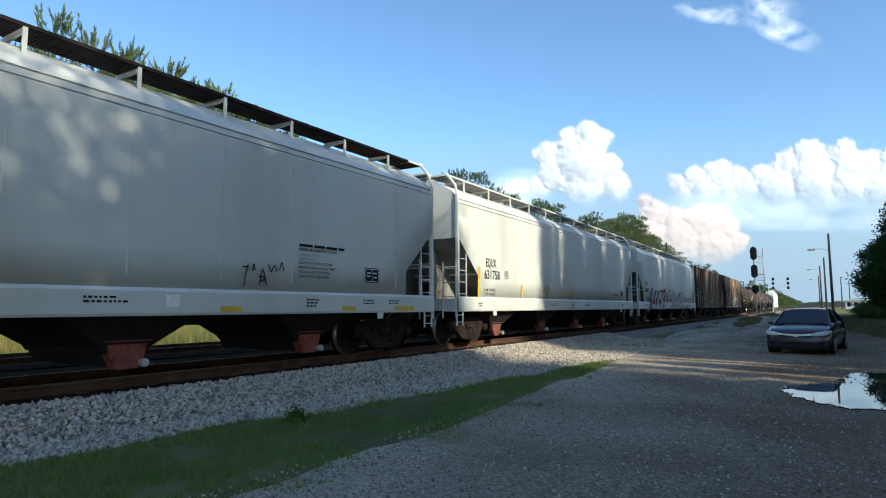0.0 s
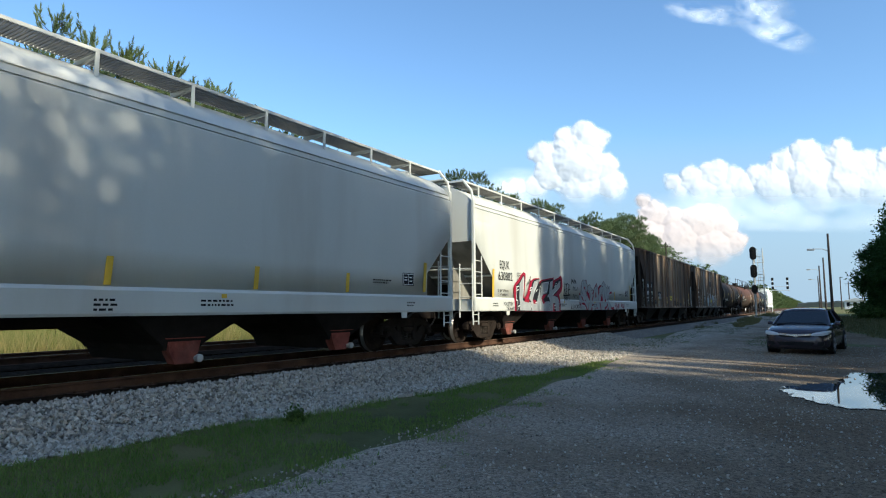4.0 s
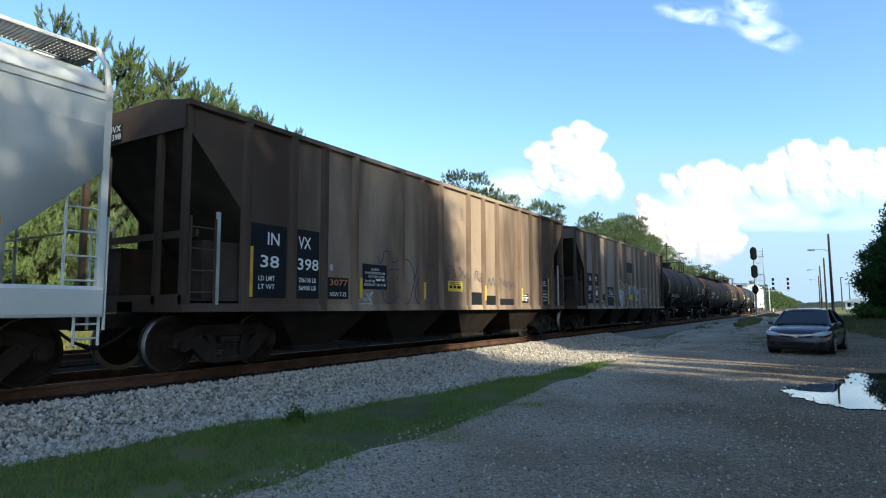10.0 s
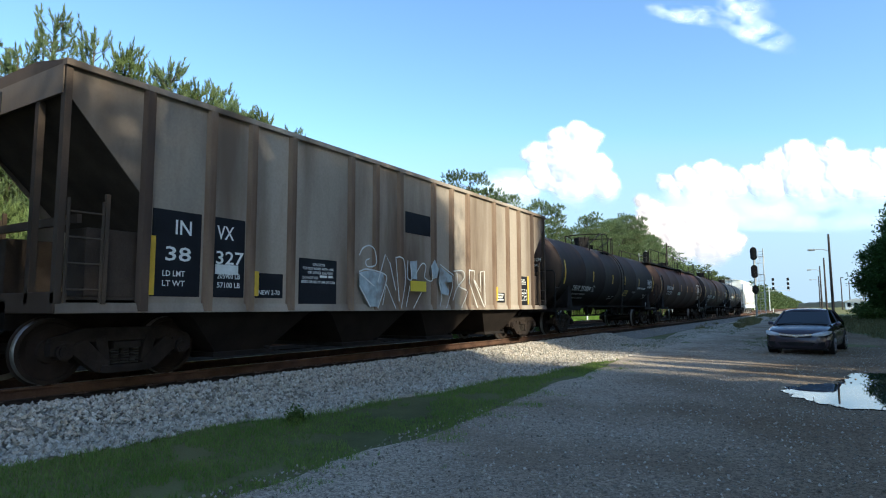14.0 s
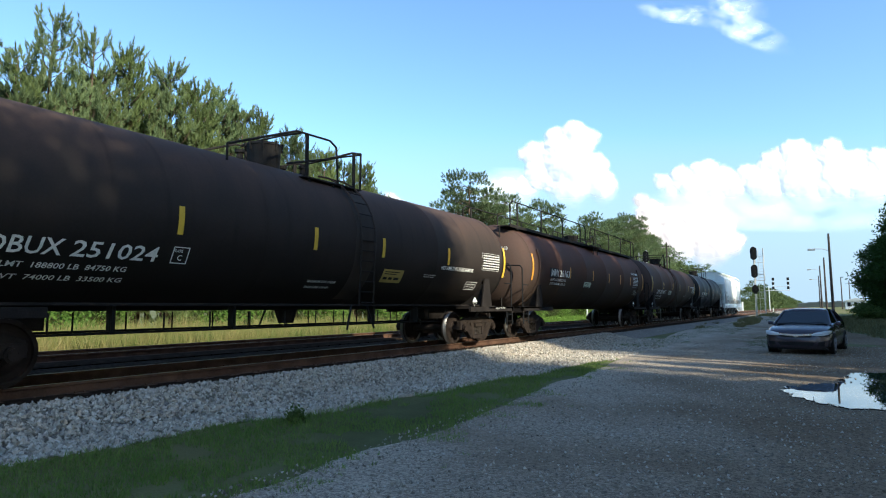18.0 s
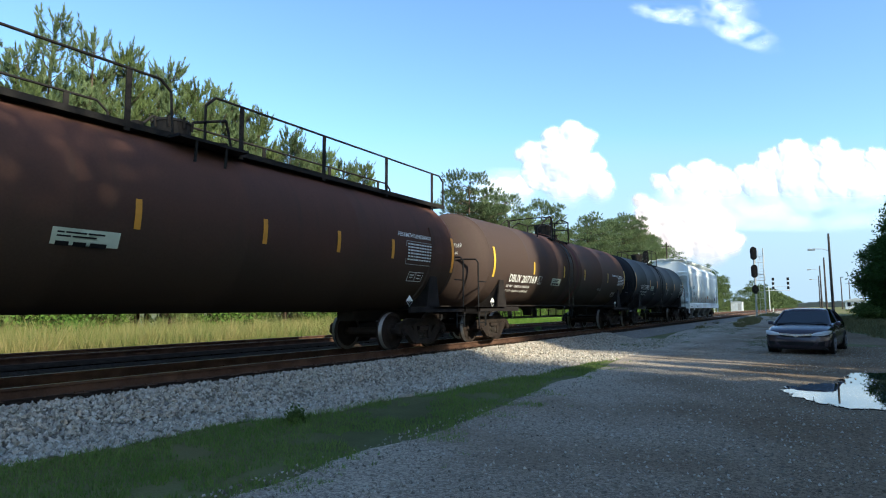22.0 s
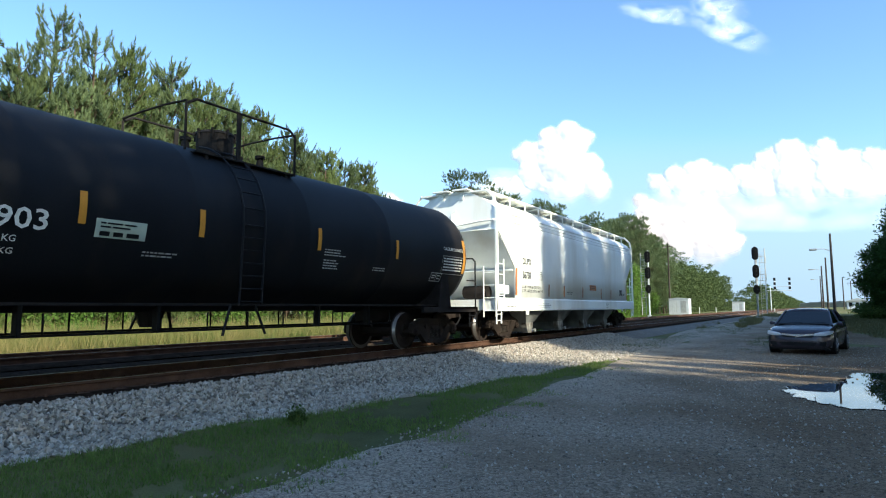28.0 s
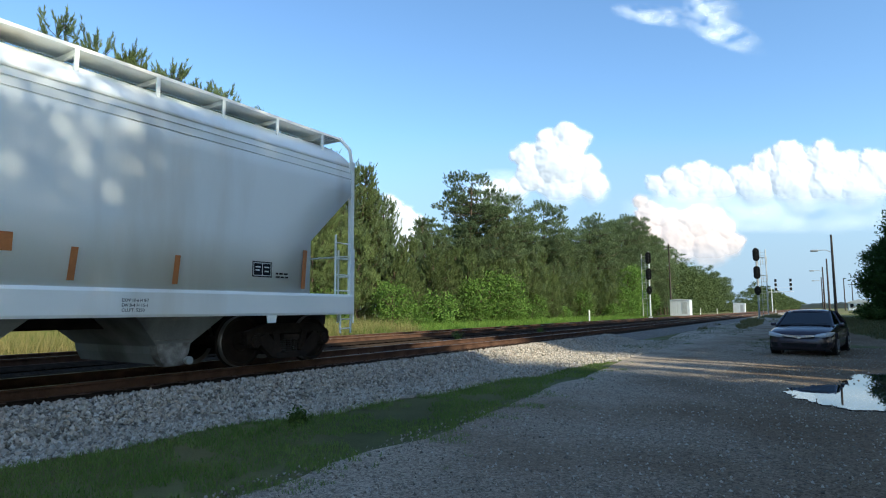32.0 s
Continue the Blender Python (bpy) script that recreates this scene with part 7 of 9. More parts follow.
# first grey hopper
for y in (1.08, 2.67, 4.24, 5.86, 7.47, -0.5, -2.1, -3.7):
    bm = bmesh.new()
    slab(bm, [(y - 0.012, 1.5), (y + 0.012, 1.5), (y + 0.012, 3.7), (y - 0.012, 3.7)], "x", 1.575, 1.592)
    part("weld_seam", bm, M_HOPPER, car_a)
bars(car_a, 4.40, 2.20, [[0.36, 0.30, 0.32, 0.18]], M_INK, 1.598, h=0.05)
for k, (words, wide) in enumerate((("APPLIED ARI-PARAGOULD 07-2006", 1.06), (None, 0.6), (None, 0.52), ("CAUTION: DO NOT USE STEAM,", 0.92), ("BOILING WATER OR SHARP OBJECTS", 1.08), ("TO CLEAN. ENTER CAR WITH", 0.86), ("CLEAN SOFT SOLED SHOES", 0.82))):
    z = 2.12 - 0.085 * k
    if words:
        lettered(car_a, words, 4.39, 4.39 + wide, z, 0.05, M_INK, 1.598)
    else:
        bars(car_a, 4.39, z, [[wide * 0.4, wide * 0.5]], M_GALV, 1.598, h=0.03)
stencil_boxes(car_a, 6.38, 1.60, 0.45, 0.28, M_WHITEPAINT, M_STENCILDARK, 1.594)
for a, b in ((2.67, 3.10), (5.63, 6.05), (7.42, 8.20)):
    patch(car_a, "reflective_strip", a, 0.98, b, 1.07, M_YELLOW, 1.606, "yellow reflective strip")
ribbon(car_a, "scribble", curvy([[(3.13, 1.41), (3.16, 1.62), (3.21, 1.78)], [(3.10, 1.74), (3.22, 1.74)], [(3.30, 1.68), (3.33, 1.80), (3.36, 1.70)], [(3.46, 1.46), (3.53, 1.72), (3.62, 1.45)], [(3.46, 1.60), (3.60, 1.56), (3.48, 1.50)],
                           [(3.66, 1.80), (3.72, 1.68), (3.80, 1.80), (3.86, 1.68)], [(3.92, 1.72), (3.97, 1.86), (4.02, 1.72)]]), M_INK, 0.022, 1.598, "thin black scribbles")
for y, n, w in ((0.5, 2, 0.65), (4.61, 3, 0.4), (6.3, 2, 0.45), (7.2, 2, 0.5)):
    bars(car_a, y, 1.18, small_rows(rr, n, w), M_INK, 1.606, h=0.03, gap=0.03)
patch(car_a, "hazard_placard", 1.70, 1.06, 1.92, 1.24, M_WHITEPAINT, 1.606, "small white placard", 0.0)

# the two lettered grey hoppers
for car, number, low in ((car_b, "631758", 0), (car_c, "630882", 0)):
    lettered(car, "EQUX", -7.52, -6.86, 2.24, 0.25, M_INK, 1.597)
    lettered(car, number, -7.62, -6.62, 1.88, 0.26, M_INK, 1.597)
    lettered(car, "LD LMT 219700 LB" if car is car_b else "LD LMT 219600 LB", -7.68, -6.92, 1.52, 0.075, M_INK, 1.597)
    lettered(car, "LT WT  66300 LB" if car is car_b else "LT WT  66400 LB", -7.68, -6.95, 1.40, 0.075, M_INK, 1.597)
    stencil_boxes(car, -6.26, 1.94, 0.26, 0.22, M_INK, None, 1.597)
    patch(car, "reflective_strip", -8.05, 1.34, -7.93, 2.20, M_YELLOW, 1.599, "yellow reflective strip", 0.05)
    for y in (-5.05, -2.68, -0.18, 2.40, 4.80):
        if car is car_b or y > 4:
            patch(car, "reflective_strip", y, 1.36, y + 0.10, 1.76, M_YELLOW, 1.600, "yellow reflective strip", 0.03)
    patch(car, "reflective_strip", 7.68, 1.42, 7.80, 2.15, M_YELLOW, 1.600, "yellow reflective strip", 0.06)
    stencil_boxes(car, 6.85, 1.58, 0.42, 0.26, M_WHITEPAINT, M_STENCILDARK, 1.594)
    for y, n, w in ((-2.5, 2, 0.85), (-0.3, 3, 0.35), (1.36, 2, 0.8), (-8.0, 2, 0.35), (7.0, 2, 0.4)):
        bars(car, y, 1.14, small_rows(rr, n, w), M_INK, 1.606, h=0.032, gap=0.035)
    for y in (-2.0, 1.75):
        patch(car, "dot_mark", y, 1.20, y + 0.1, 1.27, M_YELLOW, 1.606)
    bars(car, 5.72, 1.64, small_rows(rr, 2, 0.7), M_INK, 1.597, h=0.03, gap=0.03)
    lettered(car, "EQUX", -0.62, -0.12, 3.52, 0.13, M_DARKGREY, -9.13 + 0.045, 0, "lettering", "end")
    lettered(car, number, -0.70, -0.02, 3.32, 0.13, M_DARKGREY, -9.13 + 0.045, 0, "lettering", "end")

# the big graffiti: red halo, black edge, silver letters with white highlights
sprayed(car_c, [(-6.47, 0.92), (-6.5, 1.28), (-6.55, 1.67), (-6.44, 1.8), (-6.15, 1.97), (-5.89, 2.15), (-5.73, 2.21), (-5.59, 2.16), (-5.6, 1.97), (-5.67, 1.68), (-5.75, 1.41), (-5.66, 1.36), (-5.52, 1.45), (-5.22, 1.92), (-4.89, 2.03), (-4.4, 2.06), (-4.42, 1.93), (-4.19, 2.01), (-3.41, 2.1), (-3.04, 2.14), (-3.04, 2.03), (-2.49, 2.17), (-2.32, 2.25), (-2.15, 2.14), (-2.12, 1.83), (-2.24, 1.64), (-2.52, 1.51), (-2.39, 1.26), (-2.4, 0.87)], M_REDSPRAY, 1.6030, "sprayed red halo")
sprayed(car_c, [(-6.36, 0.92), (-6.38, 1.31), (-6.35, 1.74), (-6.12, 1.84), (-5.78, 2.1), (-5.69, 2.09), (-5.67, 1.92), (-5.74, 1.64), (-5.82, 1.37), (-5.65, 1.29), (-5.37, 1.33), (-5.02, 1.91), (-4.89, 1.98), (-4.43, 2.04), (-4.39, 1.84), (-4.27, 1.94), (-3.45, 2.05), (-3.11, 2.09), (-3.17, 1.73), (-2.89, 1.98), (-2.34, 2.12), (-2.32, 1.81), (-2.74, 1.6), (-3.09, 1.47), (-2.67, 1.45), (-2.51, 1.28), (-2.52, 0.89)], M_STENCILDARK, 1.6045, "black sprayed letter shadow")
for shape in ([(-6.08, 0.94), (-6.1, 1.28), (-6.12, 1.31), (-6.09, 1.81), (-5.76, 2.07), (-5.71, 2), (-5.74, 1.67), (-5.84, 1.32), (-5.8, 1.24), (-5.13, 1.21), (-5.22, 0.93)],
              [(-5.33, 1.33), (-4.89, 1.92), (-4.43, 2.02), (-4.52, 1.87), (-4.81, 1.6), (-5.04, 1.31), (-4.97, 1.18), (-4.72, 1.18), (-4.65, 1.25), (-4.33, 1.8), (-4.35, 0.92), (-5.16, 0.93), (-5.11, 1.2)],
              [(-4.36, 1.27), (-4.21, 1.89), (-3.5, 1.97), (-3.71, 1.56), (-4.09, 1.49), (-4.24, 1.33), (-4.15, 1.25), (-3.96, 1.23), (-3.54, 1.26), (-3.5, 0.91), (-4.34, 0.92)],
              [(-3.48, 0.91), (-3.47, 1.29), (-3.55, 1.37), (-3.42, 1.95), (-3.13, 2.03), (-3.2, 1.66), (-2.42, 2.03), (-2.4, 1.8), (-3.2, 1.47), (-2.72, 1.42), (-2.57, 1.25), (-2.58, 0.9), (-2.89, 0.9), (-2.93, 1.19), (-3.14, 1.19), (-3.16, 0.91)]):
    sprayed(car_c, shape, M_GREYSPRAY, 1.6060, "silver sprayed letter")
for shape in ([(-5.61, 1.3), (-5.27, 1.31), (-5.37, 1.19), (-5.78, 1.24)],
              [(-5, 1.3), (-4.71, 1.26), (-4.73, 1.16), (-4.97, 1.16)],
              [(-4.27, 1.36), (-4.12, 1.47), (-3.72, 1.51), (-3.91, 1.41), (-4.12, 1.31), (-3.9, 1.19), (-4.11, 1.16)],
              [(-3.16, 0.91), (-3.14, 1.18), (-3.03, 1.18), (-3.03, 0.9)]):
    sprayed(car_c, shape, M_REDSPRAY, 1.6070, "red sprayed patch")
ribbon(car_c, "graffiti_shine", [[(-5.81, 2.01), (-5.78, 1.95), (-5.82, 1.46)], [(-4.78, 1.91), (-4.63, 1.89), (-4.7, 1.76), (-4.9, 1.58)], [(-4.09, 1.9), (-3.56, 1.95), (-3.73, 1.62), (-4.06, 1.55)],
        [(-2.4, 2.02), (-2.41, 1.81), (-3.17, 1.49)], [(-6.34, 1.29), (-6.32, 1.72)], [(-6.25, 0.93), (-6.25, 1.25), (-6.39, 1.28)],
        [(-5.11, 1.2), (-5.16, 1.06), (-5.26, 0.97)], [(-4.36, 0.92), (-4.36, 1.23), (-4.48, 1.26)], [(-3.48, 0.91), (-3.52, 1.23)], [(-2.7, 1.39), (-2.54, 1.25), (-2.56, 0.9)]], M_WHITESPRAY, 0.026, 1.6075, "white sprayed highlight")
ribbon(car_c, "graffiti_shine", [[(-6.28, 1.7), (-6.17, 1.72)], [(-6.28, 1.59), (-6.18, 1.61)], [(-5.25, 1.68), (-5.09, 1.72)], [(-5.28, 1.6), (-5.13, 1.63)], [(-4.73, 1.58), (-4.61, 1.66)],
        [(-4.39, 1.75), (-4.31, 1.77)], [(-3.66, 1.47), (-3.58, 1.48)], [(-3.68, 1.41), (-3.59, 1.42)], [(-2.87, 1.9), (-2.74, 1.93)], [(-2.98, 1.81), (-2.84, 1.85)],
        [(-6.19, 1.07), (-6.1, 1.1)], [(-4.8, 1.19), (-4.72, 1.21)], [(-3.04, 1.1), (-2.94, 1.11)], [(-3.04, 1), (-2.94, 1.01)]], M_WHITESPRAY, 0.035, 1.6075, "white sprayed dash")
lettered(car_c, "HOUSTON", -7.30, -6.62, 1.09, 0.12, M_INK, 1.607)
lettered(car_c, "TEXAS!!", -7.12, -6.44, 0.95, 0.11, M_INK, 1.607)
ribbon(car_c, "scribble", curvy([[(-5.50, 1.76), (-5.40, 1.88), (-5.34, 1.82)], [(-5.32, 1.86), (-5.27, 1.98), (-5.22, 1.90), (-5.2, 2.1)]]), M_INK, 0.03, 1.607, "thin black tags")
ribbon(car_c, "scribble", [[(-2.02, 1.52), (-1.94, 1.98), (-1.84, 1.55)], [(-2.0, 1.68), (-1.86, 1.72)], [(-1.80, 1.92), (-1.58, 1.95)], [(-1.69, 1.94), (-1.71, 1.52)], [(-1.52, 1.50), (-1.48, 1.95), (-1.34, 1.90), (-1.36, 1.74), (-1.50, 1.70)], [(-2.05, 1.48), (-1.32, 1.52)]], M_INK, 0.05, 1.607, "bold black tag")
lettered(car_c, "2013", -2.0, -1.42, 1.30, 0.14, M_INK, 1.608)
ribbon(car_c, "crown_tag", [[(-1.12, 1.98), (-1.10, 2.14), (-1.02, 2.06), (-0.96, 2.14), (-0.92, 2.02)], [(-0.84, 2.0), (-0.80, 2.14), (-0.72, 2.06), (-0.66, 2.10), (-0.62, 2.0)]], M_INK, 0.07, 1.607, "black crown-shaped marks")
ribbon(car_c, "scribble", curvy([[(-0.98, 1.70), (-0.92, 1.86), (-0.85, 1.70), (-0.78, 1.85), (-0.70, 1.70), (-0.62, 1.86), (-0.54, 1.70), (-0.46, 1.84), (-0.36, 1.72)],
                           [(-1.0, 1.42), (-0.92, 1.55), (-0.84, 1.42), (-0.74, 1.56), (-0.66, 1.42), (-0.56, 1.54), (-0.48, 1.42), (-0.38, 1.52)]]), M_INK, 0.028, 1.607, "thin black tags")
# the second piece: silver fill, dark red patches and outlines, white rim at its end
for shape in ([(-0.24, 1.25), (-0.26, 1.52), (-0.11, 1.56), (0.01, 1.51), (-0.01, 1.62), (0.02, 1.84), (0.06, 2), (0.19, 2.12), (0.35, 2.18), (0.57, 2.18), (0.76, 2.17), (0.75, 2.08), (0.82, 1.99), (0.83, 1.92), (0.91, 1.96), (1.19, 2), (1.29, 1.91), (1.46, 1.83), (1.5, 1.77), (1.58, 1.83), (1.64, 1.75), (1.74, 1.88), (1.91, 1.98), (2.06, 2.08), (2.17, 2.05), (2.26, 1.89), (2.6, 2.01), (2.85, 2.03), (2.95, 2.15), (3.18, 2.2), (3.35, 2.13), (3.56, 1.98), (3.62, 1.81), (3.65, 1.99), (3.71, 2.11), (3.9, 2.01), (4.11, 2.04), (4.19, 1.93), (4.14, 1.8), (4.41, 1.78), (4.41, 1.68), (3.99, 1.62), (3.88, 1.32)],
              [(-0.24, 1.24), (3.88, 1.29), (4.09, 1.25), (4.4, 1.08), (4.79, 1.07), (4.69, 0.93), (4.46, 0.91), (-0.22, 0.93)]):
    sprayed(car_c, shape, M_GREYSPRAY, 1.6040, "silver sprayed letter")
for shape in [[(0.36, 1.86), (0.42, 1.89), (0.53, 1.88), (0.53, 1.8), (0.51, 1.72), (0.44, 1.79)],
              [(0.66, 1.64), (0.81, 1.77), (0.91, 1.64), (1.05, 1.64), (1.11, 1.51), (1.11, 1.31), (0.87, 1.45)], [(1.86, 1.45), (1.94, 1.66), (2.01, 1.7), (2.04, 1.48)],
              [(2.62, 1.3), (2.68, 1.46), (2.9, 1.66), (2.98, 1.3)], [(1.42, 1.3), (1.48, 1.48), (1.68, 1.57), (1.52, 1.32)],
              [(2.24, 1.89), (2.62, 2.02), (2.85, 2.02), (2.5, 1.87), (2.34, 1.81)], [(2.34, 1.81), (2.5, 1.87), (2.48, 1.69), (2.35, 1.55), (2.29, 1.66)],
              [(1.44, 1.61), (1.62, 1.72), (1.68, 1.71), (1.64, 1.6), (1.51, 1.58)],
              [(1.62, 1.72), (1.77, 1.89), (2.06, 2.07), (2.14, 2.06), (1.92, 1.91), (1.74, 1.82), (1.68, 1.69)], [(0.62, 2.07), (0.76, 2.17), (0.74, 2.08)],
              [(0.03, 1.51), (0.12, 1.47), (0.35, 1.3), (0.2, 1.32), (0.04, 1.43)], [(3.94, 1.64), (4.12, 1.75), (4.41, 1.77), (4.41, 1.69), (4.04, 1.63)],
              [(3.26, 1.29), (3.29, 1.43), (3.38, 1.43), (3.46, 1.29)], [(0.47, 1.3), (0.5, 1.36), (0.63, 1.29)],
              [(-0.26, 1.6), (-0.17, 1.61), (-0.1, 1.58), (-0.11, 1.54), (-0.26, 1.54)],
              [(0.04, 1.22), (0.4, 1.23), (0.62, 1.1), (0.82, 0.92), (0.62, 0.92), (0.43, 1.09), (0.21, 1.14), (0.04, 1.13)],
              [(-0.24, 1.24), (-0.13, 1.24), (-0.06, 1.08), (-0.06, 0.93), (-0.12, 1.02), (-0.24, 1.19)], [(0.82, 0.92), (0.99, 1.25), (1.03, 1.25), (0.87, 0.92)],
              [(1.28, 1.09), (1.46, 1.15), (1.69, 1.17), (1.66, 1.14), (1.46, 1.11)], [(1.24, 0.92), (1.33, 1.03), (1.43, 1.05), (1.42, 0.91)],
              [(1.78, 0.92), (1.88, 1), (2.21, 1.03), (2.22, 0.92), (2.06, 0.97), (1.92, 0.95)], [(2.46, 1.25), (2.58, 1.24), (2.75, 0.89), (2.63, 0.9)],
              [(3.26, 1.03), (3.44, 1.09), (3.73, 1.1), (3.58, 1.04), (3.31, 0.92), (3.17, 0.98)], [(3.58, 1.24), (3.75, 1.15), (3.66, 1.07), (3.61, 1.15)],
              [(3.56, 0.92), (3.78, 1.04), (3.88, 0.93)], [(4.19, 1.01), (4.73, 1.06), (4.68, 0.93), (4.32, 0.91)]]:
    sprayed(car_c, shape, M_REDSPRAY, 1.6055, "dark red sprayed patch")
ribbon(car_c, "graffiti_line", curvy([[(-0.11, 1.56), (0, 1.51), (-0.01, 1.62), (0.02, 1.84), (0.06, 2), (0.19, 2.12), (0.35, 2.18)], [(0.1, 1.96), (0.07, 1.84), (0.15, 1.65), (0.22, 1.57), (0.22, 1.52)],
        [(0.49, 2.18), (0.57, 2.17), (0.73, 2.17), (0.62, 2.07), (0.77, 2.04), (0.83, 1.92), (0.74, 1.75), (0.66, 1.62)],
        [(0.83, 1.9), (0.91, 1.95), (1.19, 2), (1.29, 1.91), (1.46, 1.83), (1.46, 1.77), (1.33, 1.76)], [(0.91, 1.9), (0.87, 1.79), (0.98, 1.71)],
        [(0.92, 1.62), (1.11, 1.68), (1.16, 1.62), (1.23, 1.5)], [(0.52, 1.72), (0.58, 1.69), (0.62, 1.58), (0.76, 1.5)], [(0.35, 2.17), (0.36, 2.02)],
        [(1.46, 1.77), (1.58, 1.83), (1.62, 1.74), (1.77, 1.89), (2.06, 2.07), (2.18, 2.04), (2.26, 1.89)], [(2.85, 2.02), (2.95, 2.14), (3.18, 2.2), (3.35, 2.12)],
        [(3.25, 2.03), (3.41, 2.08), (3.58, 1.93), (3.61, 1.7)], [(2.26, 1.88), (2.6, 2.01), (2.96, 1.97), (3.05, 1.93), (2.97, 1.79), (2.82, 1.67)],
        [(3.88, 1.32), (3.89, 1.52), (4.04, 1.64)], [(2.35, 1.54), (2.32, 1.31)], [(3.21, 1.68), (3.35, 1.36)], [(2.14, 2.06), (2.01, 1.83), (1.86, 1.58)],
        [(3.7, 2.1), (3.66, 1.84), (3.63, 1.48), (3.75, 1.34)], [(3.83, 1.86), (3.96, 1.99)], [(2.47, 1.44), (2.67, 1.6), (2.86, 1.62)]]), M_DARKRED, 0.024, 1.6060, "thin dark red sprayed lines")
ribbon(car_c, "graffiti_shine", curvy([[(3.73, 2.09), (3.9, 2.01), (4.11, 2.05), (4.21, 1.93), (4.14, 1.81)], [(4.14, 1.81), (4.44, 1.79)], [(4.44, 1.79), (4.42, 1.67)],
        [(4.42, 1.67), (4.08, 1.62), (3.94, 1.51), (3.9, 1.32)], [(4.09, 1.25), (4.21, 1.14), (4.46, 1.07), (4.79, 1.08)], [(4.79, 1.08), (4.69, 0.93)],
        [(0.04, 1.13), (0.21, 1.13), (0.43, 1.08), (0.62, 0.92)], [(-0.24, 1.2), (-0.14, 1.08), (-0.1, 0.93)], [(1.41, 1.05), (1.5, 1.08), (1.55, 0.93)],
        [(1.88, 0.93), (2.06, 0.98), (2.18, 0.92)], [(1.86, 1.58), (1.95, 1.69)]]), M_WHITESPRAY, 0.024, 1.6060, "white sprayed rim")
tags = [[(5.01, 1.17), (4.92, 1.22), (4.86, 1.14), (4.95, 1.1), (5.04, 1.05), (5.06, 0.98)], [(5.13, 1.21), (5.12, 1.01), (5.21, 0.95)], [(5.26, 0.98), (5.3, 1.19), (5.36, 0.98)], [(5.44, 1.19), (5.42, 1.01)], [(5.5, 0.97), (5.52, 1.19), (5.58, 1.1), (5.63, 1.21), (5.62, 0.99)],
        [(6.15, 1.17), (6.03, 1.18), (6.03, 1.12), (6.15, 1.07), (5.98, 1.1)], [(6.21, 1.15), (6.22, 1.02)], [(6.28, 1.0), (6.33, 1.19), (6.4, 0.97)], [(6.43, 0.95), (6.44, 1.21), (6.51, 0.97), (6.53, 1.21)]]
ribbon(car_c, "graffiti_tag", tags, M_REDSPRAY, 0.058, 1.607, "red sprayed tags")
lettered(car_c, "LUCK", -1.28, -0.30, 0.98, 0.16, M_INK, 1.608, shear=0.3)


# brown hoppers
def brown_marks(car, left, right, low):
    patch(car, "number_panel", -6.98, 1.22, -6.14, 2.54, M_STENCILDARK, 1.506, "black stencil panel")
    patch(car, "number_panel", -5.90, 1.22, -5.27, 2.54, M_STENCILDARK, 1.506, "black stencil panel")
    lettered(car, "IN", -6.62, -6.34, 2.18, 0.22, M_WHITEPAINT, 1.512)
    lettered(car, "VX", -5.84, -5.50, 2.18, 0.22, M_WHITEPAINT, 1.512)
    lettered(car, left, -6.78, -6.34, 1.77, 0.21, M_WHITEPAINT, 1.512)
    lettered(car, right, -5.87, -5.31, 1.77, 0.21, M_WHITEPAINT, 1.512)
    for k, (a, b) in enumerate((("LD LMT", low[0]), ("LT WT", low[1]))):
        lettered(car, a, -6.80, -6.42, 1.53 - 0.15 * k, 0.085, M_WHITEPAINT, 1.512)
        lettered(car, b, -5.82, -5.36, 1.53 - 0.15 * k, 0.085, M_WHITEPAINT, 1.512)
    patch(car, "reflective_strip", -7.0, 1.24, -6.92, 2.12, M_YELLOW, 1.515, "yellow reflective strip")
    patch(car, "notice_panel", -5.02, 1.22, -4.38, 1.66, M_STENCILDARK, 1.506, "black notice panel")
    lettered(car, "NEW 7-72" if car is car_d else "NEW 2-70", -4.96, -4.46, 1.28, 0.08, M_WHITEPAINT, 1.512)
    patch(car, "reflective_strip", 6.68, 1.15, 6.78, 2.10, M_YELLOW, 1.515, "yellow reflective strip")
    patch(car, "notice_panel", 6.12, 1.10, 6.68, 2.08, M_STENCILDARK, 1.506, "black notice panel")
    stencil_boxes(car, 6.18, 1.28, 0.42, 0.36, M_WHITEPAINT, None, 1.512)
    bars(car, 6.18, 1.95, small_rows(rr, 3, 0.4), M_WHITEPAINT, 1.512, h=0.03, gap=0.04)
    patch(car, "notice_panel", 4.40, 1.20, 4.92, 1.50, M_STENCILDARK, 1.506)
    bars(car, 4.44, 1.42, small_rows(rr, 3, 0.42), M_WHITEPAINT, 1.512, h=0.05, gap=0.03)
    bm = bmesh.new()
    box(bm, (-0.75, -8.345, 3.95), (-0.25, -8.325, 4.24))
    part("end_number_panel", bm, M_STENCILDARK, car)
    lettered(car, "INVX", -0.72, -0.28, 4.11, 0.11, M_WHITEPAINT, -8.35, 0, "lettering", "end")
    lettered(car, left + right, -0.73, -0.27, 3.97, 0.10, M_WHITEPAINT, -8.35, 0, "lettering", "end")


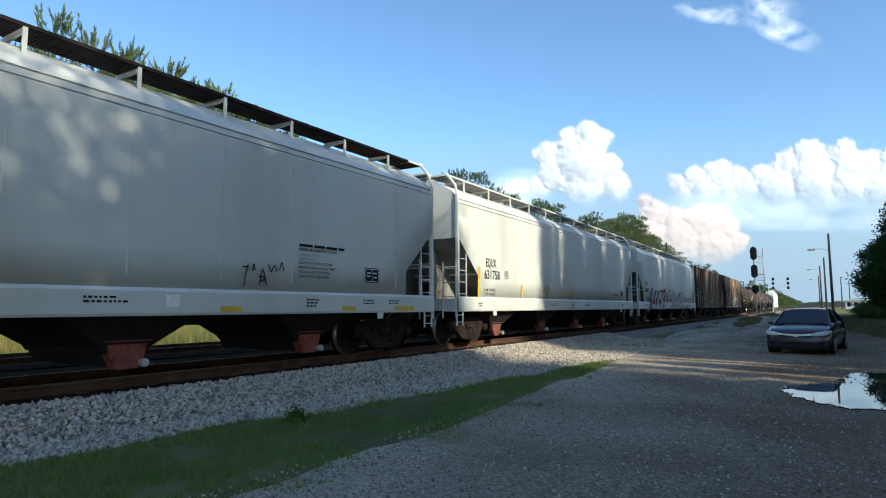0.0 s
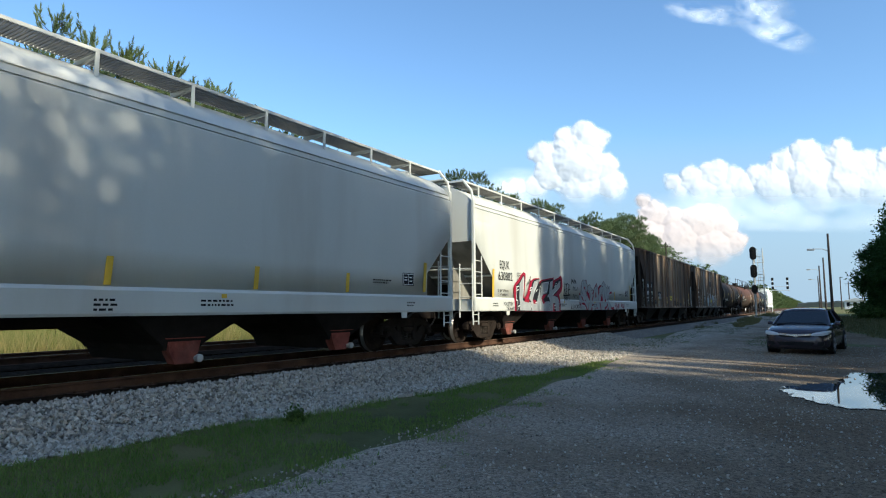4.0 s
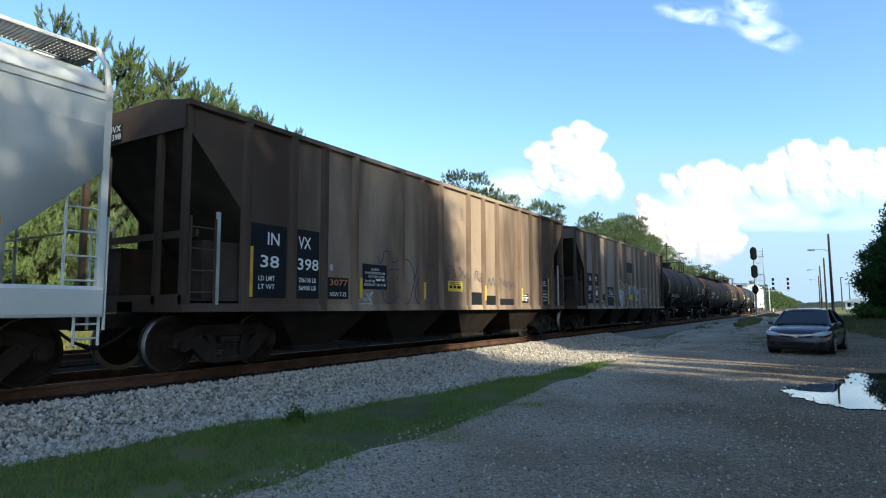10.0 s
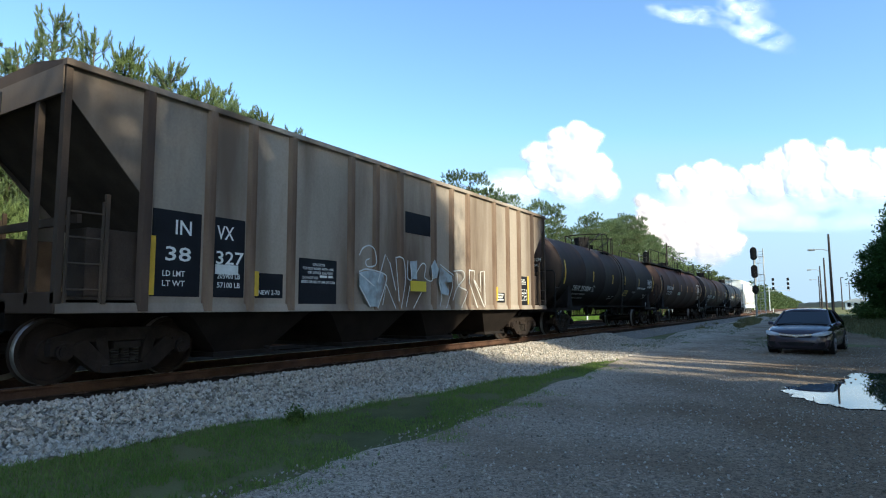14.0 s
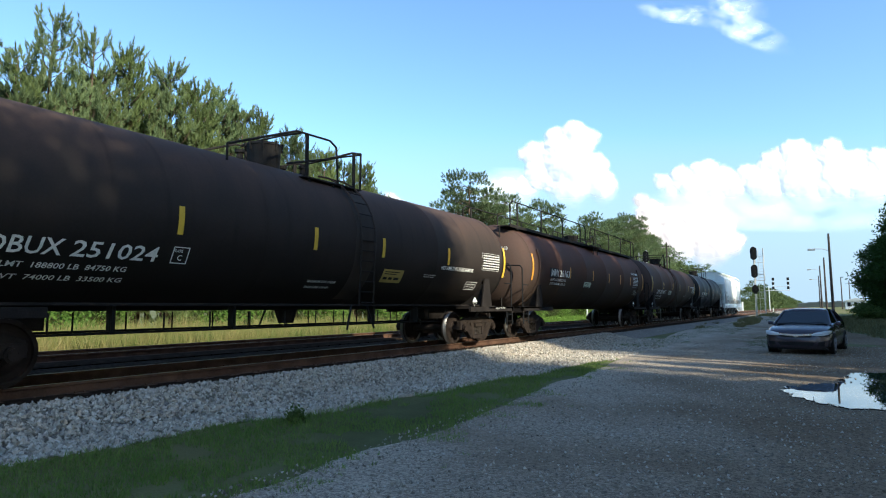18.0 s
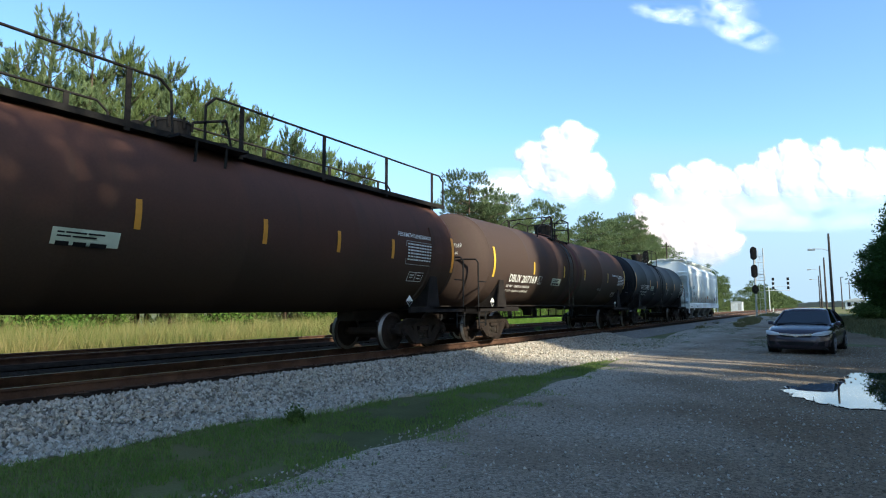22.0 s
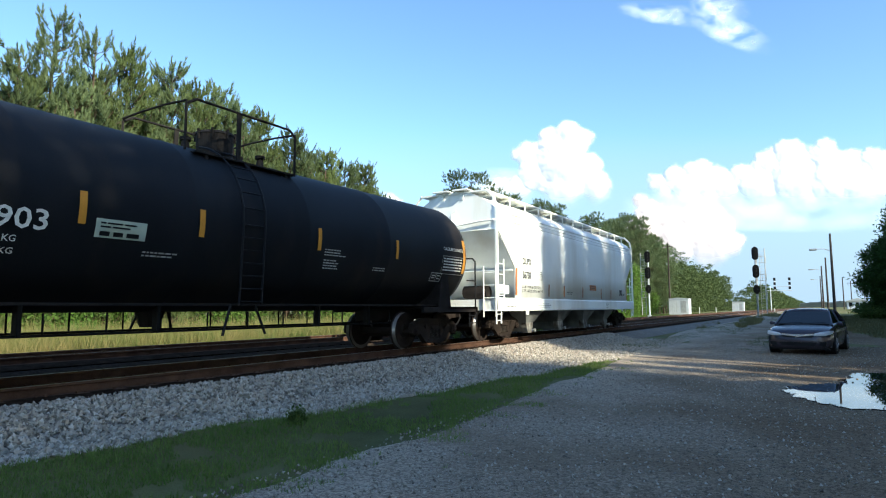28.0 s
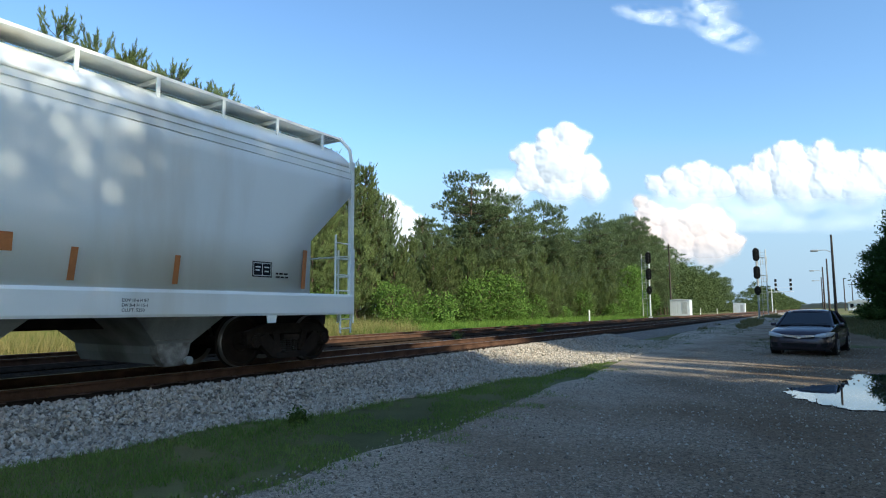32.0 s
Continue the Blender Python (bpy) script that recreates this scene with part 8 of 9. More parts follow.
brown_marks(car_d, "38", "398", ("206100 LB", "56900 LB"))
brown_marks(car_e, "38", "327", ("205900 LB", "57100 LB"))
lettered(car_d, "3077", -4.97, -4.43, 1.50, 0.12, M_ORANGE, 1.512)
for car, y0, y1 in ((car_d, -3.92, -3.05), (car_e, -3.98, -2.92)):
    patch(car, "notice_panel", y0, 1.45 if car is car_d else 1.06, y1, 2.0, M_STENCILDARK, 1.506, "black notice panel")
    wide = y1 - y0
    for k, (words, a, b) in enumerate((("CAUTION", 0.34, 0.66), ("DO NOT LOAD WITH LIME", 0.09, 0.91), ("OR OTHER CAUSTIC", 0.22, 0.88), ("DO NOT USE", 0.09, 0.48), ("SIDES OR BOTTOM OF CAR", 0.05, 0.95))):
        lettered(car, words, y0 + wide * a, y0 + wide * b, 1.865 - 0.08 * k - (0.02 if k > 2 else 0), 0.05, M_WHITEPAINT, 1.512)
    bars(car, y0 + wide * 0.53, 1.64, [[wide * 0.2, wide * 0.12]], M_WHITEPAINT, 1.512, h=0.045)
patch(car_d, "phone_placard", -0.34, 1.48, 0.42, 1.76, M_PANELYEL, 1.508, "yellow telephone placard")
bars(car_d, -0.28, 1.71, [[0.08, 0.2, 0.26], [0.1, 0.24, 0.2]], M_INK, 1.514, h=0.022, gap=0.025)
bars(car_d, -0.28, 1.56, [[0.14, 0.14, 0.2]], M_INK, 1.514, h=0.075)
for a, b, z in ((0.86, 1.58, 1.48), (1.74, 2.48, 1.40), (2.66, 3.76, 1.32)):
    patch(car_d, "painted_out_patch", a, 1.05, b, z, M_STENCILDARK, 1.505, "black painted-out patch")
for y in (-4.1, -1.62, 1.62, 4.22):
    patch(car_d, "reflective_strip", y, 1.25, y + 0.09, 1.68, M_YELLOW, 1.585, "yellow reflective strip")
lines = [[(-3.40, 2.19), (-3.31, 2.02), (-3.20, 2.18), (-3.17, 2.31), (-3.05, 2.33), (-2.95, 2.27), (-2.88, 2.12), (-2.79, 2.09), (-2.62, 2.15), (-2.48, 2.15), (-2.50, 2.02), (-2.63, 1.94), (-2.84, 1.93), (-3.01, 1.88), (-3.07, 1.68), (-2.95, 1.62), (-2.80, 1.66)],
         [(-3.07, 1.68), (-3.18, 1.55), (-3.21, 1.40), (-3.16, 1.24), (-3.05, 1.15), (-2.88, 1.14), (-2.76, 1.21), (-2.62, 1.34), (-2.53, 1.48), (-2.56, 1.66), (-2.70, 1.74)],
         [(-2.44, 2.02), (-2.38, 2.16), (-2.31, 2.20), (-2.16, 2.16), (-2.04, 2.04), (-1.96, 1.88), (-1.95, 1.67), (-2.04, 1.46), (-2.12, 1.24), (-2.28, 1.12), (-2.40, 1.20)]]
ribbon(car_d, "graffiti_line", curvy(lines), M_BLUELINE, 0.026, 1.512, "faint blue-black graffiti lines")
lines = [[(-1.95, 1.67), (-1.86, 1.92), (-1.74, 2.14), (-1.61, 2.23), (-1.53, 2.18), (-1.55, 2.0), (-1.66, 1.84), (-1.80, 1.70), (-1.90, 1.44), (-1.86, 1.22), (-1.74, 1.12)],
         [(-1.51, 2.20), (-1.30, 2.16), (-1.08, 2.12), (-0.95, 2.02), (-0.91, 1.88), (-1.05, 1.76), (-1.22, 1.70), (-1.35, 1.56), (-1.39, 1.41), (-1.26, 1.34), (-1.10, 1.40), (-1.0, 1.54), (-0.92, 1.66)],
         [(-1.39, 1.41), (-1.28, 1.24), (-1.12, 1.14), (-0.99, 1.12), (-0.86, 1.22), (-0.80, 1.44), (-0.78, 1.70)],
         [(-0.82, 2.16), (-0.66, 2.24), (-0.54, 2.21), (-0.50, 2.02), (-0.53, 1.70), (-0.60, 1.42), (-0.57, 1.13)]]
ribbon(car_d, "graffiti_line", curvy(lines), M_BLUELINE, 0.026, 1.512, "faint blue-black graffiti lines")
lines = [[(-0.40, 1.78), (-0.36, 2.12), (-0.22, 2.14), (-0.20, 1.98), (-0.34, 1.93)], [(-0.12, 1.80), (-0.04, 2.10), (0.08, 1.84), (0.0, 1.93)], [(0.16, 2.12), (0.30, 2.13), (0.36, 1.98), (0.22, 1.84)], [(0.44, 2.08), (0.54, 1.86), (0.70, 2.10)],
         [(1.12, 1.82), (1.18, 2.08), (1.34, 2.04), (1.26, 1.92), (1.44, 1.80)], [(1.52, 2.06), (1.50, 1.82), (1.68, 1.84)],
         [(1.92, 1.64), (2.02, 1.92), (2.16, 1.70), (2.28, 1.94), (2.40, 1.68)], [(2.62, 1.62), (2.66, 1.92), (2.84, 1.90), (2.82, 1.74)], [(2.96, 1.64), (3.06, 1.90), (3.22, 1.66), (3.34, 1.88), (3.50, 1.64), (3.66, 1.86), (3.80, 1.70)]]
ribbon(car_d, "graffiti_line", curvy(lines), M_BLUELINE, 0.02, 1.512, "faint blue-black graffiti lines")
ribbon(car_d, "spray_stroke", curvy([[(-4.12, 1.16), (-3.98, 1.24), (-3.80, 1.22), (-3.58, 1.38)], [(-4.02, 1.34), (-3.84, 1.36), (-3.70, 1.28), (-3.62, 1.14)], [(-4.08, 1.10), (-3.80, 1.12), (-3.56, 1.10)]]), M_PALESPRAY, 0.055, 1.513, "pale blue-white sprayed strokes")
patch(car_d, "round_sticker", -4.97, 1.80, -4.87, 1.92, M_DULLWHITE, 1.512, "pale worn sticker")
patch(car_e, "painted_out_patch", -0.49, 2.85, 0.62, 3.37, M_STENCILDARK, 1.508, "black painted-out panel")
patch(car_e, "white_patch", -5.86, 1.60, -5.40, 1.76, M_WHITESPRAY, 1.514)
patch(car_e, "phone_placard", -0.38, 1.44, 0.30, 1.69, M_PANELYEL, 1.588, "yellow telephone placard")
for y in (-5.1, 4.2):
    patch(car_e, "reflective_strip", y, 1.25, y + 0.09, 1.68, M_YELLOW, 1.585, "yellow reflective strip")
for shape in ([(-2.28, 1.8), (-1.92, 1.86), (-1.45, 1.8), (-1.38, 1.62), (-1.64, 1.07), (-1.91, 1.07), (-2.27, 1.5)], [(-0.41, 2.15), (-0.09, 2.19), (-0.09, 1.73), (-0.33, 1.74)],
              [(0.55, 2.09), (0.71, 2.27), (0.91, 2.03), (0.82, 1.81), (0.61, 1.76)], [(0.95, 2.11), (1.57, 1.89), (1.57, 1.72), (1.18, 1.7), (1.42, 1.49), (1.37, 1.36), (1.04, 1.41), (0.91, 1.69)]):
    sprayed(car_e, shape, M_PALESPRAY, 1.580, "worn pale blue-white graffiti fill")
rough = [[(-2.29, 2.17), (-2.18, 2.32), (-1.96, 2.4), (-1.76, 2.31), (-1.72, 2.0), (-2.02, 1.94), (-2.07, 2.06), (-1.96, 2.11)], [(-2.28, 1.82), (-2.02, 1.88), (-1.41, 1.8), (-1.35, 1.62), (-1.64, 1.04)], [(-0.98, 2.2), (-0.8, 2.23), (-0.64, 2.13), (-0.6, 1.64), (-0.75, 1.04)],
         [(-0.49, 2.16), (-0.51, 1.78), (-0.33, 1.72), (-0.37, 2.1)], [(-0.13, 1.89), (0.12, 2.13), (0.29, 2.07), (0.24, 1.79), (0.59, 1.73), (0.55, 2.11)], [(1.65, 2.02), (2.13, 2.05), (2.23, 1.87), (1.82, 1.57), (1.61, 1.24)], [(1.82, 1.98), (1.92, 1.63), (2.38, 1.48), (2.06, 1.04)]]
sharp = [[(-2.28, 1.78), (-1.78, 1.52)], [(-2.28, 1.51), (-1.91, 1.07)], [(-1.65, 1.61), (-1.38, 2.25), (-1.2, 2.05), (-0.98, 1.45)], [(-1.47, 1.11), (-1.34, 1.57), (-0.98, 1.04)], [(-0.98, 2.2), (-0.84, 1.2)], [(-0.41, 1.56), (-0.56, 1.07)], [(0.08, 1.41), (-0.25, 1.04)],
         [(0.95, 2.16), (1.62, 1.92), (1.57, 1.57), (1.27, 1.04)], [(0.91, 1.69), (1.04, 1.31), (0.95, 1.09)], [(2.5, 2.09), (2.81, 2.08), (2.77, 1.81), (3.38, 1.07)], [(2.5, 2.09), (2.5, 1.75), (2.98, 1.04)], [(3.17, 2.07), (3.41, 2.11), (3.44, 1.12)], [(2.81, 1.81), (3.17, 1.5), (3.17, 2.07)]]
ribbon(car_e, "graffiti_line", curvy(rough) + sharp, M_WHITESPRAY, 0.030, 1.584, "thin white sprayed outlines")

# tank cars


def tank_marks(car, R, zc, mark, y0, y1, z, h, strips, ends, mat=M_YELLOW, name=None, placard=None, table=None, stencil=None):
    head, number = mark.split()
    mid = y0 + (y1 - y0) * 0.42
    on_shell(car, head, y0, mid - 0.05, z, h, M_WHITEPAINT, R, zc)
    on_shell(car, number, mid + 0.05, y1, z, h, M_WHITEPAINT, R, zc)
    for k, words in enumerate(WEIGHTS[car.name]):
        on_shell(car, words, y0 + 0.02, y0 + 0.02 + 0.82 * (y1 - y0), z - 0.17 - 0.15 * k, 0.085, M_WHITEPAINT, R, zc)
    for y in strips:
        stripe(car, R, zc, y, 2.18, 2.62, mat)
    for y in ends:
        stripe(car, R, zc, y, 1.98, 2.90, mat, 0.12)
    if name:
        on_shell(car, name[0], name[1], name[2], name[3], name[4], M_WHITEPAINT, R, zc)
    if placard:
        a, b, c, d, m = placard
        shell_patch(car, "phone_placard", a, c, b, d, m, R, zc, "telephone placard")
        shell_bars(car, a + 0.06, d - 0.07, [[(b - a) * 0.1, (b - a) * 0.3, (b - a) * 0.25], [(b - a) * 0.2, (b - a) * 0.35]], M_INK, R + 0.006, zc, 0.024, 0.028)
        shell_bars(car, a + 0.06, d - 0.235, [[(b - a) * 0.19, (b - a) * 0.19, (b - a) * 0.25]], M_INK, R + 0.006, zc, 0.065, 0.028)
    if table:
        a, b, c, d = table
        n = int((d - c) / 0.075)
        for k in range(n):
            z_ = d - 0.06 - k * 0.075
            shell_bars(car, a, z_, [[0.09, 0.11, 0.06, 0.12, 0.08, 0.10, 0.07, 0.11, 0.09][: int((b - a) / 0.115)]], M_WHITEPAINT, R, zc, 0.034, 0.02)
        edge = bmesh.new()
        for u, v in ((a - 0.05, a - 0.035), (b + 0.0, b + 0.015)):
            edge.faces.new([edge.verts.new((p, q, 0)) for p, q in ((u, c - 0.02), (v, c - 0.02), (v, d + 0.03), (u, d + 0.03))])
        for q in (c - 0.02, d + 0.018):
            edge.faces.new([edge.verts.new((p, s_, 0)) for p, s_ in ((a - 0.05, q), (b + 0.015, q), (b + 0.015, q + 0.012), (a - 0.05, q + 0.012))])
        x, f = shell_at(R, zc, (c + d) / 2)
        for vert in edge.verts:
            xx, ff = shell_at(R, zc, vert.co.y)
            vert.co = (xx + 0.004, vert.co.x, vert.co.y)
        part("table_frame", edge, M_DULLWHITE, car, "white stencil table frame")
    if stencil:
        a, z_, w, hh = stencil
        x, f = shell_at(R, zc, z_ + hh / 2)
        stencil_boxes(car, a, z_, w, hh, M_WHITEPAINT, None, x + 0.012, f)


WEIGHTS = {car_f.name: ("LD LMT  188800 LB  84750 KG", "LT WT  74000 LB  33500 KG"), car_g.name: ("LD LMT 182000 LBS 82550 KGS", "LT WT  81000 LBS 36750 KGS"),
           car_h.name: ("LD LMT  188500 LB  85500 KG", "LT WT  74500 LB  33800 KG"), car_i.name: ("LD LMT 190200 LBS 86300 KG", "LT WT  72800 LBS 33100 KG")}
tank_marks(car_f, 1.5, 2.5, "DBUX 251024", -6.28, -4.03, 1.74, 0.23, (-3.7, -0.72, 1.48, 4.35), (-7.22, 7.74), M_YELLOW, ("HEXAMETHYLENEDIAMINE", 3.97, 5.72, 2.04, 0.10), (1.63, 2.43, 1.63, 1.93, M_PANELDULL), (6.31, 7.35, 2.16, 2.62), (5.45, 1.55, 0.6, 0.26))
tank_marks(car_g, 1.53, 2.48, "INVX  26163", -6.12, -4.17, 2.20, 0.25, (-4.0, -1.08, 1.3, 3.26, 5.13), (-7.74, 7.84), M_AMBER, ("HEXAMETHYLENEDIAMINE", 5.35, 6.78, 2.74, 0.10), (-2.2, -1.3, 1.88, 2.10, M_PANELGREEN), (5.72, 6.86, 2.10, 2.62), (5.82, 1.68, 0.62, 0.25))
tank_marks(car_h, 1.51, 2.5, "DBUX 207169", -6.14, -3.95, 1.87, 0.25, (-4.13, -1.18, 1.28, 4.61), (-7.2, 7.5), M_YELLOW, ("HEXAMETHYLENEDIAMINE", 5.2, 6.9, 2.50, 0.09), (-2.37, -1.48, 1.86, 2.12, M_PANELGREEN), (6.26, 7.3, 2.12, 2.5), (5.4, 1.56, 0.6, 0.24))
tank_marks(car_i, 1.49, 2.47, "GATX  35903", -5.75, -3.92, 2.04, 0.26, (-3.47, -1.61, 1.09, 3.70), (-6.7, 6.85), M_AMBER, ("CALCIUM CHLORIDE", 5.75, 6.75, 2.56, 0.08), (-3.28, -2.54, 2.02, 2.28, M_PANELGREEN), (5.78, 6.8, 1.95, 2.38), (5.2, 1.72, 0.5, 0.24))
shell_bars(car_i, 1.25, 2.20, small_rows(rr, 3, 0.7) + [[]] + small_rows(rr, 4, 0.55), M_DULLWHITE, 1.49, 2.47)
shell_bars(car_i, 2.88, 1.92, small_rows(rr, 2, 0.6), M_DULLWHITE, 1.49, 2.47)
shell_bars(car_i, -2.54, 1.86, small_rows(rr, 2, 0.7), M_DULLWHITE, 1.49, 2.47)
for c in (car_f, car_g, car_h):
    shell_bars(c, 3.3, 1.86, small_rows(rr, 2, 0.75), M_DULLWHITE, 1.51, 2.5)
for c, number, half, zz in ((car_f, "DBUX 251024", 7.6, 2.82), (car_g, "INVX 26163", 7.83, 3.0), (car_h, "DBUX 207169", 7.5, 2.82)):
    # lettering on the dished head
    for k, (w, a, b, hgt) in enumerate(((number, 0.05, 0.95, 0.12), ("CAPY 25687 GAL" if c is not car_g else "CAPY 26105 GAL", 0.15, 0.85, 0.08))):
        z = zz - 0.2 * k
        rad = math.hypot(0.5, z - 2.5)
        y = -half - 0.80 * math.sqrt(max(0, 1 - (rad / 1.5) ** 2)) - 0.05
        lettered(c, w, a, b, z, hgt, M_WHITEPAINT, y, 0, "lettering", "end")

shell_patch(car_g, "letter_panel", -6.2, 2.14, -5.30, 2.50, M_STENCILDARK, 1.53, 2.48, "black patch behind the lettering")
on_shell(car_f, "MAXIMUM COIL STEAM", -0.68, 0.14, 1.55, 0.055, M_WHITEPAINT, 1.5, 2.5)
on_shell(car_f, "PRESSURE 150 PSI", -0.68, 0.14 - 0.12, 1.55 - 0.11, 0.055, M_WHITEPAINT, 1.5, 2.5)
# stained bands round the shell beside the manway
for c, y, w, m, why in ((car_h, -0.42, 0.62, M_SPILL, "dark spill running down from the manway"), (car_h, 0.36, 0.26, M_REDBAND, "red primer band round the shell"), (car_f, 0.85, 0.66, M_SPILL, "dark spill running down from the manway")):
    R, zc = (1.51, 2.5) if c is car_h else (1.5, 2.5)
    bm = bmesh.new()
    rows = []
    for k in range(25):
        a = -1.0 + 2.35 * k / 24
        e = 0.05 * noise.noise((k * 0.35, y, 3.3))
        rows.append([((R + 0.008) * math.cos(a), y - w / 2 + e, zc + (R + 0.008) * math.sin(a)), ((R + 0.008) * math.cos(a), y + w / 2 - e, zc + (R + 0.008) * math.sin(a))])
    loft(bm, rows, close=False)
    part("stained_band", bm, m, c, why, smooth=True)
# diamond placards by the saddles
for c, y, z in ((car_f, 5.85, 1.20), (car_g, 5.9, 1.20), (car_h, -7.3, 1.20), (car_h, 5.85, 1.20)):
    bm = bmesh.new()
    slab(bm, [(y - 0.14, z), (y, z - 0.14), (y + 0.14, z), (y, z + 0.14)], "x", 1.455, 1.462)
    part("hazard_placard", bm, M_WHITEPAINT, c, "white diamond placard")
    bm = bmesh.new()
    slab(bm, [(y - 0.13, z), (y, z - 0.13), (y + 0.13, z)], "x", 1.460, 1.465)
    part("placard_field", bm, M_INK, c, "black lower half")
    lettered(c, "2290", y - 0.07, y + 0.07, z - 0.03, 0.06, M_DULLWHITE, 1.468)
lettered(car_f, "4 INCH HD COMP SHOES", 7.04, 7.74, 0.99, 0.05, M_DULLWHITE, 1.504)
# framed plate marks on the tanks
for c, y, z in ((car_f, -3.8, 1.73), (car_h, -3.76, 1.86)):
    x, f = shell_at(1.5, 2.5, z + 0.13)
    bm = bmesh.new()
    for a, b, u, v in ((0, 0, 0.28, 0.016), (0, 0.264, 0.28, 0.28), (0, 0, 0.016, 0.28), (0.264, 0, 0.28, 0.28)):
        bm.faces.new([bm.verts.new((p, q, 0)) for p, q in ((a, b), (u, b), (u, v), (a, v))])
    part("plate_frame", bm, M_WHITEPAINT, c, "white stencil frame").matrix_basis = on_side(x + 0.012, y, z, f)
    lettered(c, "PLATE", y + 0.06, y + 0.22, z + 0.18, 0.045, M_WHITEPAINT, x + 0.014, f)
    lettered(c, "C", y + 0.10, y + 0.18, z + 0.05, 0.09, M_WHITEPAINT, x + 0.03, f)

# last hopper
lettered(car_j, "DUPX", -6.12, -5.42, 2.46, 0.22, M_INK, 1.597)
lettered(car_j, "36730", -6.12, -5.45, 2.00, 0.23, M_INK, 1.597)
lettered(car_j, "LD LMT  197000 LB  89350 KG LO", -6.2, -4.62, 1.68, 0.085, M_INK, 1.597)
lettered(car_j, "LT WT   66000 LB  29950 KG NEW 3-72", -6.2, -4.45, 1.55, 0.085, M_INK, 1.597)
lettered(car_j, "DUPX", -0.82, -0.42, 3.97, 0.11, M_DARKGREY, -7.95 + 0.045, 0, "lettering", "end")
lettered(car_j, "36730", -0.84, -0.40, 3.83, 0.11, M_DARKGREY, -7.95 + 0.045, 0, "lettering", "end")
bm = bmesh.new()
for a, b, u, v in ((0, 0, 0.28, 0.012), (0, 0.268, 0.28, 0.28), (0, 0, 0.012, 0.28), (0.268, 0, 0.28, 0.28)):
    bm.faces.new([bm.verts.new((p, q, 0)) for p, q in ((a, b), (u, b), (u, v), (a, v))])
part("plate_frame", bm, M_INK, car_j, "black stencil frame").matrix_basis = on_side(1.599, -4.74, 1.99)
lettered(car_j, "PLATE", -4.69, -4.51, 2.17, 0.04, M_INK, 1.599)
lettered(car_j, "C", -4.64, -4.56, 2.04, 0.08, M_INK, 1.599)
patch(car_j, "reflective_strip", -6.70, 1.44, -6.58, 2.32, M_ORANGE, 1.599, "faded orange reflective strip", 0.05)
for y in (-3.92, -2.38, -0.22, 2.26, 3.76):
    patch(car_j, "reflective_strip", y, 1.42, y + 0.09, 1.86, M_ORANGE, 1.600, "faded orange reflective strip", 0.04)
patch(car_j, "reflective_strip", 6.42, 1.42, 6.52, 2.15, M_ORANGE, 1.599, "faded orange reflective strip", 0.05)
patch(car_j, "phone_placard", 0.77, 1.75, 1.62, 1.98, M_ORANGE, 1.598, "faded orange placard")
bars(car_j, 0.86, 1.91, small_rows(rr, 2, 0.6), M_DARKGREY, 1.603, h=0.04, gap=0.04)
stencil_boxes(car_j, 5.29, 1.62, 0.40, 0.23, M_WHITEPAINT, M_STENCILDARK, 1.594)
bars(car_j, -2.05, 1.60, small_rows(rr, 2, 0.8), M_FADED, 1.597, h=0.035, gap=0.03)
bars(car_j, 5.8, 1.66, small_rows(rr, 2, 0.35), M_INK, 1.597, h=0.03, gap=0.03)
lettered(car_j, "EXW 10-6 H 8-7", 3.0, 3.4, 1.15, 0.045, M_INK, 1.606)
lettered(car_j, "EW 8-4 H 15-1", 3.0, 3.38, 1.08, 0.045, M_INK, 1.606)
lettered(car_j, "CU.FT. 5250", 3.0, 3.34, 1.01, 0.045, M_INK, 1.606)
bars(car_j, -5.0, 1.15, small_rows(rr, 3, 1.5), M_FADED, 1.606, h=0.022, gap=0.035)
bars(car_j, -7.4, 1.04, small_rows(rr, 1, 0.7), M_DARKGREY, 1.606, h=0.04)
bm = bmesh.new()
box(bm, (1.2, -7.22, 1.46), (1.48, -6.92, 1.74), 0.03)
part("control_box", bm, M_WHITE, car_j, "white box by the end ladder")
# ---------------------------------------------------------------- clouds


def sky_point(px_x, px_y, dist):
    """A point of the sky by its place across and up in the standing view."""
    k = math.tan(radians(72.65 / 2)) / 784
    m = aimed(0, 0).to_3x3()
    d = m @ Vector(((px_x - 784) * k, (441 - px_y) * k, -1))
    return Vector(EYE) + d * dist


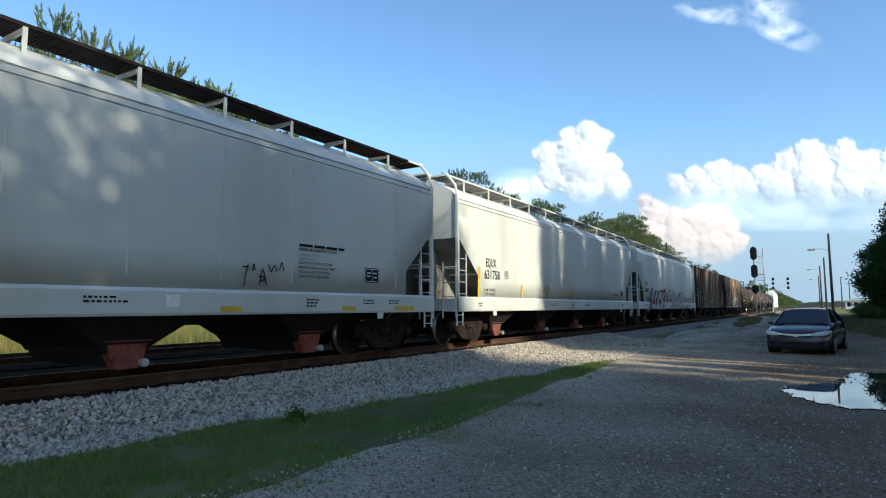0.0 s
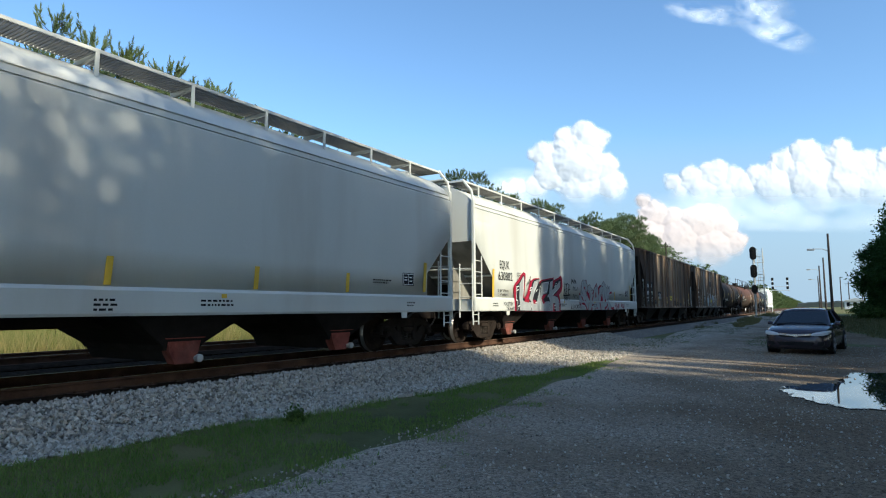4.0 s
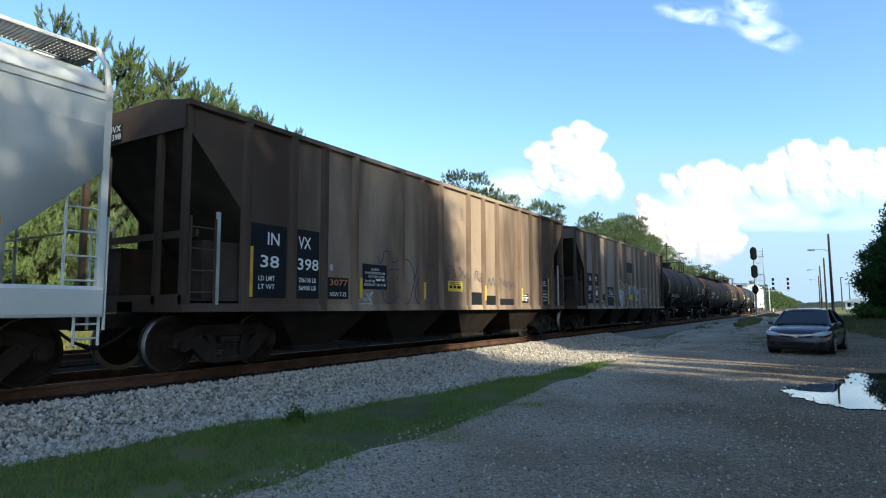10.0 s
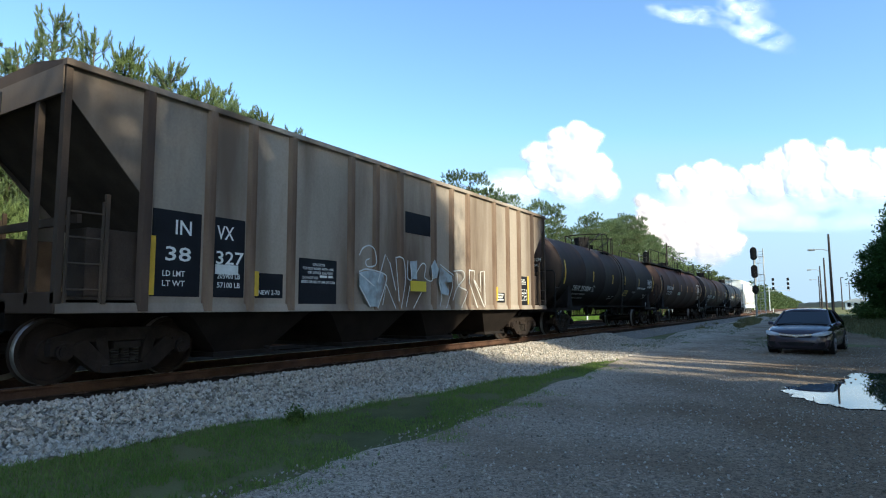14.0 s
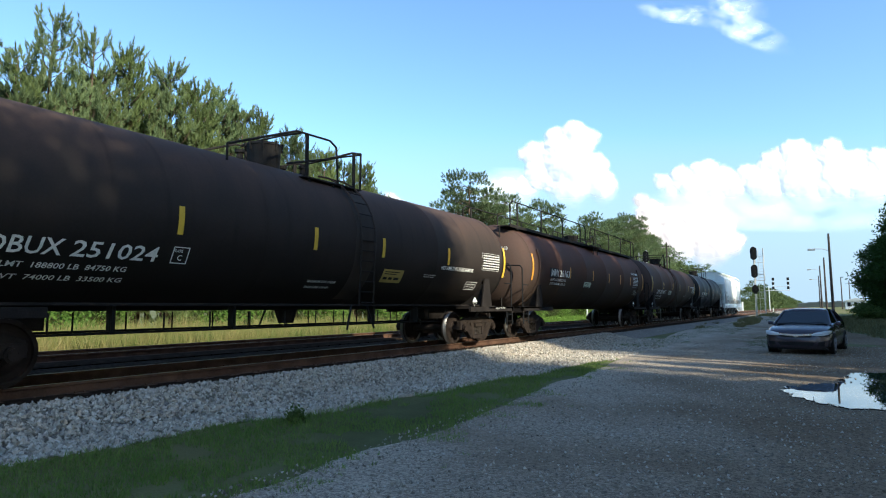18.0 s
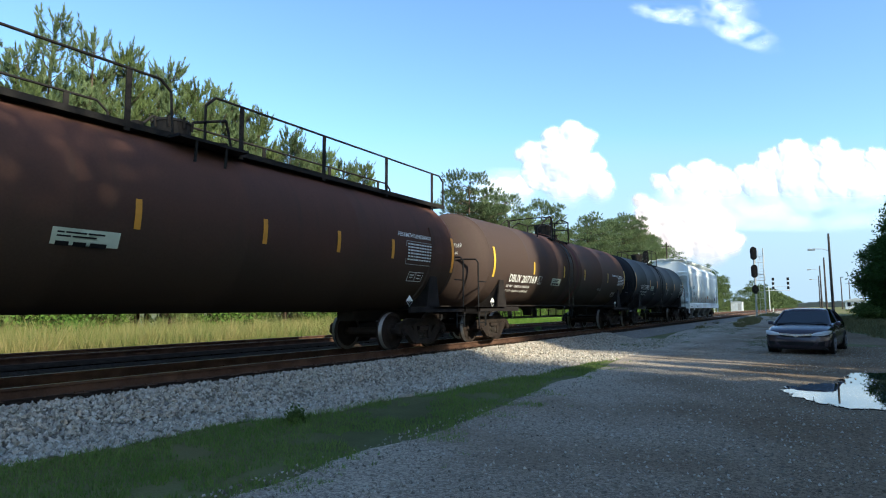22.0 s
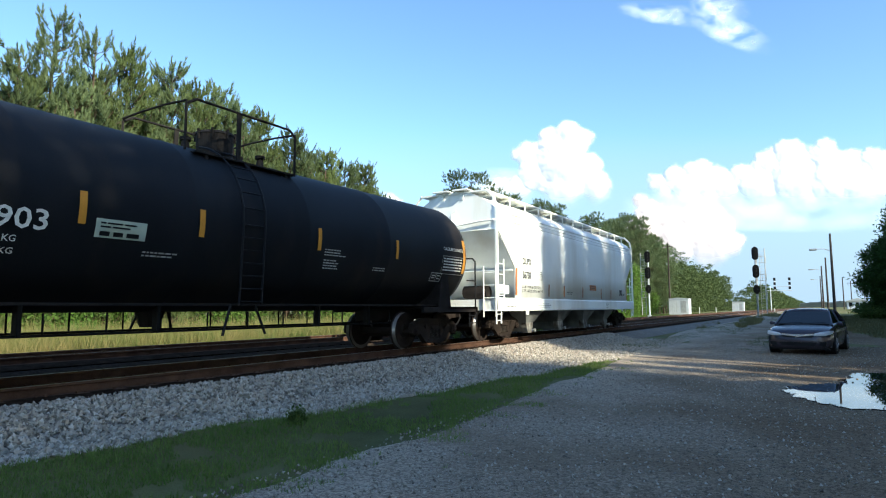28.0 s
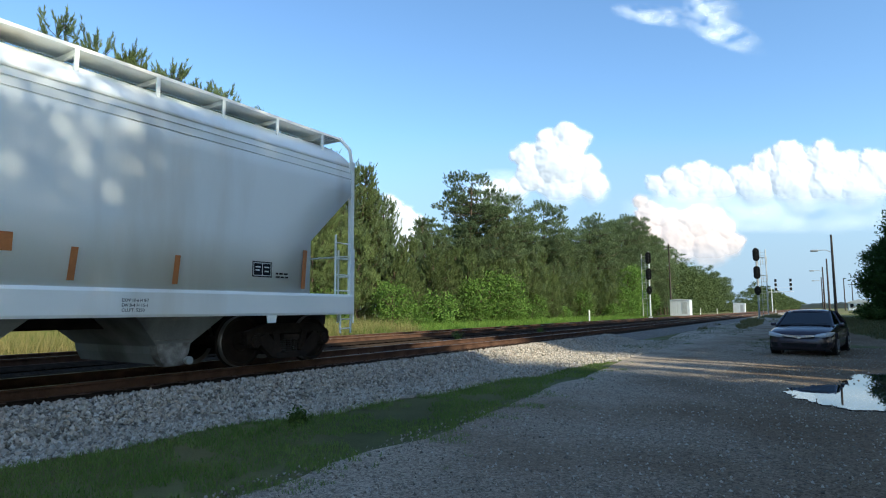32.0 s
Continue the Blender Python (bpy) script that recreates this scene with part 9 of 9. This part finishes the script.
def cumulus(label, blobs, seed, dist=2600, mat=None, base=360, fringe=30):
    """A heaped cloud as one billowing relief: round heads, their rims torn by noise, thinning out towards its base."""
    a0, a1 = min(q[0] - 1.4 * q[2] for q in blobs), max(q[0] + 1.4 * q[2] for q in blobs)
    b0, b1 = min(q[1] - 1.4 * q[2] for q in blobs), max(q[1] + 1.4 * q[2] for q in blobs)
    step = 1.7
    na, nb = int((a1 - a0) / step), int((b1 - b0) / step)
    s = math.tan(radians(72.65 / 2)) / 784
    heads = np.array(blobs, float)
    heads[:, 2] = heads[:, 2] * 1.03 + 1.5
    vs, thick = [], []
    for j in range(nb + 1):
        for i in range(na + 1):
            a, b = a0 + i * step, b0 + j * step
            wa = wb = lump = 0.0
            for size, amp in ((34, 8.0), (15, 4.0), (6.5, 1.8)):
                q = Vector((a / size, b / size, seed))
                n1 = noise.noise(q)
                wa += amp * n1
                wb += amp * noise.noise(q + Vector((7.3, 2.9, 0.0)))
                lump += (amp if size > 10 else 0.6) * (0.32 - 0.64 * abs(noise.noise(q * 0.8 + Vector((1.7, 4.1, 3.0)))))
            d = np.hypot(heads[:, 0] - a - wa, heads[:, 1] - b - wb)
            inside = float((heads[:, 2] - d).max())
            swell = float(np.sqrt(np.maximum(0.0, heads[:, 2] ** 2 - d * d)).max())
            low = max(0.0, min(1.0, (b - base + fringe) / fringe))
            soft = 9.0 + 26.0 * low
            t = max(0.0, min(1.0, inside / soft))
            thick.append(t * t * (3 - 2 * t) * (1 - 0.75 * low))
            vs.append(sky_point(a, b, dist * (1 - s * (swell * 0.55 + lump * min(1.0, swell / 12)))))
    fs = []
    for j in range(nb):
        for i in range(na):
            q = (j * (na + 1) + i, j * (na + 1) + i + 1, (j + 1) * (na + 1) + i + 1, (j + 1) * (na + 1) + i)
            if max(thick[k] for k in q) > 0:
                fs.append(q)
    ob = soup("cloud", vs, fs, mat or M_CLOUD)
    for f in ob.data.polygons:
        f.use_smooth = True
    ob.data.attributes.new("thickness", "FLOAT", "POINT").data.foreach_set("value", thick)
    return tagged(ob, label, "cloud", "cumulus clouds")


for thin_ in (M_CLOUD, M_PINKCLOUD):
    fade_ = thin_.node_tree.nodes.new("ShaderNodeAttribute")
    fade_.attribute_name = "thickness"
    thin_.node_tree.links.new(fade_.outputs["Fac"], thin_.node_tree.nodes["Principled BSDF"].inputs["Alpha"])
    thin_.node_tree.nodes["Principled BSDF"].inputs["Specular IOR Level"].default_value = 0.0
CLOUDS = [
    (cumulus("towering sunlit white cumulus cloud", [(1046, 250, 36), (1010, 256, 30), (1066, 244, 22), (968, 274, 26), (985, 262, 18), (1030, 292, 52), (1066, 300, 34), (985, 305, 36), (1085, 332, 34), (1030, 335, 44), (955, 335, 26), (920, 335, 24), (900, 332, 14)], 1.0, base=362), 41),
    (cumulus("broad bank of sunlit white cumulus cloud", [(1434, 280, 36), (1492, 280, 34), (1398, 292, 30), (1270, 312, 30), (1228, 318, 26), (1198, 326, 20), (1306, 324, 28), (1350, 316, 28), (1378, 306, 26), (1535, 298, 36), (1590, 305, 44), (1440, 318, 50), (1500, 322, 52), (1250, 338, 32),
                                                                 (1320, 338, 34), (1380, 334, 44), (1560, 335, 52), (1290, 345, 34), (1460, 345, 46), (1210, 342, 24)], 40.0, base=364, fringe=40), 42),
    (cumulus("low pinkish white cumulus cloud above the trees", [(1140, 356, 16), (1158, 380, 30), (1196, 395, 32), (1240, 398, 40), (1280, 402, 32), (1150, 420, 40), (1205, 430, 48), (1260, 440, 44), (1296, 430, 28)], 80.0, 3300, M_PINKCLOUD, 478, 50), 14),
    (cumulus("small white cumulus cloud behind the trees", [(712, 388, 34), (696, 362, 22), (742, 400, 24), (720, 420, 40)], 120.0, 3300, None, 470), 14),
]


def veil_material(name, dense, scale, cut):
    """Thin cloud: torn by noise, fading out to its rim."""
    m = bpy.data.materials.new(name)
    m.use_nodes = True
    nd, ln = m.node_tree.nodes, m.node_tree.links
    bs = nd["Principled BSDF"]
    bs.inputs["Base Color"].default_value = (0.85, 0.87, 0.9, 1)
    bs.inputs["Roughness"].default_value = 1.0
    # self-glow in place of daylight passing through the cloud
    bs.inputs["Emission Color"].default_value = (0.85, 0.87, 0.9, 1)
    bs.inputs["Emission Strength"].default_value = 0.35
    tc = nd.new("ShaderNodeTexCoord")
    mp = nd.new("ShaderNodeMapping")
    mp.inputs["Scale"].default_value = (1, 1, 2.2)
    ln.new(tc.outputs["Object"], mp.inputs[0])
    no = nd.new("ShaderNodeTexNoise")
    no.inputs["Scale"].default_value, no.inputs["Detail"].default_value, no.inputs["Distortion"].default_value = scale, 6, 0.25
    ln.new(mp.outputs[0], no.inputs["Vector"])
    mr = nd.new("ShaderNodeMapRange")
    mr.inputs["From Min"].default_value, mr.inputs["From Max"].default_value = cut, cut + 0.5
    ln.new(no.outputs[0], mr.inputs[0])
    fa = nd.new("ShaderNodeAttribute")
    fa.attribute_name = "thickness"
    fd = nd.new("ShaderNodeMath")
    fd.operation = "MULTIPLY"
    fd.inputs[1].default_value = dense
    ln.new(fa.outputs["Fac"], fd.inputs[0])
    mu = nd.new("ShaderNodeMath")
    mu.operation = "MULTIPLY"
    ln.new(mr.outputs[0], mu.inputs[0])
    ln.new(fd.outputs[0], mu.inputs[1])
    ln.new(mu.outputs[0], bs.inputs["Alpha"])
    return m


M_WISP = veil_material("cloud_wisp", 0.8, 0.008, 0.36)
M_HAZE = veil_material("cloud_haze", 0.6, 0.004, 0.28)


# Glowing haze colour that tints the lower sky, not a real cloud
M_SKYTINT = plain("distant_cloud_bank", (0.0, 0.0, 0.0), 1.0, emit=1.0, glow=(0.31, 0.39, 0.48))
_fade = M_SKYTINT.node_tree.nodes.new("ShaderNodeAttribute")
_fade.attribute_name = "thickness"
M_SKYTINT.node_tree.links.new(_fade.outputs["Fac"], M_SKYTINT.node_tree.nodes["Principled BSDF"].inputs["Alpha"])
M_SKYTINT.node_tree.nodes["Principled BSDF"].inputs["Specular IOR Level"].default_value = 0.0


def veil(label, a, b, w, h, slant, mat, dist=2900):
    """A thin sheet, for clouds and for the sky tint, gently curved."""
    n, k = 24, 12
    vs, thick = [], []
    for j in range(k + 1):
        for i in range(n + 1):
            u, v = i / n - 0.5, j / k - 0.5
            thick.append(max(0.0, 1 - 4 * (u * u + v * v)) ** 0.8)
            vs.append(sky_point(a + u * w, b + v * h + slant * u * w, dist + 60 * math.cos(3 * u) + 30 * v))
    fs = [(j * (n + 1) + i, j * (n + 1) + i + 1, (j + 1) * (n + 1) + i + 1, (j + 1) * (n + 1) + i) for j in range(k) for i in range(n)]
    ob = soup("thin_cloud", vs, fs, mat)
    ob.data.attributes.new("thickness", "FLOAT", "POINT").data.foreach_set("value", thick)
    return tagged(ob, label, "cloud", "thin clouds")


CLOUDS.append((veil("thin torn high white cloud", 1283, 26, 190, 40, 0.12, M_WISP), 125))
CLOUDS.append((veil("thin torn high white cloud", 1370, 14, 110, 54, 0.1, M_WISP), 125))
CLOUDS.append((veil("thin torn high white cloud", 1392, 58, 150, 58, 0.35, M_WISP), 125))
CLOUDS.append((veil("flat grey-white cloud base", 1400, 372, 520, 80, 0.02, M_HAZE, 2500), 45))
CLOUDS.append((veil("soft low white cloud beside the tower", 925, 340, 130, 90, 0.0, M_HAZE, 2500), 40))

# Added veil of haze colour across the lower sky
CLOUDS.append((veil("glowing blue-grey veil added to tint the sky above the horizon", 1250, 556, 2900, 640, 0.0, M_SKYTINT, 4600), 6))

# ---------------------------------------------------------------- motion


def travel(t):
    """How far the train has rolled, in metres, by t seconds: it slowly gathers speed."""
    u = t - 16
    return 5.11166 * t + 0.018274 * u * u + 6.116e-5 * u ** 3


def motions():
    for car, y in CARS:
        walk(car, [(t, pose(XC, y - travel(t), 0)) for t in range(0, 33, 2)])
    for ws, dy in WHEELSETS:
        rows = []
        for k in range(0, 321):
            t = k / 10
            rows.append((t, pose(0, dy, 0.457, math.degrees(travel(t) / 0.457) % 360)))
        walk(ws, rows)
    across = Vector((0.8511, 0.5249, 0))
    for cloud, shift in CLOUDS:
        d = shift * 2600 * math.tan(radians(72.65 / 2)) / 784
        walk(cloud, [(0, pose(0, 0, 0)), (32, Matrix.Translation(across * -d))])


motions()
